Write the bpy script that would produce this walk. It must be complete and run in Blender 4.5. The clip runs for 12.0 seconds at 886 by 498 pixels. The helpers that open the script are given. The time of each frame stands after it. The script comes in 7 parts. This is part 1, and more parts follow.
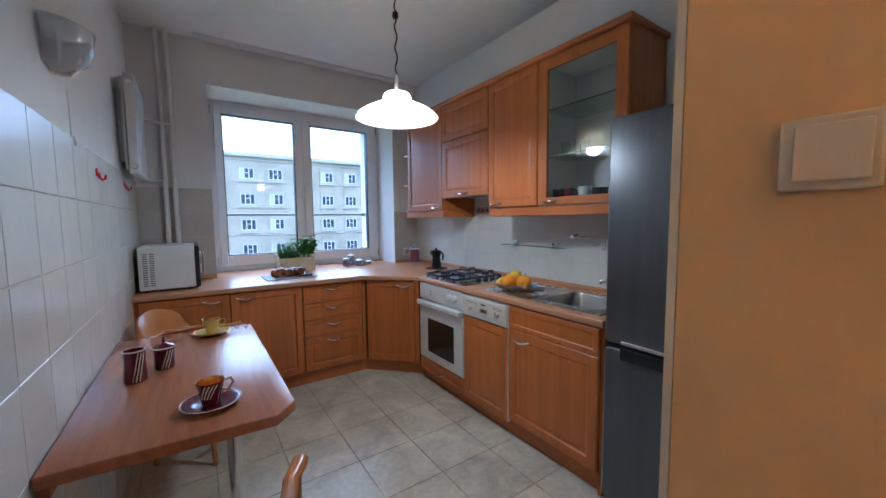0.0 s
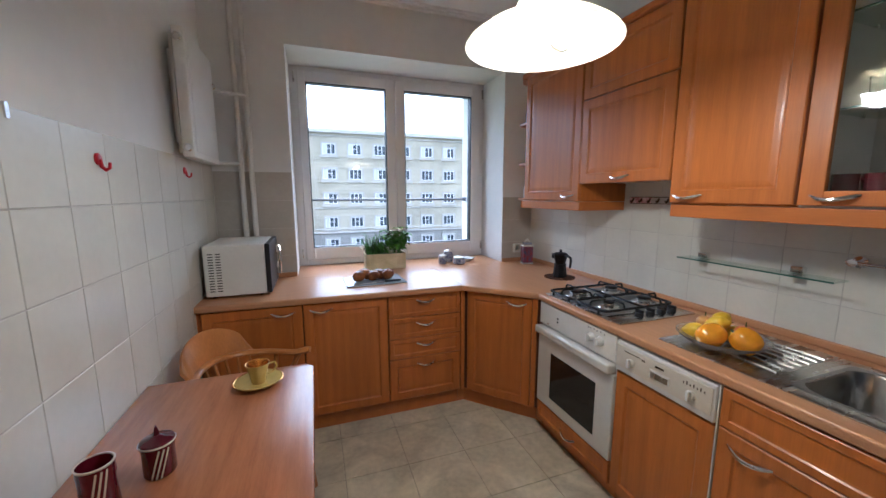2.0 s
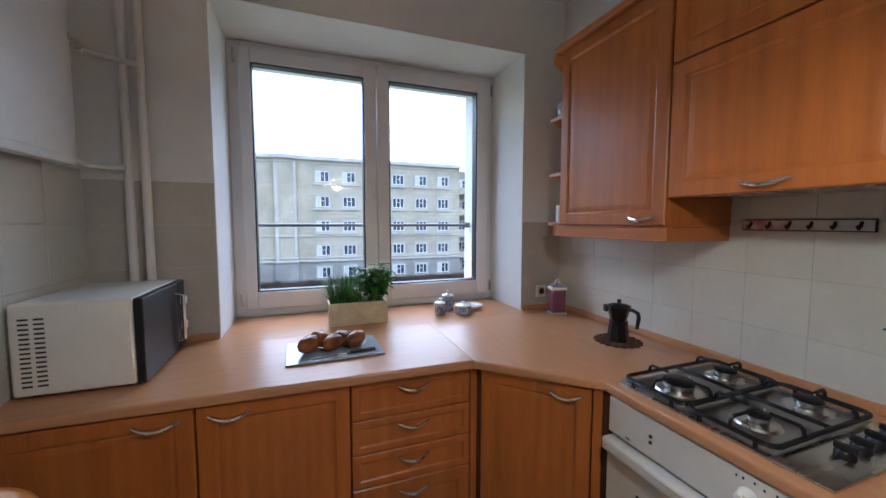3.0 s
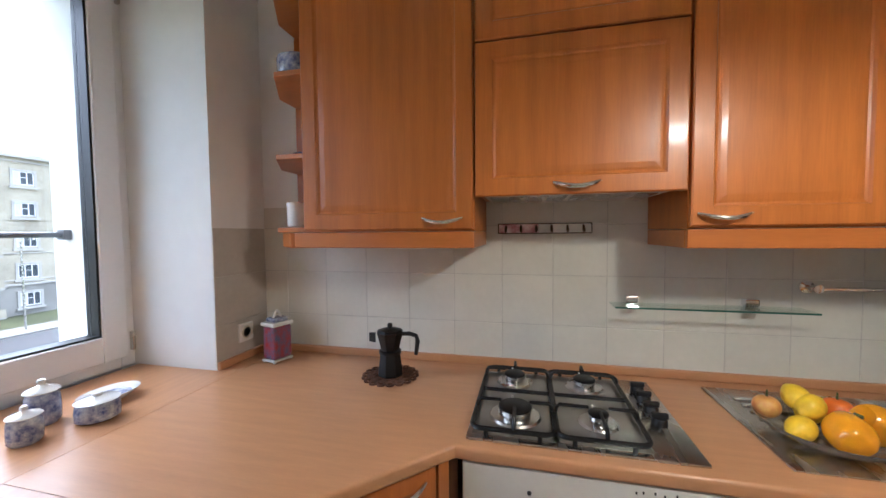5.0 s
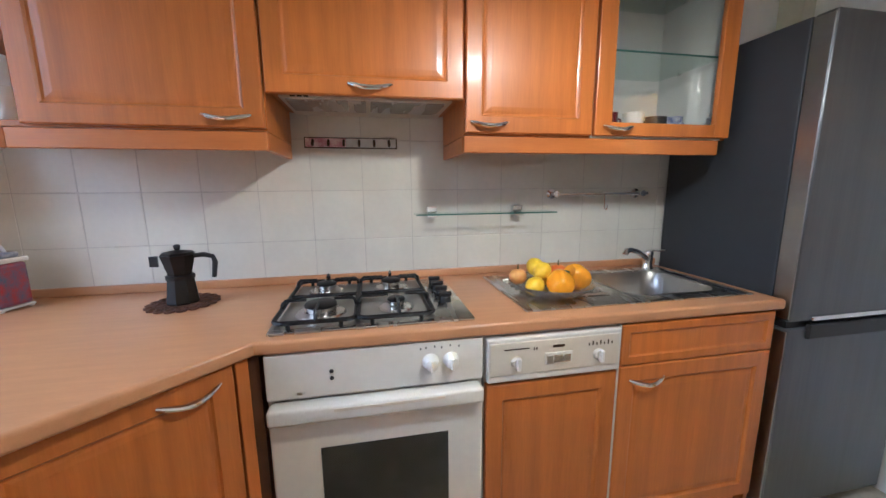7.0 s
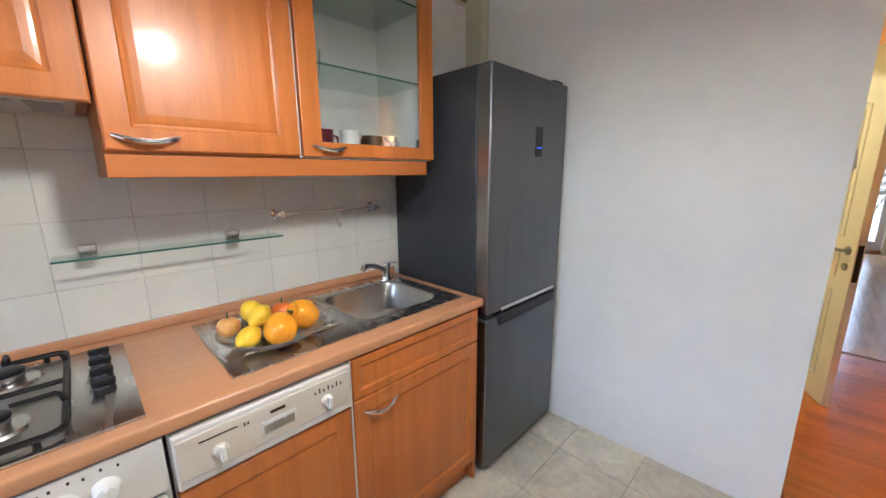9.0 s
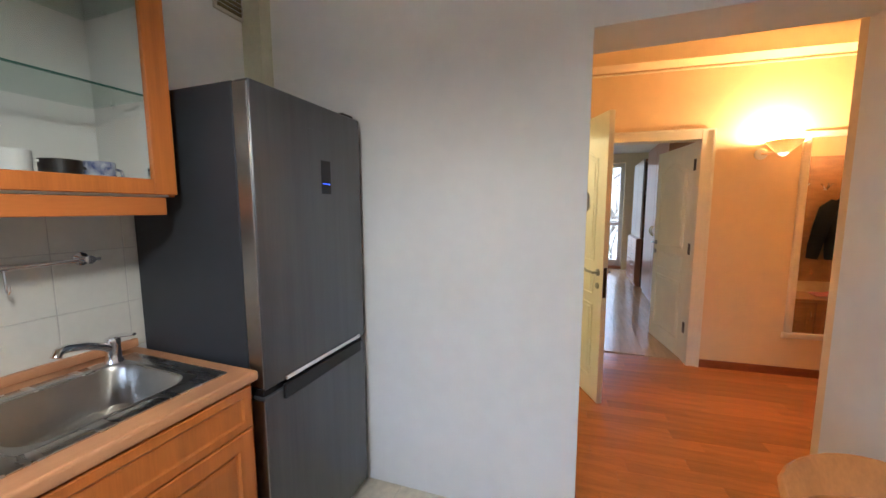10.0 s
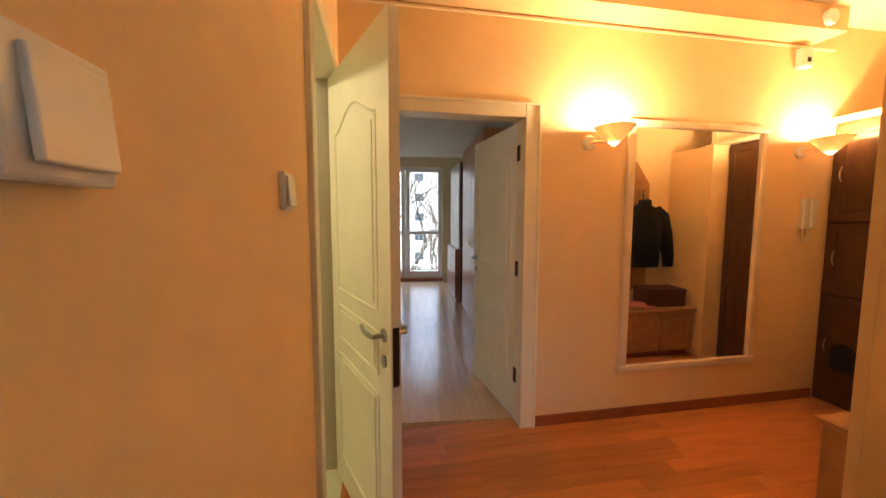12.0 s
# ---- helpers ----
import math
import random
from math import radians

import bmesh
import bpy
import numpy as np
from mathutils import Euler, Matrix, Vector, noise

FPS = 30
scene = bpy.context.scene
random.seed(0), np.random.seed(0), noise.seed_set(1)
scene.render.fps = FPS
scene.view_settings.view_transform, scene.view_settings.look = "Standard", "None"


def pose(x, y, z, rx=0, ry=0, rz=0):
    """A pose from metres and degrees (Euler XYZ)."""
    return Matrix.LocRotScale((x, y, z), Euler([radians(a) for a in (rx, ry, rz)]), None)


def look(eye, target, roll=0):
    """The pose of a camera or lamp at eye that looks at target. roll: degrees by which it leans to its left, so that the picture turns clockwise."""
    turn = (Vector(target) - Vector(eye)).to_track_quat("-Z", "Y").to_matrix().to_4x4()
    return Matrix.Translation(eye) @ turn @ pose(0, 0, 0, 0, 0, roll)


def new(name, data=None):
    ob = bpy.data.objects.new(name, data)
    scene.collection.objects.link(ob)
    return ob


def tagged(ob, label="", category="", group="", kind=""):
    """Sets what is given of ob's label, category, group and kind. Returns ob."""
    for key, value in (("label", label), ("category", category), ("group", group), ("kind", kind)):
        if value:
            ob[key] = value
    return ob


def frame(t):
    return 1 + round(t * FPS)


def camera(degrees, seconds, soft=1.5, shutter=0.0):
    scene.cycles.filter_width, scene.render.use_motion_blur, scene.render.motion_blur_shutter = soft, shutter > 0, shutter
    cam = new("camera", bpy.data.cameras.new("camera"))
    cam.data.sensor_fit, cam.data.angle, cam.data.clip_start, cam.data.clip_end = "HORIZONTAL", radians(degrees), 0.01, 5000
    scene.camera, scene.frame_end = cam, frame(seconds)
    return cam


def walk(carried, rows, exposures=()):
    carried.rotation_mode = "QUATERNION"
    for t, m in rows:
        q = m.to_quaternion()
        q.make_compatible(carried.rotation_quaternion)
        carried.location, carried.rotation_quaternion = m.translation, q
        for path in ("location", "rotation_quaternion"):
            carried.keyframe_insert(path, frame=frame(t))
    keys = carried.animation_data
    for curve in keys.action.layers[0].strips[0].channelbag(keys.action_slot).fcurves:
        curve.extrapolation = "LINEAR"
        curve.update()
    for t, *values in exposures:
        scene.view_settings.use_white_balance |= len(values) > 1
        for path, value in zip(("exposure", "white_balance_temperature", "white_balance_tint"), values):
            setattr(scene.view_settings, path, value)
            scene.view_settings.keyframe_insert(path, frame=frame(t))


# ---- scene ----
cam = camera(101.2, 12.0)
PATH = [
    (0, (0.381, -0.296, 1.363), (1.505, 1.35, 1.204), -0.6),
    (0.5, (0.407, -0.275, 1.335), (1.332, 1.459, 0.961), -0.2),
    (1, (0.46, -0.125, 1.391), (1.236, 1.678, 1.004), -0.1),
    (1.5, (0.556, 0.177, 1.457), (1.247, 2.014, 1.074), -0.1),
    (2, (0.666, 0.512, 1.483), (1.323, 2.378, 1.189), -0.1),
    (2.5, (0.828, 0.956, 1.483), (1.492, 2.836, 1.33), -0.3),
    (2.7, (0.878, 1.129, 1.47), (1.546, 3.008, 1.326), -0.1),
    (4.3, (1.079, 2.025, 1.434), (2.548, 3.379, 1.349), -0.0),
    (4.5, (1.065, 2.083, 1.427), (2.738, 3.177, 1.361), 0.1),
    (5, (1.035, 2.17, 1.435), (2.981, 2.623, 1.346), -0.5),
    (5.5, (1.018, 2.189, 1.416), (3.016, 2.198, 1.325), -0.7),
    (6, (0.99, 2.135, 1.368), (2.974, 1.908, 1.254), -0.7),
    (6.5, (0.981, 2.078, 1.294), (2.949, 1.782, 1.097), -0.7),
    (6.7, (0.98, 2.067, 1.27), (2.938, 1.765, 0.998), -0.7),
    (8.3, (1.009, 1.879, 1.355), (2.67, 0.883, 0.855), -0.1),
    (8.5, (1.006, 1.853, 1.377), (2.593, 0.746, 0.872), -0.2),
    (9, (1.034, 1.795, 1.391), (2.416, 0.407, 0.985), -0.3),
    (9.5, (1.012, 1.675, 1.407), (2.076, 0.003, 1.137), -0.3),
    (10, (0.97, 1.51, 1.404), (1.663, -0.353, 1.182), -0.1),
    (10.5, (0.941, 1.242, 1.409), (1.271, -0.717, 1.175), 0.1),
    (11, (0.87, 0.924, 1.378), (0.817, -1.064, 1.166), 0.1),
    (11.5, (0.772, 0.405, 1.364), (0.584, -1.577, 1.17), 0.1),
    (12, (0.740, 0.030, 1.372), (0.553, -1.953, 1.198), 0.1),
]
walk(cam, [(t, look(eye, target, roll)) for t, eye, target, roll in PATH],
     [(0, 2.5, 4350, 8), (0.5, 2.5, 4550, 9), (1, 2.54, 4800, 10), (1.5, 2.65, 4950, 10), (2.0, 2.58, 4950, 10), (2.7, 2.4, 4950, 10), (4.4, 1.78, 5200, 10), (5.2, 3.15, 5300, 10),
      (5.6, 3.32, 5150, 10), (6.7, 3.2, 4950, 10), (8.4, 3.4, 4900, 10), (9.5, 3.35, 5100, 10), (10.5, 2.98, 5100, 10), (11.1, 2.78, 5150, 10),
      (11.5, 2.78, 5400, 10), (12, 2.92, 5600, 10)])

# ---------------------------------------------------------------- daylight
world = bpy.data.worlds.new("overcast")
scene.world = world
world.use_nodes = True
wn, wl = world.node_tree.nodes, world.node_tree.links
wn.clear()
sky = wn.new("ShaderNodeTexSky")
sky.sky_type = "NISHITA"
sky.sun_disc = False
sky.sun_elevation, sky.sun_rotation = radians(73), radians(22)
sky.dust_density, sky.air_density = 4.0, 1.0
grey = wn.new("ShaderNodeHueSaturation")
grey.inputs["Saturation"].default_value = 0.42
back = wn.new("ShaderNodeBackground")
back.inputs["Strength"].default_value = 0.15
wout = wn.new("ShaderNodeOutputWorld")
wl.new(sky.outputs[0], grey.inputs["Color"])
wl.new(grey.outputs[0], back.inputs["Color"])
wl.new(back.outputs[0], wout.inputs["Surface"])

sun = bpy.data.lights.new("sun", "SUN")
sun.energy, sun.angle, sun.color = 1.1, radians(120), (1.0, 0.98, 0.95)
sun_ob = new("sun", sun)
sun_ob.matrix_world = look((6.0, 14.1, 41), (1.3, 2.5, 0))


def bulb(name, x, y, z, watts, color, radius=0.04):
    lamp = bpy.data.lights.new(name, "POINT")
    lamp.energy, lamp.color, lamp.shadow_soft_size = watts, color, radius
    ob = new(name, lamp)
    ob.location = (x, y, z)
    return ob


LAMP = (1.30, 1.465)
bulb("pendant_bulb", LAMP[0], LAMP[1], 1.925, 4.3, (1.0, 0.86, 0.66), 0.06)
for sx, sy in ((-0.496, -2.118), (-2.139, -2.262)):
    bulb("sconce_bulb", sx, sy, 1.908, 7.2, (1.0, 0.62, 0.27), 0.03)
bulb("bathroom_bulb", 1.9, -1.1, 2.45, 4.5, (1.0, 0.78, 0.42), 0.06)

# ---------------------------------------------------------------- materials


def shade(name, color, rough=0.5, metal=0.0, vary=0.12, scale=6.0, stretch=(1, 1, 1), bump=0.0, bump_scale=60.0,
          second=None, emit=0.0, coat=0.0, rand=0.0, trans=0.0, ior=1.45, spread=0.0):
    """A principled material with colour variation at two scales, optional bump, per-object shift and second tone."""
    m = bpy.data.materials.new(name)
    m.use_nodes = True
    n, l = m.node_tree.nodes, m.node_tree.links
    b = n["Principled BSDF"]
    b.inputs["Roughness"].default_value = rough
    b.inputs["Metallic"].default_value = metal
    b.inputs["IOR"].default_value = ior
    b.inputs["Coat Weight"].default_value = coat
    b.inputs["Coat Roughness"].default_value = 0.12
    b.inputs["Transmission Weight"].default_value = trans
    tc = n.new("ShaderNodeTexCoord")
    mp = n.new("ShaderNodeMapping")
    mp.inputs["Scale"].default_value = stretch
    l.new(tc.outputs["Object"], mp.inputs["Vector"])
    if rand:
        info = n.new("ShaderNodeObjectInfo")
        l.new(info.outputs["Location"], mp.inputs["Location"])
    big = n.new("ShaderNodeTexNoise")
    big.inputs["Scale"].default_value, big.inputs["Detail"].default_value = scale, 6.0
    big.inputs["Distortion"].default_value = spread
    fine = n.new("ShaderNodeTexNoise")
    fine.inputs["Scale"].default_value, fine.inputs["Detail"].default_value = scale * 9, 4.0
    l.new(mp.outputs[0], big.inputs["Vector"])
    l.new(mp.outputs[0], fine.inputs["Vector"])
    add = n.new("ShaderNodeMath")
    add.operation = "MULTIPLY_ADD"
    add.inputs[1].default_value = 0.45
    l.new(fine.outputs[0], add.inputs[0])
    l.new(big.outputs[0], add.inputs[2])
    ramp = n.new("ShaderNodeValToRGB")
    c2 = second or tuple(c * (1 - 2.2 * vary) for c in color)
    c1 = tuple(min(1.0, c * (1 + 0.6 * vary)) for c in color)
    ramp.color_ramp.elements[0].position, ramp.color_ramp.elements[1].position = 0.5, 0.95
    ramp.color_ramp.elements[0].color, ramp.color_ramp.elements[1].color = (*c2, 1), (*c1, 1)
    l.new(add.outputs[0], ramp.inputs[0])
    last = ramp.outputs[0]
    if rand:
        k = n.new("ShaderNodeMapRange")
        k.inputs[3].default_value, k.inputs[4].default_value = 1 - rand, 1 + rand
        l.new(info.outputs["Random"], k.inputs[0])
        hsv = n.new("ShaderNodeHueSaturation")
        l.new(k.outputs[0], hsv.inputs["Value"])
        l.new(last, hsv.inputs["Color"])
        last = hsv.outputs[0]
    l.new(last, b.inputs["Base Color"])
    if bump:
        bt = n.new("ShaderNodeTexNoise")
        bt.inputs["Scale"].default_value, bt.inputs["Detail"].default_value = bump_scale, 5.0
        l.new(mp.outputs[0], bt.inputs["Vector"])
        bp = n.new("ShaderNodeBump")
        bp.inputs["Strength"].default_value, bp.inputs["Distance"].default_value = bump, 0.002
        l.new(bt.outputs[0], bp.inputs["Height"])
        l.new(bp.outputs[0], b.inputs["Normal"])
    rr = n.new("ShaderNodeMapRange")
    rr.inputs[3].default_value, rr.inputs[4].default_value = max(0.02, rough - 0.012), min(1, rough + 0.018)
    l.new(big.outputs[0], rr.inputs[0])
    l.new(rr.outputs[0], b.inputs["Roughness"])
    if emit:
        b.inputs["Emission Color"].default_value = (*color, 1)
        b.inputs["Emission Strength"].default_value = emit
    return m


def glass(name, tint=(1, 1, 1), rough=0.0):
    """A thin pane: mostly clear, with a Fresnel gloss."""
    m = bpy.data.materials.new(name)
    m.use_nodes = True
    n, l = m.node_tree.nodes, m.node_tree.links
    n.clear()
    out = n.new("ShaderNodeOutputMaterial")
    clear = n.new("ShaderNodeBsdfTransparent")
    clear.inputs[0].default_value = (*tint, 1)
    gloss = n.new("ShaderNodeBsdfGlossy")
    gloss.inputs["Roughness"].default_value = rough
    lw = n.new("ShaderNodeLayerWeight")
    lw.inputs[0].default_value = 0.5
    pw = n.new("ShaderNodeMath")
    pw.operation = "POWER"
    pw.inputs[1].default_value = 4.0
    l.new(lw.outputs["Facing"], pw.inputs[0])
    fr = n.new("ShaderNodeMath")
    fr.operation = "MULTIPLY_ADD"
    fr.inputs[1].default_value, fr.inputs[2].default_value = 0.7, 0.035
    l.new(pw.outputs[0], fr.inputs[0])
    mix = n.new("ShaderNodeMixShader")
    l.new(fr.outputs[0], mix.inputs[0])
    l.new(clear.outputs[0], mix.inputs[1])
    l.new(gloss.outputs[0], mix.inputs[2])
    l.new(mix.outputs[0], out.inputs[0])
    return m


def opal(name, color, emit, share):
    """Lit opal glass: part of the bulb's light passes through, the rest is scattered back."""
    m = bpy.data.materials.new(name)
    m.use_nodes = True
    n, l = m.node_tree.nodes, m.node_tree.links
    b = n["Principled BSDF"]
    b.inputs["Base Color"].default_value = (*color, 1)
    b.inputs["Roughness"].default_value = 0.2
    b.inputs["Emission Color"].default_value = (*color, 1)
    b.inputs["Emission Strength"].default_value = emit
    thin = n.new("ShaderNodeBsdfTranslucent")
    thin.inputs[0].default_value = (*color, 1)
    mix = n.new("ShaderNodeMixShader")
    mix.inputs[0].default_value = share
    l.new(b.outputs[0], mix.inputs[1])
    l.new(thin.outputs[0], mix.inputs[2])
    l.new(mix.outputs[0], n["Material Output"].inputs[0])
    return m


M = {}
M["wall"] = shade("wall_paint", (0.78, 0.78, 0.765), 0.85, vary=0.03, scale=1.5, bump=0.15, bump_scale=180)
M["ceiling"] = shade("ceiling_paint", (0.82, 0.82, 0.80), 0.9, vary=0.03, scale=1.2, bump=0.1, bump_scale=150)
M["hall_wall"] = shade("apricot_paint", (0.77, 0.57, 0.31), 0.8, vary=0.03, scale=1.5, bump=0.15, bump_scale=160)
M["hall_ceiling"] = shade("cream_ceiling", (0.82, 0.72, 0.52), 0.85, vary=0.03, scale=1.2)
M["tile"] = shade("wall_tile_glaze", (0.67, 0.655, 0.585), 0.24, vary=0.03, scale=5, rand=0.03)
M["tile_beige"] = shade("beige_tile_glaze", (0.50, 0.47, 0.42), 0.3, vary=0.06, scale=5, rand=0.03)
M["grout"] = shade("grout", (0.55, 0.53, 0.49), 0.9, vary=0.1, scale=20)
M["grout_dark"] = shade("grout_dark", (0.38, 0.345, 0.285), 0.95, vary=0.2, scale=20)
M["floor_tile"] = shade("floor_tile_stone", (0.64, 0.585, 0.455), 0.3, vary=0.16, scale=3.5, bump=0.05, bump_scale=40, rand=0.05, spread=1.2)
M["wood"] = shade("alder_front", (0.475, 0.149, 0.022), 0.37, vary=0.10, scale=3.0, stretch=(9, 9, 0.5), rand=0.06, coat=0.16)
M["wood_edge"] = shade("alder_solid", (0.47, 0.152, 0.028), 0.33, vary=0.07, scale=3.0, stretch=(7, 0.8, 7), rand=0.05, coat=0.2)
# carcass colour darkened to paint in the shade of the gaps between fronts
M["wood_gap_shade"] = shade("carcass_shadow_gap", (0.10, 0.035, 0.012), 0.6, vary=0.15)
M["worktop"] = shade("beech_laminate", (0.52, 0.265, 0.125), 0.32, vary=0.05, scale=5, stretch=(1, 9, 9), coat=0.1)
M["worktop_y"] = shade("beech_laminate_long", (0.52, 0.265, 0.125), 0.32, vary=0.05, scale=5, stretch=(9, 1, 9), coat=0.1)
M["table"] = shade("table_laminate", (0.40, 0.155, 0.065), 0.25, vary=0.10, scale=3.5, stretch=(14, 1.2, 14), coat=0.2, bump=0.12, bump_scale=40)
M["chair"] = shade("honey_beech", (0.50, 0.195, 0.042), 0.3, vary=0.12, scale=4, stretch=(3, 3, 1), coat=0.3)
M["white_plastic"] = shade("white_plastic", (0.74, 0.73, 0.70), 0.35, vary=0.03)
M["enamel"] = shade("white_enamel", (0.67, 0.655, 0.61), 0.22, vary=0.03, coat=0.3)
M["cream_plastic"] = shade("cream_plastic", (0.60, 0.55, 0.46), 0.35, vary=0.04)
M["chrome"] = shade("chrome", (0.86, 0.86, 0.87), 0.14, 1.0, vary=0.04)
M["steel"] = shade("brushed_steel", (0.58, 0.57, 0.55), 0.27, 1.0, vary=0.025, scale=4, stretch=(1, 5, 1))
M["steel_soft"] = shade("satin_steel_bowl", (0.37, 0.36, 0.34), 0.3, 1.0, vary=0.06, scale=3)
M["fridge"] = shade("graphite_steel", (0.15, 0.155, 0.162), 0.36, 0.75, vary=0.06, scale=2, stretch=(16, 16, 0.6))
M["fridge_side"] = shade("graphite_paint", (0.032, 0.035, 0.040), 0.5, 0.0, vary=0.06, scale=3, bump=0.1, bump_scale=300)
M["black"] = shade("black_plastic", (0.012, 0.012, 0.013), 0.4, vary=0.1)
M["black_iron"] = shade("black_enamel", (0.004, 0.004, 0.0045), 0.42, vary=0.15, scale=20)
M["oven_glass"] = shade("dark_oven_glass", (0.012, 0.013, 0.012), 0.08, vary=0.1, coat=0.5)
M["pane"] = glass("window_pane")
M["cab_glass"] = glass("cabinet_pane", (0.93, 0.95, 0.94))
M["shelf_glass"] = glass("greenish_glass", (0.90, 0.965, 0.94))
M["glass_edge"] = shade("green_glass_edge", (0.05, 0.14, 0.11), 0.1, vary=0.05)
M["pvc"] = shade("white_pvc", (0.78, 0.78, 0.79), 0.3, vary=0.02)
M["radiator"] = shade("radiator_enamel", (0.74, 0.73, 0.70), 0.3, vary=0.03)
M["opal"] = opal("opal_glass_lit", (0.88, 0.82, 0.68), 0.10, 0.7)
M["parquet"] = shade("parquet_board", (0.48, 0.172, 0.036), 0.28, vary=0.12, scale=3, stretch=(1.0, 8, 8), rand=0.2, coat=0.25)
M["parquet_far"] = shade("parquet_pale", (0.58, 0.37, 0.20), 0.24, vary=0.08, scale=3, stretch=(8, 1.0, 8), rand=0.05, coat=0.3)
M["door_white"] = shade("door_enamel", (0.82, 0.76, 0.60), 0.35, vary=0.03, bump=0.1, bump_scale=60, )
M["brown_trim"] = shade("dark_skirting", (0.26, 0.075, 0.022), 0.4, vary=0.12, stretch=(1, 6, 6))
M["bronze"] = shade("bronze", (0.06, 0.035, 0.02), 0.4, 0.8, vary=0.1)
M["closet"] = shade("closet_oak", (0.10, 0.040, 0.011), 0.4, vary=0.15, scale=3, stretch=(7, 7, 0.8))
M["wardrobe"] = shade("wardrobe_laminate", (0.40, 0.19, 0.10), 0.3, vary=0.08, scale=3, stretch=(5, 5, 0.6))

# ---------------------------------------------------------------- building helpers


def world_of(ob):
    if ob.parent is None:
        return ob.matrix_basis.copy()
    return world_of(ob.parent) @ ob.matrix_parent_inverse @ ob.matrix_basis


def mesh_of(name, bm, material, smooth=False):
    bmesh.ops.recalc_face_normals(bm, faces=bm.faces)
    me = bpy.data.meshes.new(name)
    bm.to_mesh(me)
    bm.free()
    me.materials.append(material)
    if smooth:
        for p in me.polygons:
            p.use_smooth = True
        me.set_sharp_from_angle(angle=radians(38))
    return me


def part(name, bm, material, parent, label="", smooth=False):
    ob = new(name, mesh_of(name, bm, material, smooth))
    ob.parent = parent
    ob.matrix_parent_inverse = world_of(parent).inverted()
    if label:
        tagged(ob, label)
    return ob


def thing(name, label, category, at=(0, 0, 0), group="", kind=""):
    ob = new(name)
    ob.empty_display_size = 0.1
    ob.location = at
    return tagged(ob, label, category, group, kind)


def solid(name, bm, material, label="", category="", group="", kind="", smooth=False):
    return tagged(new(name, mesh_of(name, bm, material, smooth)), label, category, group, kind)


def setting(name, bm, material, label="", smooth=False):
    return solid(name, bm, material, label, name.split("_")[0], "", "structure", smooth)


def box(x0, x1, y0, y1, z0, z1, bevel=0.0, bm=None, seg=2):
    own = bmesh.new()
    bmesh.ops.create_cube(own, size=1, matrix=Matrix.Translation(((x0 + x1) / 2, (y0 + y1) / 2, (z0 + z1) / 2))
                          @ Matrix.Diagonal((abs(x1 - x0), abs(y1 - y0), abs(z1 - z0), 1)))
    if bevel:
        bmesh.ops.bevel(own, geom=own.edges[:], offset=bevel, segments=seg, affect="EDGES", profile=0.5, clamp_overlap=True)
    return join(bm, own)


def join(bm, own):
    if bm is None:
        return own
    me = bpy.data.meshes.new("tmp")
    own.to_mesh(me)
    own.free()
    bm.from_mesh(me)
    bpy.data.meshes.remove(me)
    return bm


def prism(points, z0, z1, bevel=0.0, bm=None):
    """An upright prism over a plan outline."""
    own = bmesh.new()
    face = own.faces.new([own.verts.new((x, y, z0)) for x, y in points])
    ext = bmesh.ops.extrude_face_region(own, geom=[face])
    bmesh.ops.translate(own, verts=[v for v in ext["geom"] if isinstance(v, bmesh.types.BMVert)], vec=(0, 0, z1 - z0))
    if bevel:
        bmesh.ops.bevel(own, geom=own.edges[:], offset=bevel, segments=3, affect="EDGES", profile=0.5, clamp_overlap=True)
    return join(bm, own)


def lathe(profile, n=24, at=(0, 0, 0), bm=None, close=False):
    """A turned body: (radius, height) pairs about an upright axis."""
    own = bmesh.new()
    rings = []
    for r, z in profile:
        if r < 1e-5:
            rings.append([own.verts.new((at[0], at[1], at[2] + z))])
        else:
            rings.append([own.verts.new((at[0] + r * math.cos(2 * math.pi * i / n), at[1] + r * math.sin(2 * math.pi * i / n), at[2] + z)) for i in range(n)])
    for a, b in zip(rings, rings[1:]):
        for i in range(n):
            j = (i + 1) % n
            if len(a) == 1 and len(b) == 1:
                continue
            if len(a) == 1:
                own.faces.new((a[0], b[j], b[i]))
            elif len(b) == 1:
                own.faces.new((a[i], a[j], b[0]))
            else:
                own.faces.new((a[i], a[j], b[j], b[i]))
    return join(bm, own)


def tube(points, radius, n=8, bm=None, flat=1.0):
    """A round bar along a line of points; radius may be a list; flat squeezes it upright."""
    own = bmesh.new()
    pts = [Vector(p) for p in points]
    rad = radius if isinstance(radius, (list, tuple)) else [radius] * len(pts)
    rings, up = [], None
    for i, p in enumerate(pts):
        d = (pts[min(i + 1, len(pts) - 1)] - pts[max(i - 1, 0)]).normalized()
        if up is None:
            up = Vector((0, 0, 1)) if abs(d.z) < 0.9 else Vector((1, 0, 0))
        side = d.cross(up).normalized()
        up = side.cross(d).normalized()
        rings.append([own.verts.new(p + rad[i] * (math.cos(2 * math.pi * k / n) * side + flat * math.sin(2 * math.pi * k / n) * up)) for k in range(n)])
    for a, b in zip(rings, rings[1:]):
        for k in range(n):
            own.faces.new((a[k], a[(k + 1) % n], b[(k + 1) % n], b[k]))
    own.faces.new(rings[0][::-1])
    own.faces.new(rings[-1])
    return join(bm, own)


def arc(p0, p1, bulge, n=10):
    """Points from p0 to p1, bowed by the vector bulge."""
    a, b, g = Vector(p0), Vector(p1), Vector(bulge)
    return [a.lerp(b, i / n) + g * math.sin(math.pi * i / n) for i in range(n + 1)]


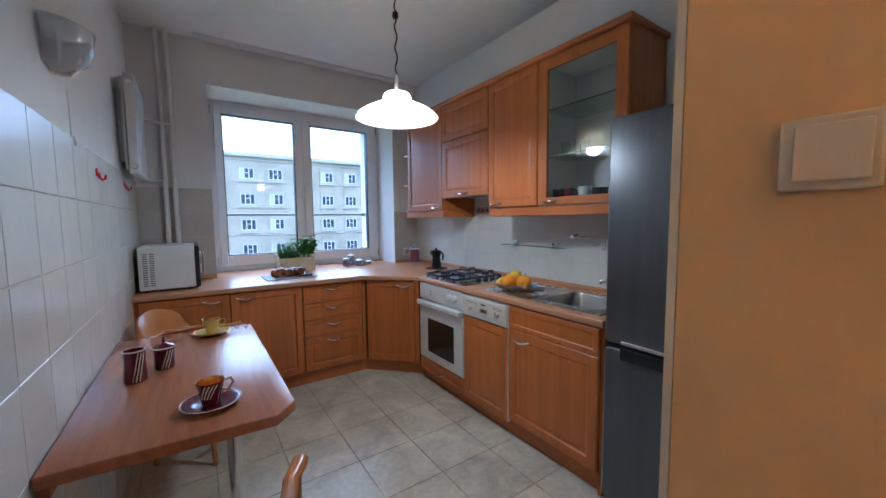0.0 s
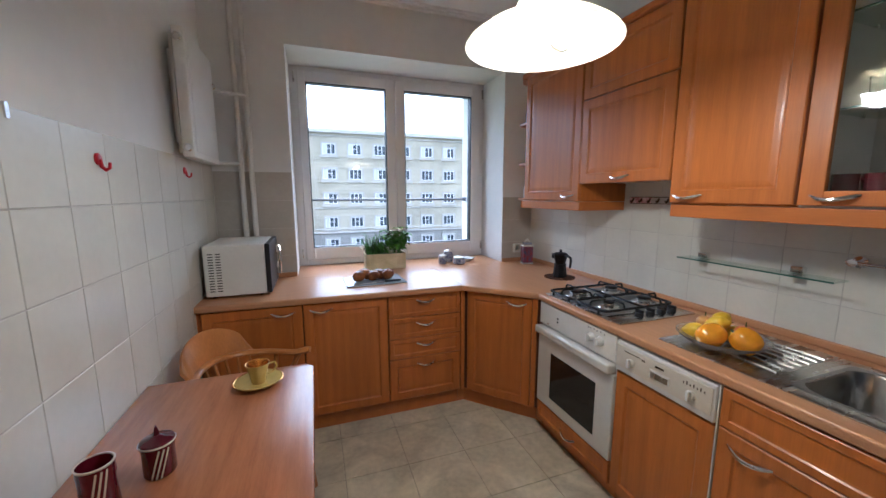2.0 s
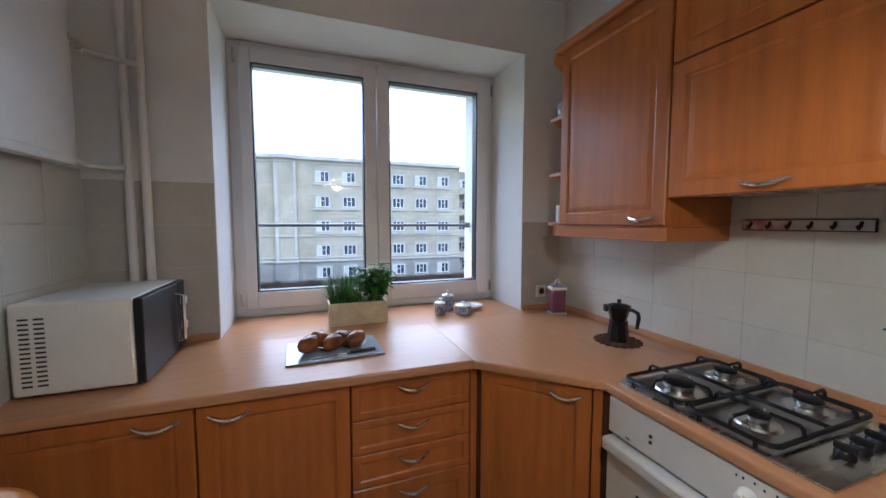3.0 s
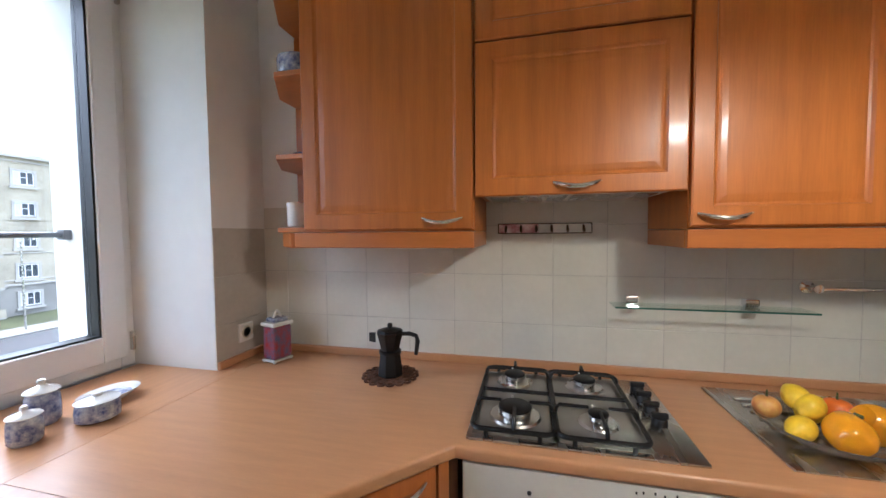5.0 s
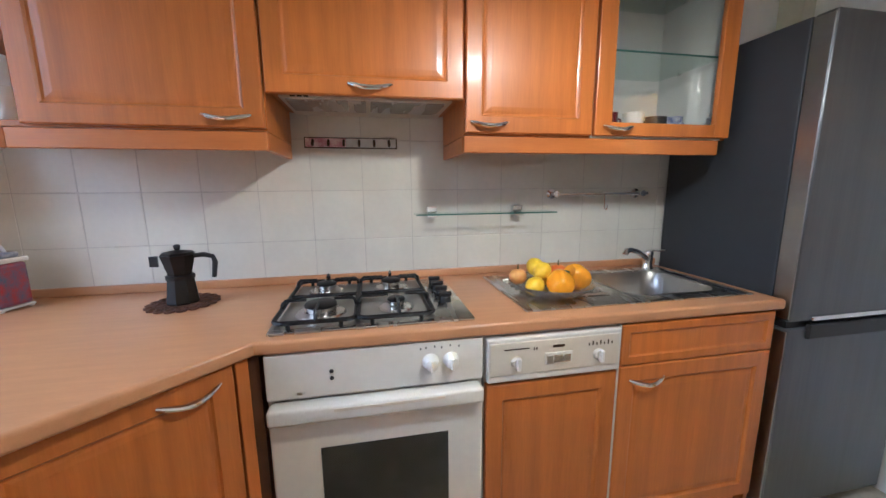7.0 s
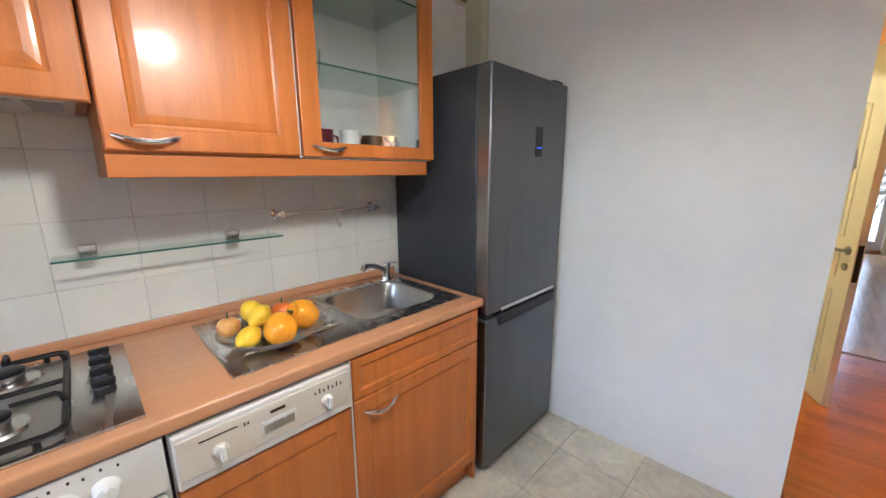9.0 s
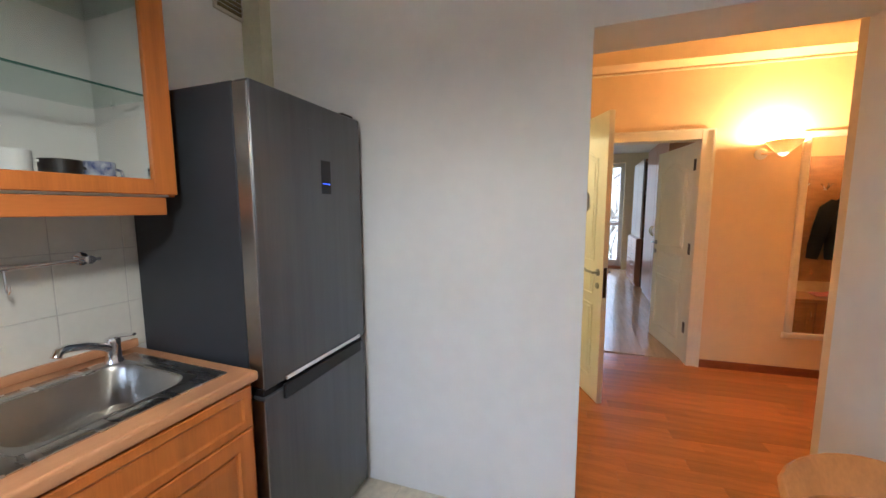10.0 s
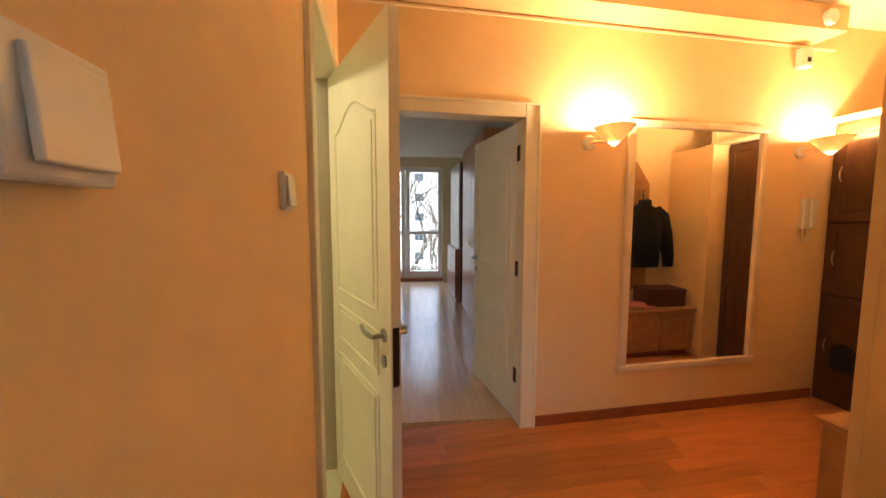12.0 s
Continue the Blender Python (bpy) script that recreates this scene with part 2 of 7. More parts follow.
def loft(w, h, rings, bm=None):
    """A panel of w by h in the x-z plane facing -y: (inset, depth) rings from the back rim to the middle."""
    own = bmesh.new()
    prev = first = None
    for inset, d in rings:
        ring = [own.verts.new((x, -d, z)) for x, z in ((inset, inset), (w - inset, inset), (w - inset, h - inset), (inset, h - inset))]
        if prev:
            for i in range(4):
                own.faces.new((prev[i], prev[(i + 1) % 4], ring[(i + 1) % 4], ring[i]))
        else:
            first = ring
        prev = ring
    own.faces.new(prev)
    own.faces.new(first[::-1])
    return join(bm, own)


PANEL = [(0, 0), (0, 0.017), (0.004, 0.021), (0.052, 0.021), (0.057, 0.015), (0.063, 0.013), (0.070, 0.0145), (0.085, 0.016)]
DRAWER = [(0, 0), (0, 0.017), (0.004, 0.021), (0.028, 0.021), (0.033, 0.016), (0.038, 0.015)]


def facing(x, y, z, turn):
    """Places a front made in the x-z plane: its lower corner at (x, y, z), turned about the upright."""
    return pose(x, y, z, 0, 0, turn)


def moved(bm, m):
    bmesh.ops.transform(bm, matrix=m, verts=bm.verts)
    return bm


def handle(parent, w, x, z, m):
    """A bowed chrome pull of width w, centred at x, z on a front placed by m."""
    bm = tube(arc((x - w / 2, -0.022, z), (x + w / 2, -0.022, z), (0, -0.022, -0.014), 12),
              [0.004, 0.006] + [0.007] * 9 + [0.006, 0.004], 8)
    return part("handle", moved(bm, m), M["chrome"], parent, "bowed chrome handle", True)


def front(parent, name, w, h, m, rings, material=None, pull=None):
    ob = part(name, moved(loft(w, h, rings), m), material or M["wood"], parent)
    if pull:
        handle(ob, pull[2] if len(pull) > 2 else 0.13, pull[0], pull[1], m)
    return ob

# ---------------------------------------------------------------- the kitchen shell
XL, XR, YB, YW, ZC = 0.02, 2.54, 0.0, 3.396, 2.86
WX0, WX1, WZ1 = 0.527, 2.24, 2.51          # window reveal
CT = 0.885                                  # worktop height
LEFT_END = -0.33
HX = 0.94                                   # corner of passage and apricot wall
LZ = 2.075                                  # lintel

FLOOR_K = setting("floor_kitchen", box(XL, XR, -0.12, YW, -0.12, -0.006), M["grout_dark"], "bed of dark grout under the kitchen floor tiles")
setting("ceiling_kitchen", box(XL - 0.12, XR + 0.12, YB - 0.1, YW + 0.02, ZC, ZC + 0.12), M["ceiling"], "plain white painted kitchen ceiling")
WALL_L = setting("wall_left", box(XL - 0.14, XL, LEFT_END, YW, -0.12, ZC), M["wall"], "light grey painted kitchen wall")
WALL_R = setting("wall_right", box(XR, XR + 0.14, YB - 0.1, YW, -0.12, ZC), M["wall"], "light grey painted kitchen wall")
wb = box(XL - 0.14, WX0, YW, YW + 0.5, -0.12, ZC)
box(WX1, XR + 0.14, YW, YW + 0.5, -0.12, ZC, bm=wb)
box(WX0, WX1, YW, YW + 0.5, WZ1, ZC, bm=wb)
box(WX0, WX1, YW, YW + 0.5, -0.12, 0.84, bm=wb)
box(XL - 0.14, 0.60, YW + 0.5, YW + 0.68, -0.12, ZC, bm=wb)
box(2.135, XR + 0.14, YW + 0.5, YW + 0.68, -0.12, ZC, bm=wb)
box(0.60, 2.135, YW + 0.5, YW + 0.68, 2.44, ZC, bm=wb)
box(0.60, 2.135, YW + 0.5, YW + 0.68, -0.12, 0.93, bm=wb)
WALL_W = setting("wall_window", wb, M["wall"], "light grey painted wall with a deep window reveal")
bw = prism([(XR, YB + 0.01), (HX + 0.002, -0.048), (HX + 0.002, -0.060), (HX + 0.14, -0.075), (XR, -0.13)], -0.12, ZC)
setting("wall_back", bw, M["wall"], "plain white painted kitchen wall beside the fridge")
setting("wall_lintel", box(XL, HX + 0.002, -0.30, -0.04, LZ, ZC), M["wall"], "painted lintel over the kitchen passage")

# ---------------------------------------------------------------- hall frame: turned by five degrees about the passage corner
HALL = pose(HX, YB - 0.05, 0, 0, 0, 5.0)
HY = -2.05                                 # mirror wall
HZ = 2.72


def hall(bm):
    return moved(bm, HALL)


D1A, D1B = -1.09, -1.86                     # doorway in the apricot wall
aw = moved(prism([(-0.012, -0.12), (-0.012, HZ), (HY, HZ), (HY, -0.12), (D1B, -0.12), (D1B, 2.06), (D1A, 2.06), (D1A, -0.12)], 0, 0.12),
           Matrix(((0, 0, 1, 0), (1, 0, 0, 0), (0, 1, 0, 0), (0, 0, 0, 1))))
setting("wall_apricot", hall(aw), M["hall_wall"], "apricot painted hall wall")
D2A, D2B = -1.105, -0.30                     # doorway in the mirror wall
mw = box(-4.1, D2A, HY - 0.12, HY, -0.12, HZ)
box(D2A, D2B, HY - 0.12, HY, 1.985, HZ, bm=mw)
box(D2B, 0.12, HY - 0.12, HY, -0.12, HZ, bm=mw)
setting("wall_mirror", hall(mw), M["hall_wall"], "apricot painted hall wall with a doorway")
setting("ceiling_hall", hall(box(-4.1, 0.12, HY - 0.12, -0.02, HZ, HZ + 0.1)), M["hall_ceiling"], "cream painted hall ceiling")
FLOOR_H = setting("floor_hall", hall(box(-4.1, 0.0, HY - 0.12, -0.30, -0.12, -0.012)), M["brown_trim"], "dark bed under the parquet")
setting("ceiling_beam", hall(box(-3.2, 0.0, HY, HY + 0.2, HZ - 0.15, HZ)), M["hall_wall"], "boxed-in cream beam under the ceiling")
setting("trim_crown", hall(box(-3.4, 0.0, HY, HY + 0.012, 2.545, 2.557)), M["hall_ceiling"], "thin picture rail line")
setting("wall_hall_kitchen", hall(box(-1.659, XL - HX - 0.02, -0.23, -0.05, -0.12, HZ)), M["hall_wall"], "apricot painted hall wall")
setting("wall_niche", hall(box(-4.0, -1.66, -0.72, -0.05, -0.12, HZ)), M["hall_wall"], "cream back wall of the coat niche")
setting("wall_pier", hall(box(-2.13, -1.66, -0.755, -0.721, -0.12, HZ)), M["hall_wall"], "cream painted pier beside the coat niche")
setting("wall_hall_end", hall(box(-4.1, -3.98, HY - 0.12, -0.3, -0.12, HZ)), M["hall_wall"], "apricot painted end wall of the hall")

# ---------------------------------------------------------------- worktops
worktop = thing("worktop", "pinkish beech laminate corner worktop on the base units", "worktop", (1.3, 3, CT))


def slab(points, rounded, material):
    """A worktop piece over a plan outline; only the edges after the named corners are rounded."""
    bm = prism(points, CT - 0.038, CT)
    n = len(points)
    soft = []
    for k in rounded:
        (xa, ya), (xb, yb) = points[k], points[(k + 1) % n]
        for e in bm.edges:
            a, b = e.verts[0].co, e.verts[1].co
            if abs(a.z - b.z) < 1e-5 and min(math.hypot(a.x - xa, a.y - ya) + math.hypot(b.x - xb, b.y - yb), math.hypot(b.x - xa, b.y - ya) + math.hypot(a.x - xb, a.y - yb)) < 1e-4:
                soft.append(e)
    bmesh.ops.bevel(bm, geom=soft, offset=0.010, segments=4, affect="EDGES", profile=0.5, clamp_overlap=True)
    return part("slab", bm, material, worktop, "", True)


slab([(XL, 3.308), (XL, 2.735), (1.5765, 2.70), (1.5765, 3.308)], (1,), M["worktop"])
slab([(1.5785, 3.308), (1.5785, 2.697), (1.935, 2.352), (1.93, 2.30), (1.93, 1.152), (XR, 1.152), (XR, 3.308)], (1, 2, 3), M["worktop_y"])
slab([(1.93, 1.152), (1.93, 0.66), (XR, 0.66), (XR, 0.778), (2.058, 0.778), (2.058, 1.152)], (0, 1), M["worktop_y"])
slab([(2.397, 1.152), (2.397, 0.7785), (XR, 0.7785), (XR, 1.152)], (), M["worktop_y"])
part("slab", prism([(XL, 3.310), (XR, 3.310), (XR, YW - 0.001), (WX1 - 0.001, YW - 0.001), (WX1 - 0.001, YW + 0.40), (WX0 + 0.001, YW + 0.40), (WX0 + 0.001, YW - 0.001), (XL, YW - 0.001)], CT - 0.038, CT), M["worktop"], worktop)
part("upstand", box(XR - 0.018, XR - 0.0005, 0.66, YW - 0.02, CT, CT + 0.032, 0.004), M["worktop_y"], worktop)
part("upstand", box(XL + 0.012, WX0 - 0.002, YW - 0.018, YW - 0.0005, CT, CT + 0.032, 0.004), M["worktop"], worktop)
part("upstand", box(WX1 + 0.002, XR - 0.02, YW - 0.018, YW - 0.0005, CT, CT + 0.032, 0.004), M["worktop"], worktop)

# ---------------------------------------------------------------- base units
YF, XF = 2.765, 1.958                       # carcass front planes
ZB, ZT = 0.12, CT - 0.042


def base_unit(label, x0, x1, doors):
    """A base unit of the window run; doors: (z0, z1, kind, handle x share)."""
    u = thing("base_cabinet", label, "cabinet", ((x0 + x1) / 2, YF, 0), "base cabinets of the kitchen run")
    part("body", box(x0 + 0.001, x1 - 0.001, YF, YW - 0.02, ZB, ZT), M["wood_gap_shade"], u)
    part("plinth", box(x0, x1, YF + 0.035, YF + 0.05, 0.0, ZB), M["wood_edge"], u)
    for z0, z1, rings, hx in doors:
        w = x1 - x0 - 0.006
        front(u, "door" if z1 - z0 > 0.4 else "drawer", w, z1 - z0 - 0.004, facing(x0 + 0.003, YF, z0 + 0.002, 0), rings, None, (w * hx, z1 - z0 - 0.04))
    return u


base_unit("orange-brown alder base unit with one panelled door", 0.05, 0.572, [(ZB, ZT, PANEL, 0.8)])
base_unit("orange-brown alder base unit with one panelled door", 0.572, 1.079, [(ZB, ZT, PANEL, 0.2)])
base_unit("orange-brown alder unit with four drawers", 1.079, 1.581,
          [(0.688, ZT, DRAWER, 0.5), (0.548, 0.688, DRAWER, 0.5), (0.408, 0.548, DRAWER, 0.5), (ZB, 0.408, PANEL, 0.5)])
part("end_panel", box(XL + 0.002, 0.049, YF + 0.0, YW - 0.02, 0, ZT), M["wood"], thing("filler_panel", "narrow alder filler panel at the tiled wall", "panel", (0.03, YF, 0)))

# corner unit with an angled door
cu = thing("corner_cabinet", "alder corner base unit with an angled panelled door", "cabinet", (2.1, 2.9, 0), "base cabinets of the kitchen run")
ca, cb = Vector((1.618, 2.755, 0)), Vector((1.948, 2.392, 0))
turn = math.degrees(math.atan2(cb.y - ca.y, cb.x - ca.x))
cl = (cb - ca).length
part("body", prism([(1.583, YF), (ca.x, ca.y), (cb.x, cb.y), (XF, 2.35), (XR - 0.03, 2.35), (XR - 0.03, YW - 0.02), (1.583, YW - 0.02)], ZB, ZT), M["wood_gap_shade"], cu)
front(cu, "door", cl - 0.05, ZT - ZB - 0.004, pose(ca.x, ca.y, ZB + 0.002, 0, 0, turn) @ pose(0.025, 0.0, 0), PANEL, None, ((cl - 0.05) * 0.78, ZT - ZB - 0.04))
part("stile", box(1.583, 1.612, YF - 0.02, YF + 0.01, ZB, ZT, 0.003), M["wood"], cu)
part("stile", moved(box(cl - 0.02, cl + 0.012, -0.02, 0.0, ZB, ZT, 0.003), pose(ca.x, ca.y, 0, 0, 0, turn)), M["wood"], cu)
part("plinth", prism([(1.583, YF + 0.035), (1.63, YF + 0.035), (XF + 0.035, 2.42), (XF + 0.035, 2.345), (XF + 0.05, 2.345), (XF + 0.05, 2.43), (1.64, YF + 0.05), (1.583, YF + 0.05)], 0, ZB), M["wood_edge"], cu)

# ---------------------------------------------------------------- fridge
FR = (1.925, XR - 0.02, 0.045, 0.640)
fridge = thing("fridge_freezer", "tall graphite steel fridge-freezer beside the worktop", "fridge", (2.2, 0.34, 0))
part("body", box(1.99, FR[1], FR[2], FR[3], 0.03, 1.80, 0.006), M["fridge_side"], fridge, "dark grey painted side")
fu = part("fridge_door", box(1.922, 1.986, FR[2], FR[3], 0.80, 1.80, 0.008, seg=3), M["fridge"], fridge, "upper graphite steel door", True)
fl = part("freezer_door", box(1.922, 1.986, FR[2], FR[3], 0.05, 0.775, 0.008, seg=3), M["fridge"], fridge, "lower graphite steel door", True)

# ---------------------------------------------------------------- right run
def right_unit(name, label, y0, y1, category="cabinet"):
    u = thing(name, label, category, (2.2, (y0 + y1) / 2, 0), "base cabinets of the kitchen run" if category == "cabinet" else "")
    return u


RT = -90.0


def rfront(u, name, y0, y1, z0, z1, rings, material=None, pull=None, x=None):
    """A front on the right run, facing the room, between y0 and y1."""
    return front(u, name, y1 - y0 - 0.006, z1 - z0 - 0.004, facing(x or XF, y1 - 0.003, z0 + 0.002, RT), rings, material, pull)


oven = right_unit("oven", "white built-in oven under the gas hob", 1.735, 2.338, "oven")
part("body", box(XF, XR - 0.03, 1.737, 2.336, ZB + 0.07, ZT), M["enamel"], oven)
dishw = right_unit("dishwasher", "slim dishwasher with cream panel and alder door", 1.285, 1.733, "dishwasher")
part("body", box(XF, XR - 0.03, 1.287, 1.731, ZB, ZT), M["enamel"], dishw)
sinku = right_unit("sink_cabinet", "alder sink base unit with panelled drawer and door", 0.68, 1.283)
part("body", box(XF, XR - 0.03, 0.682, 1.283, ZB, ZT - 0.2), M["wood_gap_shade"], sinku)
part("side", box(XF, XR - 0.03, 0.664, 0.681, 0.0, ZT), M["wood"], sinku)
rfront(sinku, "drawer", 0.68, 1.283, 0.70, ZT, DRAWER)
rfront(sinku, "door", 0.68, 1.283, ZB, 0.70, PANEL, None, (0.10, 0.53))
rfront(dishw, "door", 1.287, 1.731, ZB - 0.03, 0.69, PANEL)

# ---------------------------------------------------------------- upper cabinets
UX = 2.192
UZ0, UZ1 = 1.445, 2.315


def wall_unit(label, y0, y1, z0=UZ0, z1=UZ1):
    u = thing("wall_cabinet", label, "cabinet", (2.36, (y0 + y1) / 2, z0), "wall cabinets of the kitchen run")
    return u


wu1 = wall_unit("alder wall cabinet with one panelled door", 2.333, 2.94)
part("body", box(UX, XR, 2.335, 2.94, UZ0 - 0.004, UZ1), M["wood"], wu1)
rfront(wu1, "door", 2.335, 2.94, UZ0, UZ1, PANEL, None, (0.5, 0.035), UX)
wu2 = wall_unit("alder hood cabinet with two lift-up panelled flaps", 1.735, 2.333, 1.545)
part("body", box(UX, XR, 1.737, 2.333, 1.56, UZ1), M["wood"], wu2)
rfront(wu2, "flap", 1.735, 2.333, 1.545, 2.018, PANEL, None, (0.30, 0.035), UX)
rfront(wu2, "flap", 1.735, 2.333, 2.02, UZ1, PANEL, None, None, UX)
wu3 = wall_unit("alder wall cabinet with one panelled door", 1.272, 1.733)
part("body", box(UX, XR, 1.274, 1.733, UZ0 - 0.004, UZ1), M["wood"], wu3)
rfront(wu3, "door", 1.274, 1.733, UZ0, UZ1, PANEL, None, (0.08, 0.035), UX)

# ---------------------------------------------------------------- window
win = thing("window_1", "white two-leaf plastic window above the worktop", "window", (1.38, 3.85, 0.9), "", "structure")
FY0, FY1 = 3.815, 3.885
fb = box(WX0, 0.60, FY0, FY1, 0.886, WZ1 - 0.001, 0.004)
box(2.185, WX1, FY0, FY1, 0.886, WZ1 - 0.001, 0.004, fb)
box(0.60, 2.185, FY0, FY1, 0.886, 0.945, 0.004, fb)
box(0.60, 2.185, FY0, FY1, 2.455, WZ1 - 0.001, 0.004, fb)
part("window_frame", fb, M["pvc"], win)
for x0, x1 in ((0.585, 1.378), (1.384, 2.20)):
    g0, g1 = (0.648, 1.300) if x0 < 1 else (1.462, 2.11)
    sb = box(x0, g0, FY0 - 0.022, FY1 - 0.01, 0.93, 2.47, 0.006)
    box(g1, x1, FY0 - 0.022, FY1 - 0.01, 0.93, 2.47, 0.006, sb)
    box(g0, g1, FY0 - 0.022, FY1 - 0.01, 0.93, 1.035, 0.006, sb)
    box(g0, g1, FY0 - 0.022, FY1 - 0.01, 2.39, 2.47, 0.006, sb)
    leaf = part("window_sash", sb, M["pvc"], win, "white plastic sash")
    gb = box(g0, g0 + 0.008, FY0 - 0.012, FY1 - 0.02, 1.035, 2.39)
    box(g1 - 0.008, g1, FY0 - 0.012, FY1 - 0.02, 1.035, 2.39, bm=gb)
    box(g0 + 0.008, g1 - 0.008, FY0 - 0.012, FY1 - 0.02, 1.035, 1.043, bm=gb)
    box(g0 + 0.008, g1 - 0.008, FY0 - 0.012, FY1 - 0.02, 2.382, 2.39, bm=gb)
    part("gasket", gb, M["black"], leaf, "black rubber gasket")
    pane = part("pane", box(g0 + 0.008, g1 - 0.008, 3.845, 3.849, 1.043, 2.382), M["pane"], leaf, "clear pane")
    pane.visible_shadow = False
part("window_handle", tube([(1.36, FY0 - 0.024, 1.62), (1.36, FY0 - 0.05, 1.62), (1.36, FY0 - 0.05, 1.74)], 0.009, 8), M["pvc"], win, "", True)
for x in (0.56, 2.225):
    part("hinge", box(x - 0.006, x + 0.006, FY0 - 0.02, FY0, 2.38, 2.46, 0.003), M["steel"], win)
    part("hinge", box(x - 0.006, x + 0.006, FY0 - 0.02, FY0, 0.95, 1.03, 0.003), M["steel"], win)
part("catch", box(1.34, 1.40, FY0 - 0.032, FY0 - 0.02, 2.462, 2.485, 0.004), M["pvc"], win)
guard = thing("window_guard", "thin grey steel guard bar outside the window", "railing", (1.38, 3.98, 1.43))
part("bar", tube([(0.60, 3.99, 1.44), (2.135, 3.99, 1.44)], 0.011, 8), M["fridge"], guard, "", True)
for x in (0.615, 2.12):
    part("bracket", box(x - 0.014, x + 0.014, 3.97, 4.01, 1.42, 1.46, 0.003), M["fridge"], guard)
rail = thing("curtain_rail", "white double curtain track fixed to the ceiling", "curtain rail", (1.4, 3.3, ZC))
part("track", box(0.45, 2.30, 3.27, 3.30, ZC - 0.022, ZC, 0.004), M["pvc"], rail)
part("track", box(0.45, 2.30, 3.315, 3.345, ZC - 0.022, ZC, 0.004), M["pvc"], rail)

# ---------------------------------------------------------------- the street outside
M["facade"] = shade("limestone_render", (0.50, 0.45, 0.345), 0.9, vary=0.14, scale=0.35, bump=0.2, bump_scale=8)
M["facade_low"] = shade("grey_render", (0.32, 0.305, 0.275), 0.9, vary=0.12, scale=0.4)
M["cornice"] = shade("pale_stone", (0.50, 0.475, 0.43), 0.85, vary=0.1, scale=0.6)
M["far_pane"] = shade("far_glass", (0.07, 0.085, 0.10), 0.08, vary=0.25, scale=0.7)
M["curtain"] = shade("net_curtain", (0.62, 0.61, 0.58), 0.8, vary=0.1, scale=2)
M["road"] = shade("asphalt", (0.06, 0.06, 0.063), 0.85, vary=0.2, scale=0.2)
M["paving"] = shade("paving", (0.24, 0.23, 0.21), 0.9, vary=0.15, scale=0.3)
M["lawn"] = shade("winter_lawn", (0.10, 0.11, 0.05), 0.95, vary=0.25, scale=0.2)
M["hedge"] = shade("bare_hedge", (0.075, 0.055, 0.04), 0.95, vary=0.3, scale=3)
M["car_white"] = shade("white_car_paint", (0.72, 0.73, 0.75), 0.2, vary=0.02, coat=0.6)
M["car_blue"] = shade("blue_car_paint", (0.03, 0.06, 0.14), 0.2, vary=0.05, coat=0.6)
M["tyre"] = shade("tyre_rubber", (0.02, 0.02, 0.02), 0.8, vary=0.1)
M["leaf"] = shade("basil_leaf", (0.10, 0.30, 0.03), 0.4, vary=0.3, scale=15)
M["chive"] = shade("chive_leaf", (0.10, 0.27, 0.05), 0.45, vary=0.3, scale=15)
M["bark"] = shade("bark", (0.09, 0.07, 0.05), 0.9, vary=0.3, scale=4)
GZ = -7.2
setting("ground", box(-900, 900, -900, 900, GZ - 0.3, GZ), M["lawn"], "winter lawn and yards reaching the horizon")
setting("road", box(-300, 300, 37.5, 45.0, GZ, GZ + 0.02), M["road"], "asphalt street in front of the apartment house")
for y0, y1 in ((34.5, 37.4), (45.1, 48.5)):
    setting("pavement", box(-300, 300, y0, y1, GZ, GZ + 0.14), M["paving"], "grey paved pavement with a kerb")

FYD = 55.0
house = thing("apartment_house", "six-storey beige stone apartment house across the street", "house", (0, FYD + 6, GZ))
ROWZ = [7.85, 4.42, 1.0, -2.4, -5.5]


def facade_strip(x0, x1, y):
    part("wall", box(x0, x1, y, y + 12, -3.85, 10.2), M["facade"], house, "beige stone facade")
    part("wall", box(x0 - 0.02, x1 + 0.02, y - 0.08, y + 12, GZ, -3.85), M["facade_low"], house, "greyer ground floor")
    for z, d, h in ((9.55, 0.10, 0.14), (10.0, 0.35, 0.30), (-3.95, 0.22, 0.25), (-3.4, 0.10, 0.12), (-0.45, 0.12, 0.14)):
        part("cornice", box(x0 - 0.05, x1 + 0.05, y - d - 0.03, y + 0.2, z, z + h, 0.03), M["cornice"], house)
    courses = None
    z = -3.6
    while z < 9.4:
        courses = box(x0 + 0.02, x1 - 0.02, y - 0.035, y + 0.1, z, z + 0.46, bm=courses)
        z += 0.52
    part("stone_courses", courses, M["facade"], house, "raised horizontal stone courses")
    part("roof", box(x0 - 0.2, x1 + 0.2, y - 0.2, y + 12, 10.3, 10.55), M["cornice"], house)


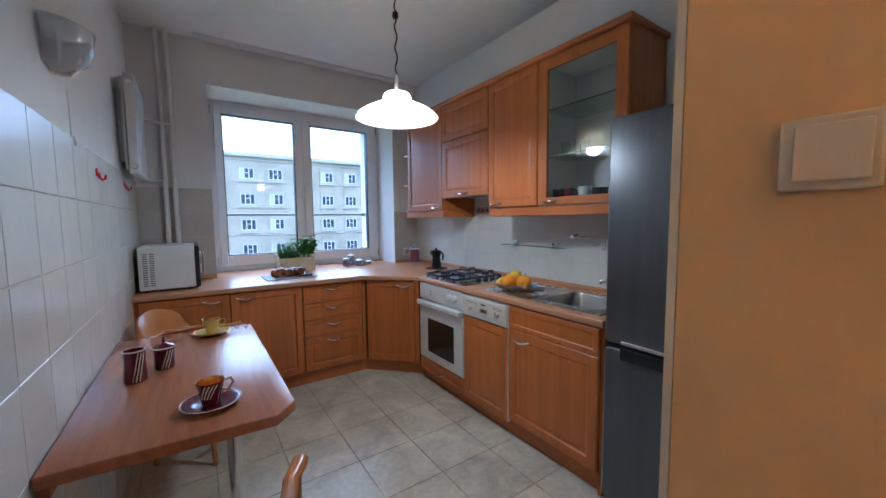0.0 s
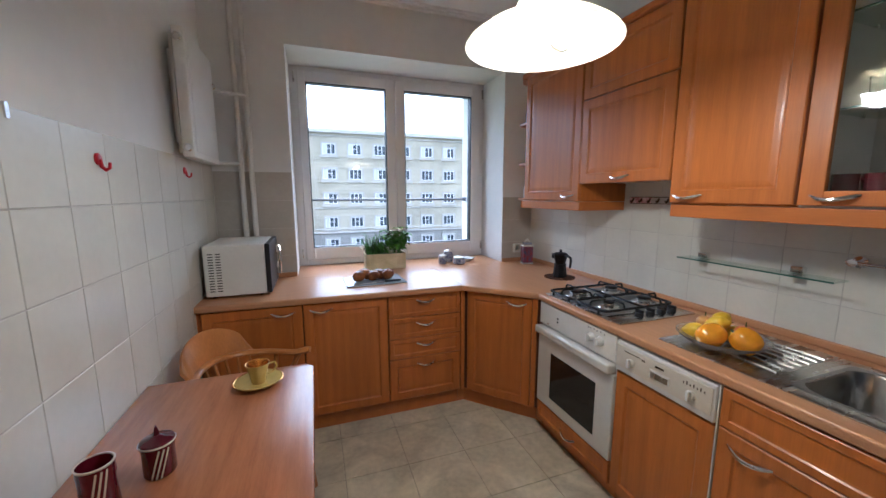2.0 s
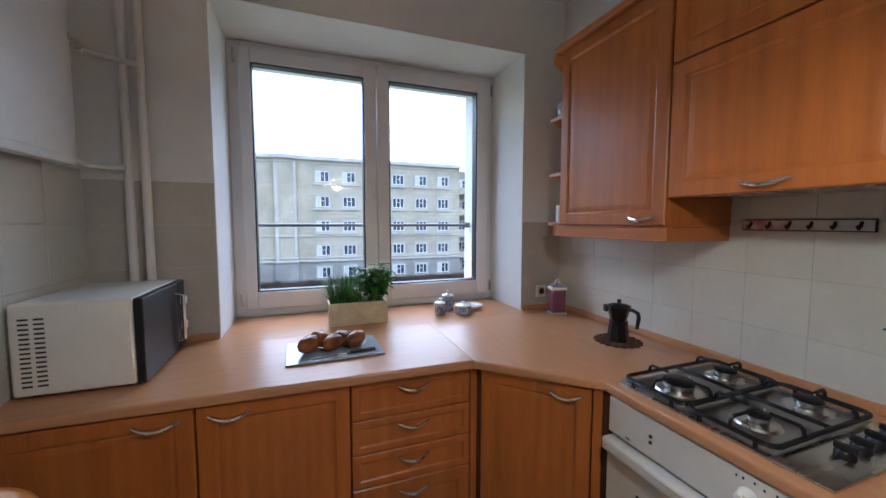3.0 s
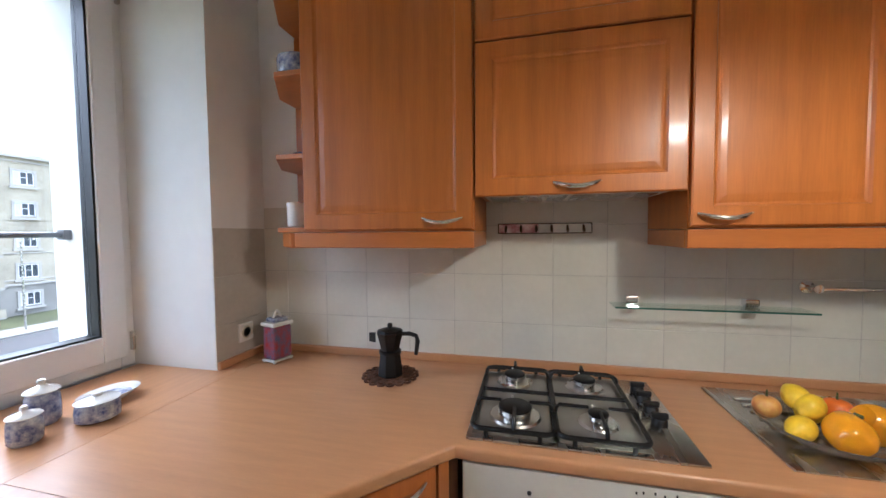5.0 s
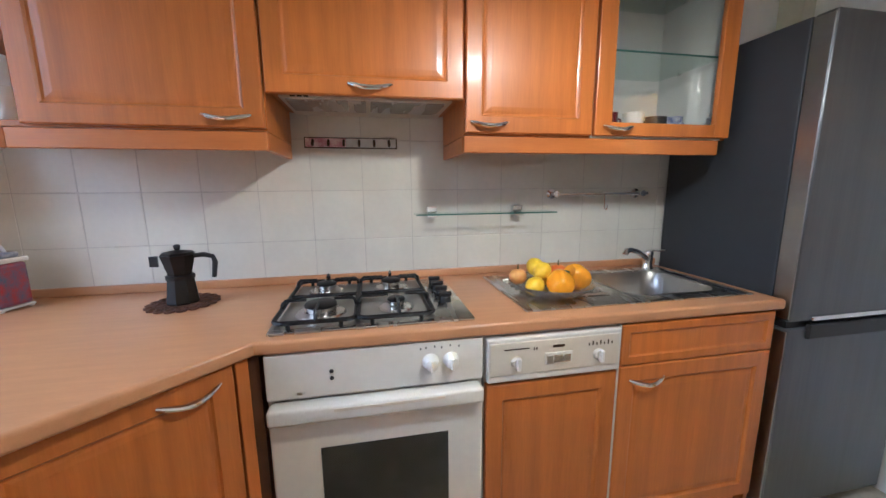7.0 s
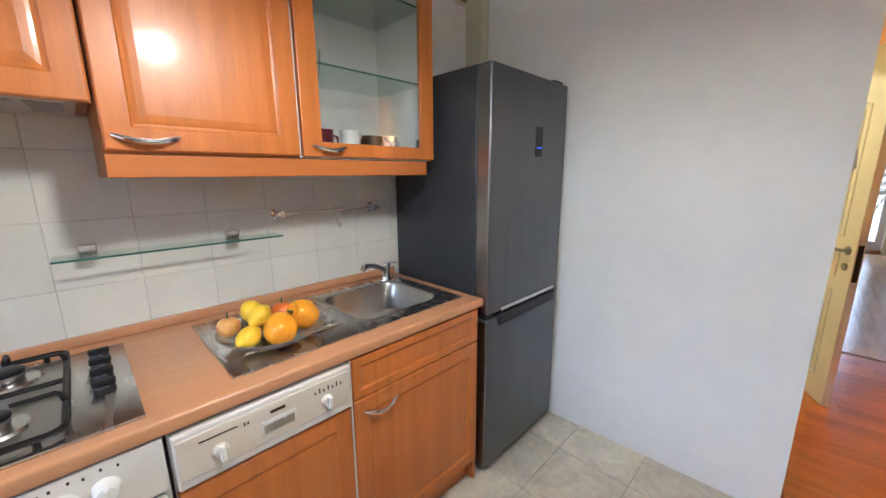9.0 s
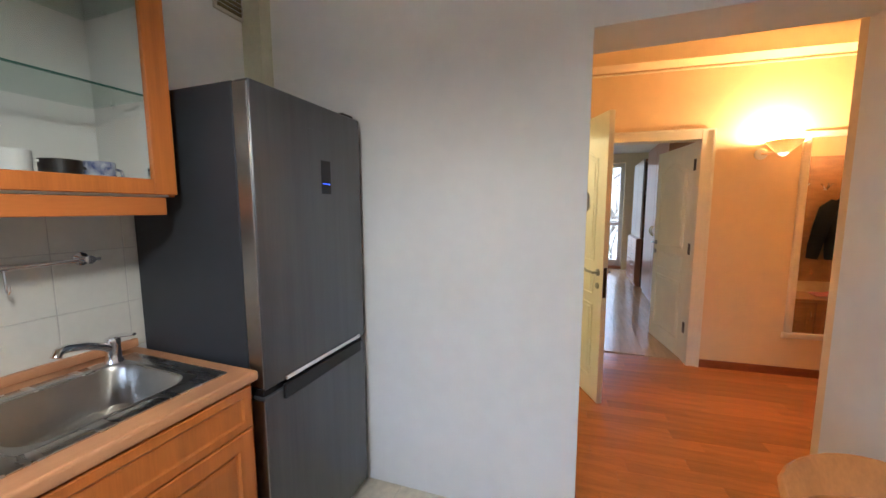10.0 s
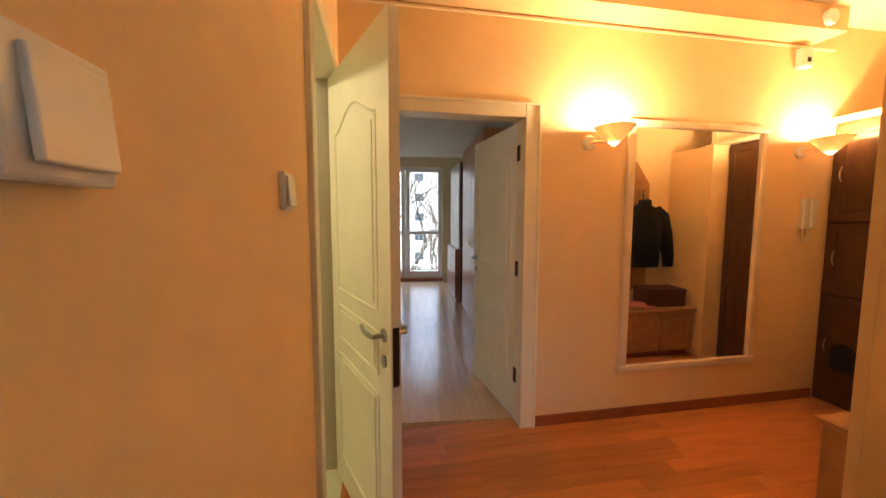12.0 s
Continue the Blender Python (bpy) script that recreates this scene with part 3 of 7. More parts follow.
facade_strip(-26, -3.2, FYD)
facade_strip(-3.2, -0.4, FYD - 0.6)
facade_strip(-0.4, 23.6, FYD)
facade_strip(27.6, 60, FYD + 1.5)
part("wall", box(23.6, 27.6, FYD + 3.0, FYD + 12, GZ, 10.0), M["facade_low"], house, "recessed balcony bay")
part("pilaster", box(-3.1, -2.7, FYD - 0.72, FYD - 0.55, -3.8, 9.5), M["cornice"], house)
part("pilaster", box(-0.75, -0.45, FYD - 0.72, FYD - 0.55, -3.8, 9.5), M["cornice"], house)
fw, fh = 1.75, 1.45
me_sur = mesh_of("window", (lambda b: (box(fw / 2, fw / 2 + 0.22, -0.14, 0.1, -fh / 2 - 0.2, fh / 2 + 0.22, bm=b), box(-fw / 2, fw / 2, -0.14, 0.1, fh / 2, fh / 2 + 0.22, bm=b),
                          box(-fw / 2 - 0.35, fw / 2 + 0.35, -0.24, 0.1, -fh / 2 - 0.42, -fh / 2 - 0.2, bm=b), b)[-1])(box(-fw / 2 - 0.22, -fw / 2, -0.14, 0.1, -fh / 2 - 0.2, fh / 2 + 0.22)), M["cornice"])
me_frm = mesh_of("frame", (lambda b: (box(fw / 2 - 0.09, fw / 2, -0.07, 0.0, -fh / 2, fh / 2, bm=b), box(-0.34, -0.24, -0.07, 0.0, -fh / 2, fh / 2, bm=b), box(0.24, 0.34, -0.07, 0.0, -fh / 2, fh / 2, bm=b),
                          box(-fw / 2, fw / 2, -0.072, 0.0, -fh / 2, -fh / 2 + 0.09, bm=b), box(-fw / 2, fw / 2, -0.072, 0.0, fh / 2 - 0.09, fh / 2, bm=b), box(-0.24, 0.24, -0.06, 0.0, 0.05, 0.12, bm=b), b)[-1])(box(-fw / 2, -fw / 2 + 0.09, -0.07, 0.0, -fh / 2, fh / 2)), M["pvc"])
me_pan = mesh_of("pane", box(-fw / 2 + 0.05, fw / 2 - 0.05, -0.045, -0.01, -fh / 2 + 0.05, fh / 2 - 0.05), M["far_pane"])
me_cur = mesh_of("curtain", box(-fw / 2 + 0.08, -0.3, -0.05, -0.046, -fh / 2 + 0.06, fh / 2 - 0.06), M["curtain"])
rng = random.Random(4)


def far_window(x, y, z):
    w = new("window", me_sur)
    w.location = (x, y, z)
    w.parent = house
    w.matrix_parent_inverse = world_of(house).inverted()
    for nm, me in (("frame", me_frm), ("pane", me_pan)) + ((("curtain", me_cur),) if rng.random() < 0.45 else ()):
        o = new(nm, me)
        o.parent = w


wx = [3.0 + 3.56 * k for k in range(6)] + [-6.5 - 3.56 * k for k in range(5)]
for x in wx:
    for z in ROWZ:
        far_window(x, FYD - (0.08 if z < -4 else 0.0), z)
for x in (30.0, 33.6, 37.2, 40.8, 44.4):
    for z in ROWZ:
        far_window(x, FYD + 1.5 - (0.08 if z < -4 else 0), z)
for z in ROWZ:
    far_window(25.6, FYD + 3.0, z)
    part("balcony", box(23.65, 27.55, FYD + 0.5, FYD + 3.0, z - 1.75, z - 1.55), M["cornice"], house)
    part("balcony_rail", box(23.65, 27.55, FYD + 0.5, FYD + 0.62, z - 1.55, z - 0.7), M["facade"], house)


def hedge_clumps(x0, x1, y, n, seed):
    r = random.Random(seed)
    bm = bmesh.new()
    for _ in range(n):
        c = Vector((r.uniform(x0, x1), y + r.uniform(-0.6, 0.6), GZ + 0.1))
        for _ in range(7):
            d = Vector((r.uniform(-0.5, 0.5), r.uniform(-0.5, 0.5), r.uniform(0.8, 1.5)))
            s = Vector((0.05, 0.02, 0))
            bm.faces.new([bm.verts.new(c - s), bm.verts.new(c + s), bm.verts.new(c + d)])
    return bm


tagged(new("hedge", mesh_of("hedge", hedge_clumps(-25, 24, 50.5, 1600, 3), M["hedge"])), "bare brown winter hedge before the house", "hedge", "", "stuff")


def car(x, y, paint, label, turn=0.0):
    """A small hatchback standing at the kerb."""
    z0 = GZ + 0.02
    c = thing("car", label, "car", (x, y, z0), "parked cars")
    side = [(-1.95, 0.35), (-1.98, 0.75), (-1.75, 0.98), (-1.15, 1.05), (-0.45, 1.47), (0.75, 1.52), (1.55, 1.25), (1.85, 0.95), (1.92, 0.40)]
    bm = bmesh.new()
    rings = []
    for yy, k in ((-0.83, 0.93), (-0.78, 1.0), (0.78, 1.0), (0.83, 0.93)):
        rings.append([bm.verts.new((x + px * (0.99 if k < 1 else 1), y + yy * (1 if pz < 1.1 else 0.80), z0 + pz)) for px, pz in side])
    for a, b in zip(rings, rings[1:]):
        for i in range(len(side)):
            j = (i + 1) % len(side)
            bm.faces.new((a[i], a[j], b[j], b[i]))
    bm.faces.new(rings[0])
    bm.faces.new(rings[-1][::-1])
    part("body", bm, paint, c)
    for yy in (-0.70, 0.70):
        s = 1 if yy > 0 else -1
        wbm = bmesh.new()
        wbm.faces.new([wbm.verts.new((x + px, y + s * q, z0 + pz)) for px, pz, q in ((-1.0, 1.08, 0.80), (-0.42, 1.40, 0.70), (0.7, 1.44, 0.70), (1.4, 1.1, 0.80))])
        bmesh.ops.solidify(wbm, geom=wbm.faces[:], thickness=0.02)
        part("side_window", wbm, M["far_pane"], c)
    for wxx in (-1.25, 1.2):
        for yy in (-0.8, 0.66):
            w = part("wheel", moved(lathe([(0.0, 0), (0.31, 0), (0.33, 0.04), (0.33, 0.12), (0.31, 0.16), (0.0, 0.16)], 18), pose(x + wxx, y + yy + 0.14, z0 + 0.32, 90, 0, 0)), M["tyre"], c, "", True)
            part("rim", moved(lathe([(0.0, 0), (0.19, 0), (0.19, 0.03), (0.0, 0.03)], 14), pose(x + wxx, y + yy + (0.16 if yy > 0 else -0.0), z0 + 0.32, 90, 0, 0)), M["steel"], w)


car(15.2, 43.6, M["car_white"], "white hatchback parked along the street")
car(2.6, 43.6, M["car_blue"], "dark blue hatchback parked along the street")
car(7.6, 43.6, M["car_blue"], "dark blue hatchback parked along the street")
car(31.0, 43.6, M["car_white"], "white hatchback parked along the street")
post = thing("street_lamp", "slim grey steel street lamp post", "lamp post", (24.0, 46.0, GZ + 0.14))
part("pole", tube([(24.0, 46.0, GZ + 0.14), (24.0, 46.0, 1.0)], [0.09, 0.06], 10), M["steel"], post, "", True)
part("arm", tube([(24.0, 46.0, 0.95), (24.0, 45.4, 1.15), (24.0, 44.6, 1.2)], 0.035, 8), M["steel"], post, "", True)
part("head", box(23.85, 24.15, 44.1, 44.7, 1.12, 1.24, 0.04), M["steel"], post)

# ---------------------------------------------------------------- upper cabinets: glass unit, corner shelves, cornice, pelmet
gu = wall_unit("alder wall cabinet with a framed glass door", 0.70, 1.27)
GY0, GY1 = 0.702, 1.270
part("back", box(XR - 0.012, XR - 0.001, GY0, GY1, UZ0, UZ1), M["white_plastic"], gu, "white back panel")
part("side", box(UX, XR - 0.001, GY0, GY0 + 0.018, UZ0 - 0.004, UZ1), M["wood"], gu)
part("side", box(UX, XR - 0.001, GY1 - 0.018, GY1, UZ0 - 0.004, UZ1), M["white_plastic"], gu)
part("lining", box(UX + 0.004, XR - 0.013, GY0 + 0.0185, GY0 + 0.021, UZ0 + 0.016, UZ1 - 0.018), M["white_plastic"], gu, "white inner lining")
part("bottom", box(UX, XR - 0.013, GY0 + 0.019, GY1 - 0.019, UZ0 - 0.004, UZ0 + 0.014), M["white_plastic"], gu)
part("top", box(UX, XR - 0.013, GY0 + 0.019, GY1 - 0.019, UZ1 - 0.018, UZ1), M["white_plastic"], gu)
gd = box(UX - 0.021, UX, GY0 + 0.003, GY0 + 0.068, UZ0 + 0.002, UZ1 - 0.002, 0.003)
box(UX - 0.021, UX, GY1 - 0.068, GY1 - 0.003, UZ0 + 0.002, UZ1 - 0.002, 0.003, gd)
box(UX - 0.0205, UX, GY0 + 0.067, GY1 - 0.067, UZ0 + 0.002, UZ0 + 0.048, 0.003, gd)
box(UX - 0.0205, UX, GY0 + 0.067, GY1 - 0.067, UZ1 - 0.068, UZ1 - 0.002, 0.003, gd)
gdo = part("door_frame", gd, M["wood"], gu, "alder frame of the glass door")
gp = part("glass", box(UX - 0.012, UX - 0.008, GY0 + 0.066, GY1 - 0.066, UZ0 + 0.046, UZ1 - 0.066), M["cab_glass"], gdo, "clear pane of the door")
gp.visible_shadow = False
handle(gdo, 0.12, 0.09, 0.033, facing(UX, GY1 - 0.003, UZ0 + 0.002, RT))
for z in (1.74, 2.02):
    gsh = part("glass_shelf", box(UX + 0.023, XR - 0.014, GY0 + 0.022, GY1 - 0.02, z, z + 0.006), M["shelf_glass"], gu, "greenish glass shelf")
    gsh.visible_shadow = False
    part("shelf_edge", box(UX + 0.020, UX + 0.0228, GY0 + 0.022, GY1 - 0.02, z, z + 0.006), M["glass_edge"], gsh)
    for yy in (GY0 + 0.03, GY1 - 0.03):
        part("shelf_pin", box(2.40, 2.41, yy - 0.006, yy + 0.006, z - 0.01, z, 0.002), M["chrome"], gu)
part("catch", box(UX + 0.01, UX + 0.04, GY0 + 0.022, GY0 + 0.05, UZ0 + 0.06, UZ0 + 0.085, 0.003), M["steel"], gdo)

crown = thing("cornice", "alder cornice along the top of the wall cabinets", "cornice", (2.3, 1.8, UZ1))
part("board", box(UX - 0.045, XR - 0.001, GY0 - 0.02, 2.96, UZ1 + 0.001, UZ1 + 0.032, 0.008), M["wood_edge"], crown)
part("end_board", prism([(UX - 0.045, 2.961), (XR - 0.001, 2.961), (XR - 0.001, 3.20), (2.42, 3.20), (UX + 0.03, 3.08)], UZ1 + 0.001, UZ1 + 0.032, 0.006), M["wood_edge"], crown)
pel = thing("pelmet", "alder pelmet strip under the wall cabinets", "pelmet", (2.2, 1.8, UZ0))
part("strip", box(UX - 0.006, UX + 0.012, 2.336, 2.985, UZ0 - 0.06, UZ0 - 0.006, 0.003), M["wood_edge"], pel)
part("strip", box(UX - 0.006, UX + 0.012, GY0 + 0.03, 1.733, UZ0 - 0.06, UZ0 - 0.006, 0.003), M["wood_edge"], pel)
part("return_strip", box(UX + 0.013, XR - 0.002, 2.336, 2.354, UZ0 - 0.06, UZ0 - 0.006, 0.003), M["wood_edge"], pel)
part("return_strip", box(UX + 0.013, XR - 0.002, 1.715, 1.733, UZ0 - 0.06, UZ0 - 0.006, 0.003), M["wood_edge"], pel)
part("corner_strip", moved(box(0, 0.17, 0, 0.016, UZ0 - 0.06, UZ0 - 0.006, 0.003), pose(UX + 0.0, 2.986, 0, 0, 0, 45)), M["wood_edge"], pel)

osh = thing("corner_shelf", "open alder corner shelf unit with slanted boards", "shelf", (2.4, 3.05, UZ0))
part("back_board", box(XR - 0.016, XR - 0.001, 2.942, 3.20, UZ0, UZ1), M["wood"], osh)
for z in (UZ0 - 0.004, 1.705, 2.0):
    part("shelf", prism([(UX + 0.005, 2.942), (XR - 0.017, 2.942), (XR - 0.017, 3.19), (2.40, 3.19), (UX + 0.005, 3.06)], z, z + 0.018, 0.003), M["wood_edge"], osh)

# hood under the flap cabinet
hood = thing("extractor_hood", "slim cream pull-out extractor hood under the cabinet", "hood", (2.3, 2.03, 1.53))
part("casing", box(UX + 0.05, XR - 0.004, 1.76, 2.31, 1.552, 1.559, 0.002), M["cream_plastic"], hood)
for k in range(2):
    part("filter", box(UX + 0.07, XR - 0.10, 1.78 + 0.265 * k, 2.03 + 0.265 * k, 1.549, 1.5525, 0.001), M["steel"], hood)
for k in range(3):
    part("switch", box(UX + 0.044, UX + 0.050, 2.22 + 0.02 * k, 2.234 + 0.02 * k, 1.5535, 1.558, 0.0005), M["black"], hood)

# ---------------------------------------------------------------- oven front
part("control_panel", box(XF - 0.021, XF, 1.739, 2.334, 0.715, ZT, 0.004), M["enamel"], oven, "white enamel control panel")
for y in (1.835, 1.895):
    k = part("knob", moved(lathe([(0.0, 0.030), (0.012, 0.030), (0.017, 0.027), (0.021, 0.006), (0.024, 0.0)], 24), pose(XF - 0.021, y, 0.785, 0, -90, 0)), M["white_plastic"], oven, "round white knob", True)
    part("grip", box(XF - 0.058, XF - 0.048, y - 0.004, y + 0.004, 0.768, 0.802, 0.002), M["white_plastic"], k)
for z in (0.766, 0.786):
    part("pilot_lamp", moved(lathe([(0.0, 0.003), (0.005, 0.003), (0.006, 0)], 12), pose(XF - 0.021, 2.165, z, 0, -90, 0)), M["black"], oven)
part("badge", box(XF - 0.0225, XF - 0.021, 2.235, 2.262, 0.727, 0.734), M["steel"], oven)
for y, z in ((1.81, 0.822), (1.835, 0.826), (1.86, 0.822), (1.88, 0.826), (1.905, 0.824), (1.92, 0.822)):
    part("scale_mark", box(XF - 0.0222, XF - 0.021, y, y + 0.004, z, z + 0.006), M["black"], oven)
od = part("oven_door", box(XF - 0.026, XF, 1.739, 2.334, 0.215, 0.655, 0.006), M["enamel"], oven, "white enamel door")
part("door_glass", box(XF - 0.029, XF - 0.025, 1.845, 2.205, 0.285, 0.565, 0.002), M["oven_glass"], od, "dark glass window")
oh = box(XF - 0.060, XF - 0.002, 1.745, 2.33, 0.660, 0.706, 0.010, seg=3)
part("door_rail", oh, M["enamel"], od, "broad white grip rail", True)
part("grip_slot", box(XF - 0.0625, XF - 0.059, 1.86, 2.16, 0.690, 0.699, 0.001), M["cream_plastic"], od)
part("drawer_front", moved(loft(0.595, 0.115, DRAWER), facing(XF, 2.334, 0.092, RT)), M["wood"], oven, "alder drawer front under the oven")
handle(oven, 0.12, 0.30, 0.062, facing(XF, 2.334, 0.092, RT))
part("plinth", box(XF + 0.035, XF + 0.05, 1.735, 2.338, 0, 0.092), M["wood_edge"], oven)

# ---------------------------------------------------------------- dishwasher front
part("fascia", box(XF - 0.030, XF, 1.291, 1.728, 0.698, ZT - 0.006, 0.006), M["enamel"], dishw, "white fascia frame")
fas = part("control_panel", box(XF - 0.034, XF - 0.029, 1.300, 1.722, 0.722, ZT - 0.020, 0.002), M["cream_plastic"], dishw, "beige control panel")
part("grip", box(XF - 0.036, XF - 0.0335, 1.46, 1.55, 0.745, 0.782, 0.002), M["enamel"], fas)
part("grip_hollow", box(XF - 0.0375, XF - 0.0355, 1.466, 1.544, 0.749, 0.773, 0.001), M["steel"], fas)
for y in (1.372, 1.640):
    k = part("knob", moved(lathe([(0, 0.012), (0.014, 0.012), (0.018, 0.0)], 20), pose(XF - 0.034, y, 0.762, 0, -90, 0)), M["cream_plastic"], fas, "", True)
    part("knob_grip", box(XF - 0.060, XF - 0.045, y - 0.006, y + 0.006, 0.744, 0.782, 0.003), M["white_plastic"], dishw)
part("slot", box(XF - 0.0352, XF - 0.034, 1.60, 1.68, 0.801, 0.804), M["bronze"], fas)
for i in range(7):
    part("scale_mark", box(XF - 0.0352, XF - 0.034, 1.325 + 0.013 * i, 1.329 + 0.013 * i, 0.792, 0.800 + 0.006 * (i % 2)), M["bronze"], fas)
part("name_bar", box(XF - 0.0352, XF - 0.034, 1.487, 1.525, 0.797, 0.805), M["bronze"], fas)
for i in range(2):
    part("pilot_mark", box(XF - 0.0352, XF - 0.034, 1.575 + 0.008 * i, 1.579 + 0.008 * i, 0.795, 0.803), M["bronze"], fas)
part("plinth", box(XF + 0.035, XF + 0.05, 1.285, 1.733, 0, ZB), M["wood_edge"], dishw)
part("side_strip", box(XF - 0.02, XF, 1.2838, 1.2895, 0.10, ZT, 0.001), M["enamel"], dishw)
part("plinth", box(XF + 0.035, XF + 0.05, 0.664, 1.284, 0, ZB), M["wood_edge"], sinku)

# ---------------------------------------------------------------- gas hob
hob = thing("gas_hob", "four-burner stainless steel gas hob with black grates", "hob", (2.24, 2.05, CT))
HBX, HBY = (1.966, 2.452), (1.755, 2.330)
part("plate", box(HBX[0], HBX[1], HBY[0], HBY[1], CT + 0.0005, CT + 0.009, 0.003), M["steel"], hob, "brushed steel plate", True)
part("well", box(HBX[0] + 0.02, HBX[1] - 0.02, 1.870, HBY[1] - 0.014, CT + 0.009, CT + 0.0105, 0.0005), M["steel_soft"], hob)
BZ = CT + 0.010
BURNERS = ((2.105, 2.205, 0.046), (2.355, 2.215, 0.034), (2.110, 1.975, 0.026), (2.355, 1.978, 0.034))
for bx, by, r in BURNERS:
    b = part("burner", lathe([(r + 0.030, 0.0), (r + 0.024, 0.006), (r + 0.006, 0.008), (r - 0.004, 0.010), (r - 0.004, 0.014), (r, 0.014), (r, 0.024), (0, 0.024)], 28, (bx, by, BZ)), M["steel"], hob, "cast aluminium burner ring", True)
    part("cap", lathe([(r - 0.001, 0.0242), (r + 0.002, 0.026), (r + 0.002, 0.030), (r - 0.003, 0.034), (0, 0.035)], 28, (bx, by, BZ)), M["black_iron"], b, "black burner cap", True)
    part("igniter", tube([(bx + r + 0.02, by + 0.01, BZ), (bx + r + 0.02, by + 0.01, BZ + 0.03)], 0.003, 6), M["white_plastic"], b)


def rounded_loop(x0, x1, y0, y1, r, z):
    pts = []
    for cx, cy, a0 in ((x1 - r, y1 - r, 0), (x0 + r, y1 - r, 90), (x0 + r, y0 + r, 180), (x1 - r, y0 + r, 270)):
        pts += [(cx + r * math.cos(radians(a0 + 22.5 * i)), cy + r * math.sin(radians(a0 + 22.5 * i)), z) for i in range(5)]
    return pts + [pts[0]]


GX0, GX1, GLOW, GTOP = 1.985, 2.442, BZ + 0.017, BZ + 0.044
for y0, y1, pair in ((2.098, 2.318, BURNERS[:2]), (1.872, 2.092, BURNERS[2:])):
    g = part("grate", tube(rounded_loop(GX0, GX1, y0, y1, 0.028, GLOW), 0.0068, 8), M["black_iron"], hob, "black enamelled wire grate", True)
    ym = (y0 + y1) / 2
    part("grate_cross", tube([(2.236, y0, GLOW), (2.236, y0 + 0.05, GLOW), (2.226, ym - 0.025, GLOW + 0.004), (2.226, ym + 0.025, GLOW + 0.004), (2.236, y1 - 0.05, GLOW), (2.236, y1, GLOW)], 0.0062, 8), M["black_iron"], g, "", True)
    for bx, by, r in pair:
        reach = r + 0.012
        for sy, ye in ((-1, y0), (1, y1)):
            part("grate_finger", tube([(bx, ye, GLOW), (bx, ye - 0.004 * sy, GTOP - 0.008), (bx, ye - 0.012 * sy, GTOP), (bx, max(min(by + sy * reach * 0.7, y1 - 0.03), y0 + 0.03), GTOP)], [0.0055, 0.0055, 0.0055, 0.0045], 8), M["black_iron"], g, "", True)
        xe, sx = (GX0, 1) if bx < 2.2 else (GX1, -1)
        part("grate_finger", tube([(xe, by, GLOW), (xe + 0.004 * sx, by, GTOP - 0.008), (xe + 0.012 * sx, by, GTOP), (bx - sx * reach * 0.7, by, GTOP)], [0.0055, 0.0055, 0.0055, 0.0045], 8), M["black_iron"], g, "", True)
    for bx in (GX0, GX1):
        for yy in (y0 + 0.04, y1 - 0.04):
            part("grate_foot", tube([(bx, yy, BZ - 0.001), (bx, yy, GLOW)], 0.006, 6), M["black_iron"], g)
for k in range(4):
    kx = 2.140 + 0.072 * k
    kn = part("knob", lathe([(0.021, 0.0), (0.020, 0.014), (0.016, 0.019), (0, 0.019)], 20, (kx, 1.810, CT + 0.009)), M["black"], hob, "black hob knob", True)
    part("knob_grip", box(kx - 0.006, kx + 0.006, 1.788, 1.832, CT + 0.026, CT + 0.042, 0.003), M["black"], kn)

# ---------------------------------------------------------------- sink and tap
SX, SY = (1.995, 2.455), (0.715, 1.580)
BX, BY = (2.060, 2.395), (0.780, 1.150)
sinkt = thing("sink", "stainless steel inset sink with a ribbed drainer", "sink", (2.22, 1.15, CT))
sr = box(SX[0], SX[1], BY[1], SY[1], CT + 0.0005, CT + 0.006, 0.002)
box(SX[0], SX[1], SY[0], BY[0], CT + 0.0005, CT + 0.006, 0.002, sr)
box(SX[0], BX[0], BY[0] - 0.002, BY[1] + 0.002, CT + 0.0005, CT + 0.006, 0.002, sr)
box(BX[1], SX[1], BY[0] - 0.002, BY[1] + 0.002, CT + 0.0005, CT + 0.006, 0.002, sr)
part("rim", sr, M["steel"], sinkt, "", True)


def bowl_ring(inset, z, n=6, rc=0.07):
    pts = []
    cx, cy, hx, hy = (BX[0] + BX[1]) / 2, (BY[0] + BY[1]) / 2, (BX[1] - BX[0]) / 2 - inset, (BY[1] - BY[0]) / 2 - inset
    for sx, sy, a0 in ((1, 1, 0), (-1, 1, 90), (-1, -1, 180), (1, -1, 270)):
        for i in range(n + 1):
            a = radians(a0 + 90 * i / n)
            pts.append((cx + sx * (hx - rc) + rc * math.cos(a), cy + sy * (hy - rc) + rc * math.sin(a), z))
    return pts


bm = bmesh.new()
rings = [[bm.verts.new(p) for p in bowl_ring(i, z, rc=r)] for i, z, r in ((-0.014, CT + 0.0065, 0.02), (-0.002, CT + 0.0062, 0.07), (0.004, CT - 0.004, 0.07), (0.012, CT - 0.12, 0.07), (0.03, CT - 0.145, 0.07), (0.07, CT - 0.15, 0.05))]
for a, b in zip(rings, rings[1:]):
    for i in range(len(a)):
        j = (i + 1) % len(a)
        bm.faces.new((a[i], a[j], b[j], b[i]))
bm.faces.new(rings[-1])
part("bowl", bm, M["steel_soft"], sinkt, "satin steel bowl", True)
part("waste", lathe([(0.035, 0.0), (0.032, 0.004), (0.02, 0.002), (0, 0.001)], 20, (2.2275, 0.965, CT - 0.149)), M["chrome"], sinkt, "", True)
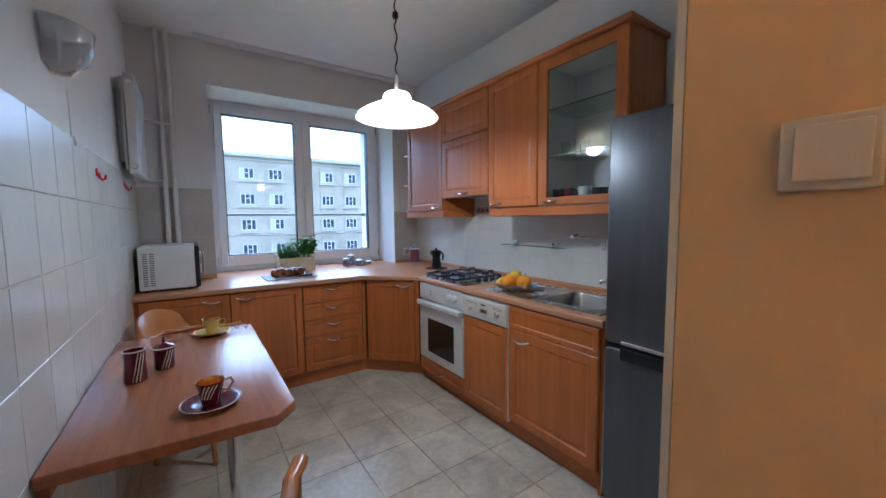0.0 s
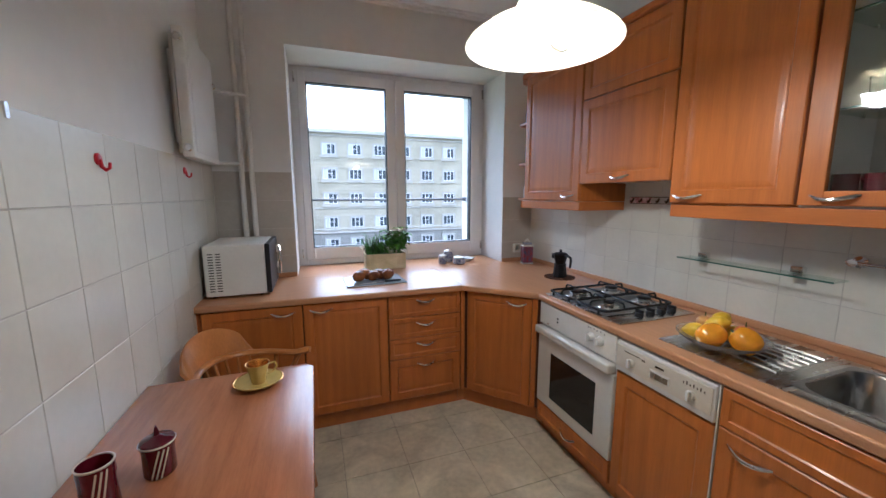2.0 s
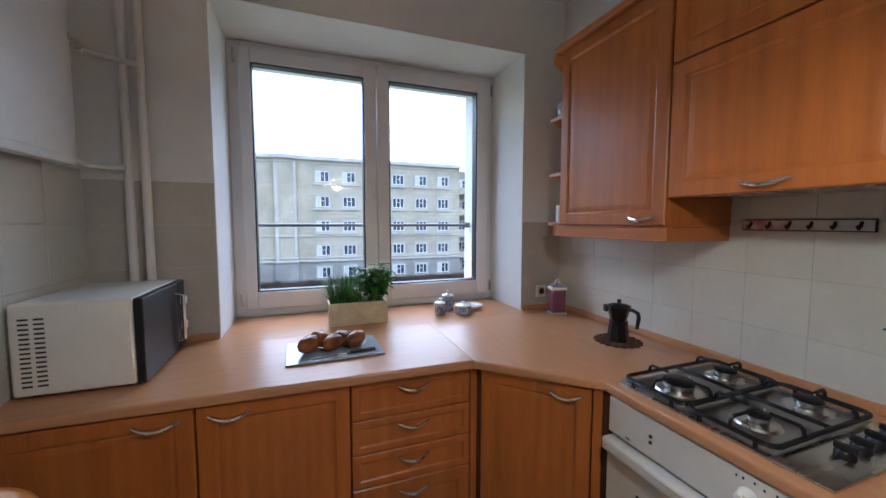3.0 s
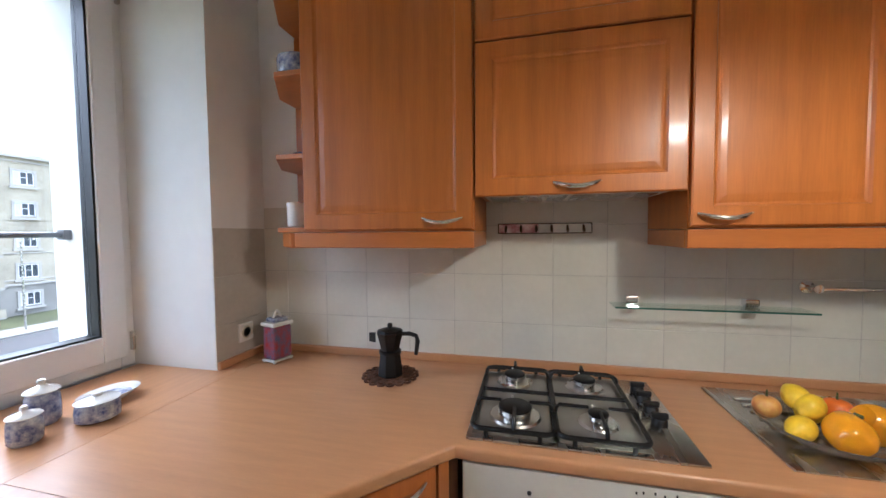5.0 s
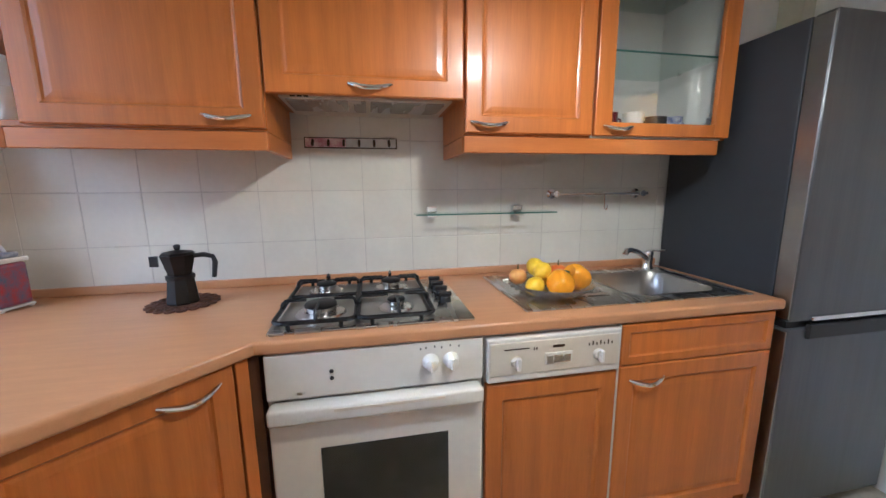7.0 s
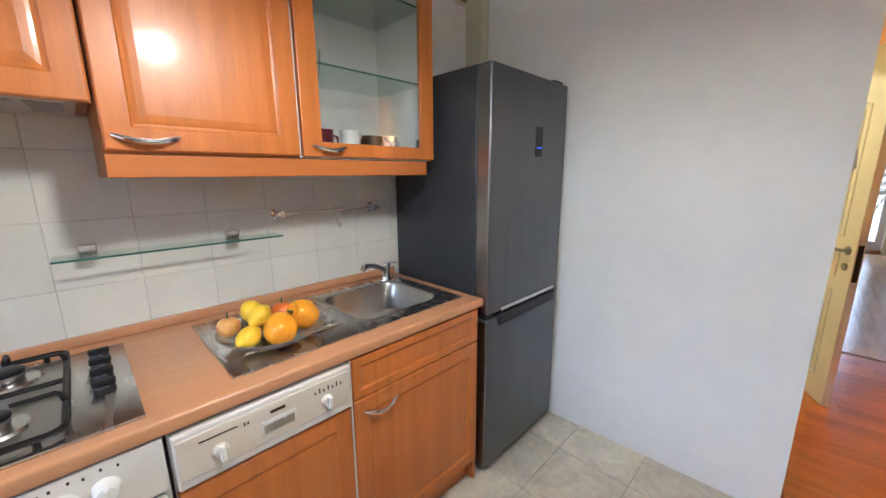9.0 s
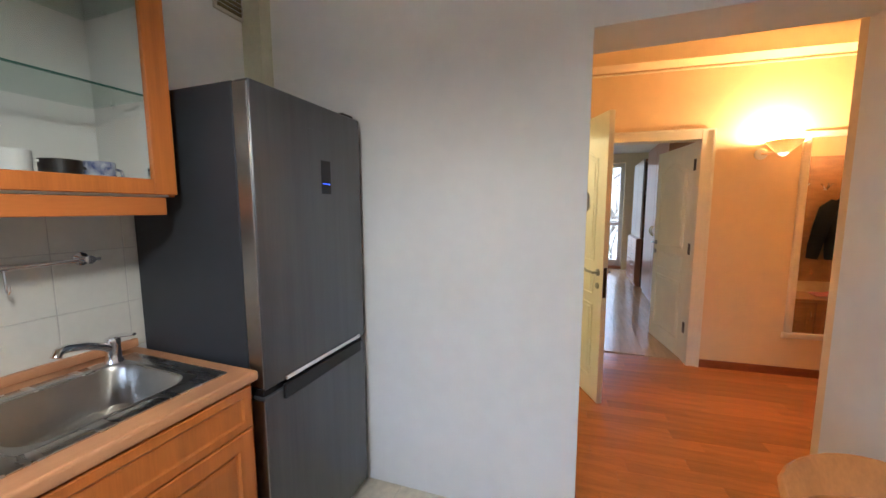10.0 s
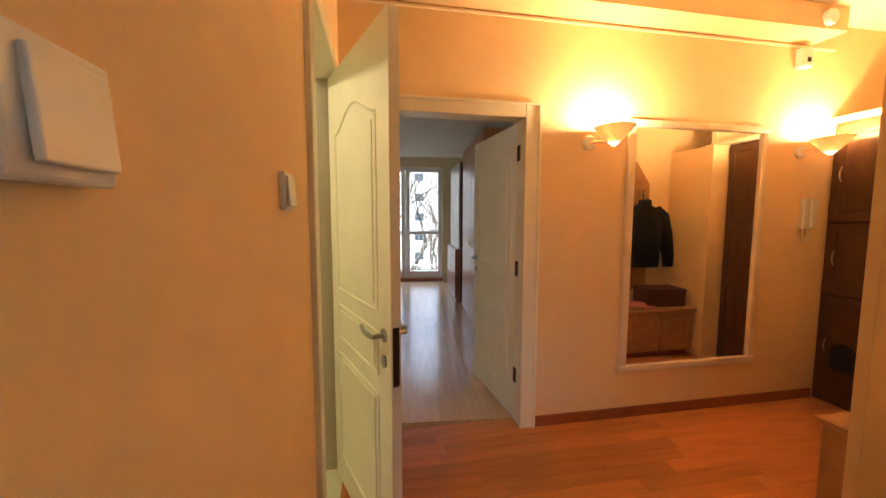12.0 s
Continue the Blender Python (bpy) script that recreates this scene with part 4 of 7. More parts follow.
for k in range(7):
    x = 2.10 + 0.045 * k
    part("drain_rib", tube([(x, 1.22, CT + 0.0055), (x, 1.25, CT + 0.0085), (x, 1.49, CT + 0.0085), (x, 1.52, CT + 0.0055)], 0.006, 6), M["steel"], sinkt, "", True)
tap = thing("kitchen_tap", "chrome single-lever kitchen tap behind the sink", "tap", (2.43, 0.79, CT))
part("base", lathe([(0.027, 0.0), (0.025, 0.006), (0.021, 0.016), (0.021, 0.060), (0.023, 0.072), (0.020, 0.082), (0.0, 0.086)], 24, (2.425, 0.79, CT + 0.006)), M["chrome"], tap, "", True)
part("spout", tube([(2.425, 0.79, CT + 0.050), (2.413, 0.825, CT + 0.072), (2.395, 0.875, CT + 0.096), (2.377, 0.925, CT + 0.108), (2.369, 0.948, CT + 0.106), (2.366, 0.956, CT + 0.092)], [0.014, 0.013, 0.012, 0.012, 0.013, 0.013], 12), M["chrome"], tap, "", True)
part("lever", tube([(2.425, 0.79, CT + 0.088), (2.400, 0.782, CT + 0.097), (2.345, 0.768, CT + 0.104)], [0.016, 0.012, 0.007], 10, flat=0.6), M["chrome"], tap, "", True)

# ---------------------------------------------------------------- fridge details
part("door_edge", box(1.926, 1.984, FR[3] - 0.001, FR[3] + 0.004, 0.81, 1.79, 0.002), M["steel_soft"], fu, "bright steel edge strip")
part("door_edge", box(1.926, 1.984, FR[3] - 0.001, FR[3] + 0.004, 0.06, 0.765, 0.002), M["steel_soft"], fl, "bright steel edge strip")
part("grip", box(1.908, 1.925, 0.10, 0.56, 0.805, 0.822, 0.004), M["chrome"], fu, "bright grip edge")
part("grip_recess", box(1.910, 1.926, 0.09, 0.565, 0.736, 0.792, 0.006), M["black"], fl, "black recessed grip")
part("gap", box(1.935, 1.985, FR[2] + 0.004, FR[3] - 0.004, 0.7755, 0.7995), M["black"], fridge)
disp = part("display", box(1.9195, 1.923, 0.262, 0.318, 1.462, 1.592, 0.001), M["black"], fu, "black touch display")
M["led"] = shade("blue_led", (0.06, 0.12, 1.0), 0.4, vary=0.01, emit=0.5)
for k in range(3):
    part("indicator", box(1.9183, 1.9193, 0.272 + 0.015 * k, 0.280 + 0.015 * k, 1.500, 1.503), M["led"], disp, "small blue light")
part("name_bar", box(1.9205, 1.9222, 0.29, 0.39, 1.70, 1.706), M["fridge"], fu)
part("hinge_cover", box(1.945, 2.02, FR[2] + 0.01, FR[2] + 0.09, 1.801, 1.818, 0.005), M["black"], fridge)
for x, y in ((2.02, 0.08), (2.02, 0.60), (2.48, 0.08), (2.48, 0.60)):
    part("foot", lathe([(0.018, 0), (0.018, 0.031), (0, 0.031)], 12, (x, y, 0)), M["black"], fridge)

vent = thing("vent_grille", "small brass-coloured ventilation grille on the wall", "vent", (XR, 0.16, 2.38))
M["vent"] = shade("vent_metal", (0.22, 0.17, 0.10), 0.5, 0.4, vary=0.15)
part("frame", (lambda b: (box(XR - 0.012, XR - 0.0005, 0.225, 0.24, 2.30, 2.46, bm=b), box(XR - 0.012, XR - 0.0005, 0.095, 0.225, 2.30, 2.315, bm=b), box(XR - 0.012, XR - 0.0005, 0.095, 0.225, 2.445, 2.46, bm=b), b)[-1])(box(XR - 0.012, XR - 0.0005, 0.08, 0.095, 2.30, 2.46)), M["cream_plastic"], vent)
for k in range(6):
    part("slat", box(XR - 0.010, XR - 0.001, 0.095, 0.225, 2.322 + 0.021 * k, 2.335 + 0.021 * k), M["vent"], vent)
setting("trim_chase", box(XR - 0.09, XR - 0.0005, 0.001, 0.07, 1.0, ZC), M["wall"], "painted corner pipe chase")

# ---------------------------------------------------------------- table and chairs
table = thing("dining_table", "beech laminate wall table with clipped corners on a steel leg", "table", (0.3, 1.5, 0))
part("tabletop", prism([(XL + 0.012, 0.925), (0.565, 0.893), (0.632, 0.962), (0.632, 2.075), (0.600, 2.108), (XL + 0.012, 2.108)], 0.729, 0.765, 0.005), M["table"], table, "", True)
part("leg", tube([(0.478, 1.43, 0.03), (0.478, 1.43, 0.725)], 0.03, 24), M["chrome"], table, "bright steel tube leg", True)
part("foot", lathe([(0.034, 0), (0.034, 0.026), (0.030, 0.03), (0, 0.03)], 24, (0.478, 1.43, 0)), M["black"], table, "black plastic foot", True)
part("fixing_plate", lathe([(0.05, 0), (0.05, 0.006), (0, 0.006)], 20, (0.478, 1.43, 0.7225)), M["steel"], table)
part("wall_batten", box(XL + 0.010, XL + 0.035, 0.95, 2.05, 0.69, 0.728), M["table"], table)


def captain_chair(label, crest_h):
    """A bow-armed wooden chair about the origin, facing +y, moved into place afterwards."""
    c = thing("captain_chair", label, "chair", (0, 0, 0), "chairs at the kitchen table")
    seat = bmesh.new()
    n = 28
    rings = []
    for k, z in ((0.90, 0.425), (1.0, 0.433), (1.0, 0.447), (0.95, 0.455), (0.55, 0.447), (0.0, 0.442)):
        ring = []
        for i in range(n):
            a = 2 * math.pi * i / n
            sx, sy = math.cos(a), math.sin(a)
            x = 0.215 * math.copysign(abs(sx) ** 0.75, sx)
            y = 0.21 * math.copysign(abs(sy) ** 0.75, sy)
            ring.append((x * k * (1.0 + 0.08 * sy), y * k, z))
        rings.append([seat.verts.new(p) for p in ring] if k else [seat.verts.new((0, 0, z))])
    for a, b in zip(rings, rings[1:]):
        for i in range(n):
            j = (i + 1) % n
            seat.faces.new((a[i], a[j], b[0]) if len(b) == 1 else (a[i], a[j], b[j], b[i]))
    seat.faces.new(rings[0][::-1])
    part("seat", seat, M["chair"], c, "", True)
    bow = []
    for i in range(25):
        a = radians(-8 - 164 * i / 24)
        f = abs(math.cos(a))
        bow.append((0.265 * math.cos(a), 0.265 * math.sin(a) - 0.01 + 0.10 * f ** 6, 0.685 + 0.02 * (1 - f)))
    bow = [(0.300, 0.120, 0.696), (0.288, 0.090, 0.692)] + bow + [(-0.288, 0.090, 0.692), (-0.300, 0.120, 0.696)]
    part("arm_bow", tube(bow, [0.024, 0.027] + [0.023] * 25 + [0.027, 0.024], 10, flat=0.6), M["chair"], c, "bent arm and back bow", True)
    if crest_h > 0:
        crest = bmesh.new()
        cr = []
        for i in range(17):
            a = radians(-42 - 96 * i / 16)
            e = math.sin(math.pi * i / 16) ** 0.5
            r0 = 0.268
            cr.append([crest.verts.new((r * math.cos(a), r * math.sin(a) - 0.02 - 0.045 * q, 0.70 + h)) for r, h, q in
                       ((r0 - 0.011, 0.0, 0), (r0 - 0.010, 0.03 + crest_h * e, 1), (r0, 0.038 + crest_h * e, 1), (r0 + 0.010, 0.03 + crest_h * e, 1), (r0 + 0.011, 0.0, 0))])
        for a, b in zip(cr, cr[1:]):
            for k in range(5):
                crest.faces.new((a[k], a[(k + 1) % 5], b[(k + 1) % 5], b[k]))
        crest.faces.new(cr[0][::-1])
        crest.faces.new(cr[-1])
        part("crest_rail", crest, M["chair"], c, "curved crest board", True)
    for i in range(7):
        a = radians(-48 - 84 * i / 6)
        part("spindle", tube([(0.17 * math.cos(a), 0.165 * math.sin(a), 0.447), (0.22 * math.cos(a), 0.22 * math.sin(a), 0.56), (0.265 * math.cos(a), 0.265 * math.sin(a) - 0.01, 0.70)], [0.008, 0.012, 0.009], 6, flat=0.6), M["chair"], c, "", True)
    for s in (-1, 1):
        part("arm_support", tube([(0.185 * s, 0.06, 0.447), (0.240 * s, 0.000, 0.51), (0.272 * s, 0.015, 0.60), (0.282 * s, 0.060, 0.682)], [0.014, 0.015, 0.015, 0.013], 8), M["chair"], c, "", True)
        part("post", tube([(0.17 * s, -0.05, 0.447), (0.250 * s, -0.075, 0.685)], [0.012, 0.012], 8), M["chair"], c, "", True)
        part("leg", tube([(0.15 * s, 0.14, 0.43), (0.19 * s, 0.185, 0.0)], [0.019, 0.014], 10), M["chair"], c, "", True)
        part("leg", tube([(0.14 * s, -0.14, 0.43), (0.185 * s, -0.205, 0.0)], [0.019, 0.014], 10), M["chair"], c, "", True)
        part("stretcher", tube([(0.167 * s, 0.160, 0.22), (0.163 * s, -0.172, 0.20)], 0.010, 8), M["chair"], c, "", True)
    part("stretcher", tube([(-0.165, 0.0, 0.21), (0.165, 0.0, 0.21)], 0.010, 8), M["chair"], c, "", True)
    part("front_stretcher", tube(arc((-0.168, 0.162, 0.235), (0.168, 0.162, 0.235), (0, 0.05, 0)), 0.010, 8), M["chair"], c, "", True)
    return c


ch = captain_chair("honey-coloured bentwood armchair pulled up to the table end", 0.060)
ch.matrix_basis = pose(0.322, 0.665, 0, 0, 0, -6) @ Matrix.Diagonal((0.88, 0.88, 1, 1))
ch2 = captain_chair("honey-coloured bentwood armchair turned sideways by the wall", 0.110)
ch2.matrix_basis = pose(0.375, 2.27, 0.0, 0, 0, -125) @ Matrix.Diagonal((0.87, 0.87, 1, 1))

# ---------------------------------------------------------------- pendant lamp
LX, LY = LAMP
pend = thing("pendant_lamp", "white opal glass pendant lamp on a cord, lit", "lamp", (LX, LY, ZC))
part("ceiling_rose", lathe([(0.0, ZC - 0.05), (0.02, ZC - 0.05), (0.045, ZC - 0.02), (0.05, ZC - 0.0005), (0, ZC - 0.0005)], 24, (LX, LY, 0)), M["white_plastic"], pend, "", True)
cord = [(LX + 0.006 * math.cos(i * 0.9), LY + 0.006 * math.sin(i * 0.9), ZC - 0.04 - i * 0.0148) for i in range(50)]
part("cord", tube(cord, 0.004, 6), M["bronze"], pend, "twisted dark cord", True)
part("slider", lathe([(0, 0.02), (0.014, 0.014), (0.016, 0), (0.014, -0.014), (0, -0.02)], 12, (LX, LY, 2.42)), M["bronze"], pend, "", True)
part("stem", lathe([(0.006, 0.17), (0.010, 0.16), (0.012, 0.10), (0.018, 0.085), (0.035, 0.07), (0.0, 0.07)], 20, (LX, LY, 1.957)), M["white_plastic"], pend, "", True)
part("neck", lathe([(0.036, 2.032), (0.062, 2.026), (0.072, 2.012), (0.072, 1.992), (0.065, 1.990), (0.065, 2.009), (0.03, 2.022)], 40, (LX, LY, 0)), M["opal"], pend, "ribbed opal glass neck", True)
part("collar", lathe([(0.060, 1.990), (0.068, 1.988), (0.082, 1.978), (0.078, 1.974), (0.058, 1.982)], 40, (LX, LY, 0)), M["white_plastic"], pend, "", True)
part("shade", lathe([(0.056, 1.978), (0.085, 1.974), (0.125, 1.962), (0.175, 1.938), (0.208, 1.914), (0.217, 1.902), (0.214, 1.898), (0.205, 1.907), (0.171, 1.932), (0.123, 1.956), (0.058, 1.969)], 56, (LX, LY, 0)), M["opal"], pend, "broad opal glass shade", True)
part("pull_loop", tube([(LX - 0.035, LY - 0.06, 1.942), (LX - 0.033, LY - 0.075, 1.892), (LX - 0.02, LY - 0.085, 1.864), (LX + 0.0, LY - 0.088, 1.857), (LX + 0.02, LY - 0.085, 1.864), (LX + 0.033, LY - 0.075, 1.892), (LX + 0.035, LY - 0.06, 1.942)], 0.004, 8), M["white_plastic"], pend, "white pull loop", True)

# ---------------------------------------------------------------- left wall: radiator, pipes, wall lamp, hooks
rad = thing("panel_radiator", "white panel radiator hung high on the wall", "radiator", (0.1, 2.9, 1.67))
part("panel", box(0.075, 0.125, 2.66, 3.16, 1.67, 2.27, 0.006), M["radiator"], rad)
part("panel", box(0.055, 0.07, 2.68, 3.14, 1.69, 2.25, 0.004), M["radiator"], rad)
part("front_plate", box(0.1255, 0.1285, 2.70, 3.12, 1.70, 2.24, 0.002), M["radiator"], rad)
part("top_grille", box(0.07, 0.122, 2.67, 3.15, 2.2705, 2.276, 0.001), M["white_plastic"], rad)
for z in (1.715, 2.225):
    pl = part("plug", moved(lathe([(0.020, 0), (0.020, 0.008), (0.014, 0.010), (0.014, 0.006), (0, 0.006)], 20), pose(0.1, 2.66, z, 90, 0, 0)), M["chrome"], rad, "round chrome plug", True)
for y in (2.78, 3.04):
    part("bracket", box(XL + 0.0005, 0.056, y - 0.015, y + 0.015, 1.75, 2.2), M["radiator"], rad)
valve = part("valve", moved(lathe([(0.012, 0), (0.016, 0.004), (0.016, 0.04), (0.02, 0.045), (0.02, 0.09), (0.0, 0.095)], 16), pose(0.1, 3.16, 2.16, -90, 0, 0)), M["chrome"], rad, "", True)
M["brass"] = shade("brass", (0.55, 0.38, 0.14), 0.3, 1.0, vary=0.1)
pipes = thing("heating_pipes", "two white-painted upright heating pipes", "pipe", (0.24, 3.34, 0))
part("riser", tube([(0.214, 3.345, CT + 0.033), (0.214, 3.345, ZC)], 0.017, 12), M["radiator"], pipes, "", True)
part("riser", tube([(0.276, 3.345, CT + 0.033), (0.276, 3.345, ZC)], 0.017, 12), M["radiator"], pipes, "", True)
part("branch", tube([(0.10, 3.24, 2.16), (0.10, 3.30, 2.15), (0.14, 3.31, 2.14), (0.276, 3.318, 2.13)], 0.011, 10), M["radiator"], pipes, "", True)
part("branch", tube([(0.10, 3.16, 1.70), (0.10, 3.28, 1.69), (0.14, 3.31, 1.69), (0.214, 3.318, 1.69)], 0.011, 10), M["radiator"], pipes, "", True)
part("union", tube([(0.10, 3.245, 2.16), (0.10, 3.275, 2.158)], 0.017, 8), M["brass"], pipes, "brass union nut", True)

wlamp = thing("wall_lamp", "clear glass half-bowl wall lamp, unlit", "lamp", (XL, 1.43, 1.98))
M["lamp_glass"] = shade("frosted_lamp_glass", (0.75, 0.78, 0.78), 0.12, vary=0.05, trans=0.75)
sh = bmesh.new()
prof = [(0.02, 1.855), (0.05, 1.868), (0.085, 1.90), (0.10, 1.94), (0.108, 1.995), (0.105, 1.997), (0.095, 1.945), (0.08, 1.905), (0.045, 1.876), (0.015, 1.864)]
rings = [[sh.verts.new((XL + 0.012 + r * math.cos(radians(a)), 1.43 + 1.15 * r * math.sin(radians(a)), z)) for r, z in prof] for a in range(-90, 91, 12)]
for a, b in zip(rings, rings[1:]):
    for k in range(len(prof) - 1):
        sh.faces.new((a[k], a[k + 1], b[k + 1], b[k]))
part("glass_bowl", sh, M["lamp_glass"], wlamp, "", True)
part("back_plate", box(XL + 0.0005, XL + 0.012, 1.36, 1.50, 1.87, 2.01, 0.004), M["chrome"], wlamp)
part("clip", tube([(XL + 0.012, 1.43, 1.85), (XL + 0.05, 1.43, 1.853), (XL + 0.06, 1.43, 1.875)], 0.005, 8), M["chrome"], wlamp, "", True)
setting("trim_cable", box(XL, XL + 0.004, 1.63, 1.638, 1.69, 1.86), M["wall"], "thin painted cable duct")
setting("trim_cable_end", box(XL + 0.003, XL + 0.012, 1.628, 1.640, 1.655, 1.69), M["steel"], "small grey cable end")

M["red"] = shade("red_plastic", (0.50, 0.012, 0.02), 0.3, vary=0.1)


def hook(y, z):
    h = thing("wall_hook", "small red plastic hook stuck to the tiles", "hook", (XL, y, z), "red hooks on the tiles")
    part("pad", moved(lathe([(0.019, 0), (0.019, 0.005), (0.014, 0.008), (0, 0.008)], 18), pose(XL + 0.008, y, z + 0.012, 0, 90, 0)), M["red"], h, "", True)
    part("hook", tube([(XL + 0.015, y, z + 0.01), (XL + 0.018, y, z - 0.012), (XL + 0.028, y, z - 0.022), (XL + 0.038, y, z - 0.015), (XL + 0.040, y, z + 0.002)], [0.006, 0.006, 0.006, 0.005, 0.004], 8), M["red"], h, "", True)


hook(1.985, 1.585)
hook(2.82, 1.60)

# ---------------------------------------------------------------- microwave
mwv = thing("microwave", "white countertop microwave with a dark door", "microwave", (0.25, 3.08, CT))
MX0, MX1, MY0, MY1, MZ0, MZ1 = 0.055, 0.375, 2.875, 3.325, CT + 0.014, 1.20
part("casing", box(MX0, MX1, MY0, MY1, MZ0, MZ1, 0.008), M["white_plastic"], mwv, "white painted steel casing")
dm = part("door", box(MX1 + 0.0005, MX1 + 0.028, MY0, MY1 - 0.09, MZ0 + 0.002, MZ1 - 0.002, 0.005), M["black"], mwv, "black glass door")
part("control_panel", box(MX1 + 0.0005, MX1 + 0.028, MY1 - 0.089, MY1, MZ0 + 0.002, MZ1 - 0.002, 0.005), M["black"], mwv)
part("handle", tube([(MX1 + 0.028, 3.205, 0.95), (MX1 + 0.055, 3.205, 0.955), (MX1 + 0.055, 3.205, 1.145), (MX1 + 0.028, 3.205, 1.15)], 0.008, 8), M["chrome"], dm, "", True)
for z in (1.0, 1.11):
    part("dial", moved(lathe([(0.022, 0), (0.02, 0.016), (0, 0.016)], 18), pose(MX1 + 0.028, MY1 - 0.045, z, 0, 90, 0)), M["white_plastic"], mwv, "", True)
slots = None
for k in range(15):
    for x in (0.080, 0.118):
        slots = box(x, x + 0.026, MY0 - 0.0008, MY0 + 0.0005, MZ0 + 0.03 + 0.0155 * k, MZ0 + 0.036 + 0.0155 * k, bm=slots)
part("vent_slots", slots, M["black"], mwv)
for x in (0.09, 0.34):
    for y in (2.92, 3.28):
        part("foot", lathe([(0.012, 0), (0.012, 0.0145), (0, 0.0145)], 12, (x, y, CT)), M["black"], mwv)

# ---------------------------------------------------------------- planter with herbs
plant = thing("herb_planter", "cream planter box with chives and basil on the worktop", "plant", (1.22, 3.55, CT))
M["planter"] = shade("cream_planter", (0.70, 0.64, 0.47), 0.5, vary=0.12, scale=12, second=(0.50, 0.44, 0.26))
M["soil"] = shade("soil", (0.03, 0.02, 0.013), 0.95, vary=0.3, scale=40)
PX0, PX1, PY0, PY1 = 1.038, 1.362, 3.415, 3.555
pb = box(PX0, PX1, PY0, PY1, CT, CT + 0.125)
bmesh.ops.delete(pb, geom=[f for f in pb.faces if f.normal.z > 0.9], context="FACES")
bmesh.ops.recalc_face_normals(pb, faces=pb.faces)
bmesh.ops.solidify(pb, geom=pb.faces[:], thickness=0.008)
part("box", pb, M["planter"], plant, "cream box with faint leaf print")
part("soil", box(PX0 + 0.009, PX1 - 0.009, PY0 + 0.009, PY1 - 0.009, CT + 0.010, CT + 0.112), M["soil"], plant)
r = random.Random(7)


def blade(bm, base, tip, w, sag):
    a, b = Vector(base), Vector(tip)
    side = Vector((b - a).cross(Vector((0, 0, 1))))
    side = side.normalized() * w if side.length > 1e-5 else Vector((w, 0, 0))
    prev = None
    for i in range(6):
        k = i / 5
        p = a.lerp(b, k) + Vector((0, 0, sag * math.sin(math.pi * k * 0.8)))
        s = side * (1 - k * 0.9)
        cur = (bm.verts.new(p - s), bm.verts.new(p + s))
        if prev:
            bm.faces.new((prev[0], prev[1], cur[1], cur[0]))
        prev = cur


chives = bmesh.new()
for _ in range(230):
    x, y = r.uniform(PX0 + 0.02, PX0 + 0.15), r.uniform(PY0 + 0.03, PY1 - 0.03)
    a = r.uniform(0, 6.28)
    d = r.uniform(0.03, 0.17)
    blade(chives, (x, y, CT + 0.11), (x + d * math.cos(a) - 0.02, y + 0.6 * d * math.sin(a), CT + r.uniform(0.13, 0.27)), 0.0035, r.uniform(0.03, 0.09))
tagged(part("chives", chives, M["chive"], plant), "drooping green chives", "", "", "stuff")


def leaf(bm, c, d, n, size):
    """A cupped oval leaf at c, pointing along d, facing n."""
    d, n = Vector(d).normalized(), Vector(n).normalized()
    s = d.cross(n).normalized()
    n = s.cross(d)
    c = Vector(c)
    mid = [bm.verts.new(c + d * size * t - n * size * 0.18 * t * t * 2) for t in (0, 0.3, 0.65, 1.0)]
    for sg in (-1, 1):
        rim = [bm.verts.new(c + d * size * t + s * sg * size * w + n * size * 0.10 - n * size * 0.3 * t * t) for t, w in ((0.12, 0.22), (0.4, 0.36), (0.72, 0.26))]
        bm.faces.new((mid[0], rim[0], rim[1], mid[1]) if sg > 0 else (mid[1], rim[1], rim[0], mid[0]))
        bm.faces.new((mid[1], rim[1], rim[2], mid[2]) if sg > 0 else (mid[2], rim[2], rim[1], mid[1]))
        bm.faces.new((mid[2], rim[2], mid[3]) if sg > 0 else (mid[3], rim[2], mid[2]))


def herb(x0, x1, h, count, size, seed):
    q = random.Random(seed)
    bm, stems = bmesh.new(), bmesh.new()
    for _ in range(count):
        bx, by = q.uniform(x0, x1), q.uniform(PY0 + 0.035, PY1 - 0.035)
        top = Vector((bx + q.uniform(-0.06, 0.06), by + q.uniform(-0.06, 0.03), CT + 0.11 + h * q.uniform(0.5, 1.0)))
        tube([(bx, by, CT + 0.10), ((bx + top.x) / 2, (by + top.y) / 2, (CT + 0.10 + top.z) / 2 + 0.01), top], [0.0025, 0.002, 0.0012], 5, stems)
        for lv in (0.55, 0.78, 1.0):
            p = Vector((bx, by, CT + 0.10)).lerp(top, lv)
            a0 = q.uniform(0, 6.28)
            for k in range(4):
                a = a0 + k * 1.57 + q.uniform(-0.3, 0.3)
                leaf(bm, p, (math.cos(a), math.sin(a), q.uniform(-0.25, 0.35)), (0, 0, 1), size * q.uniform(0.7, 1.15) * (0.75 if lv == 1.0 else 1))
    return bm, stems


bl, bs = herb(PX0 + 0.18, PX1 - 0.02, 0.225, 26, 0.062, 11)
tagged(part("basil_leaves", bl, M["leaf"], plant), "bright green basil leaves", "", "", "stuff")
tagged(part("basil_stems", bs, M["chive"], plant), "", "", "", "stuff")
tl, ts = herb(PX0 + 0.10, PX0 + 0.20, 0.10, 16, 0.026, 12)
tagged(part("small_leaves", tl, M["leaf"], plant), "", "", "", "stuff")
tagged(part("small_stems", ts, M["chive"], plant), "", "", "", "stuff")

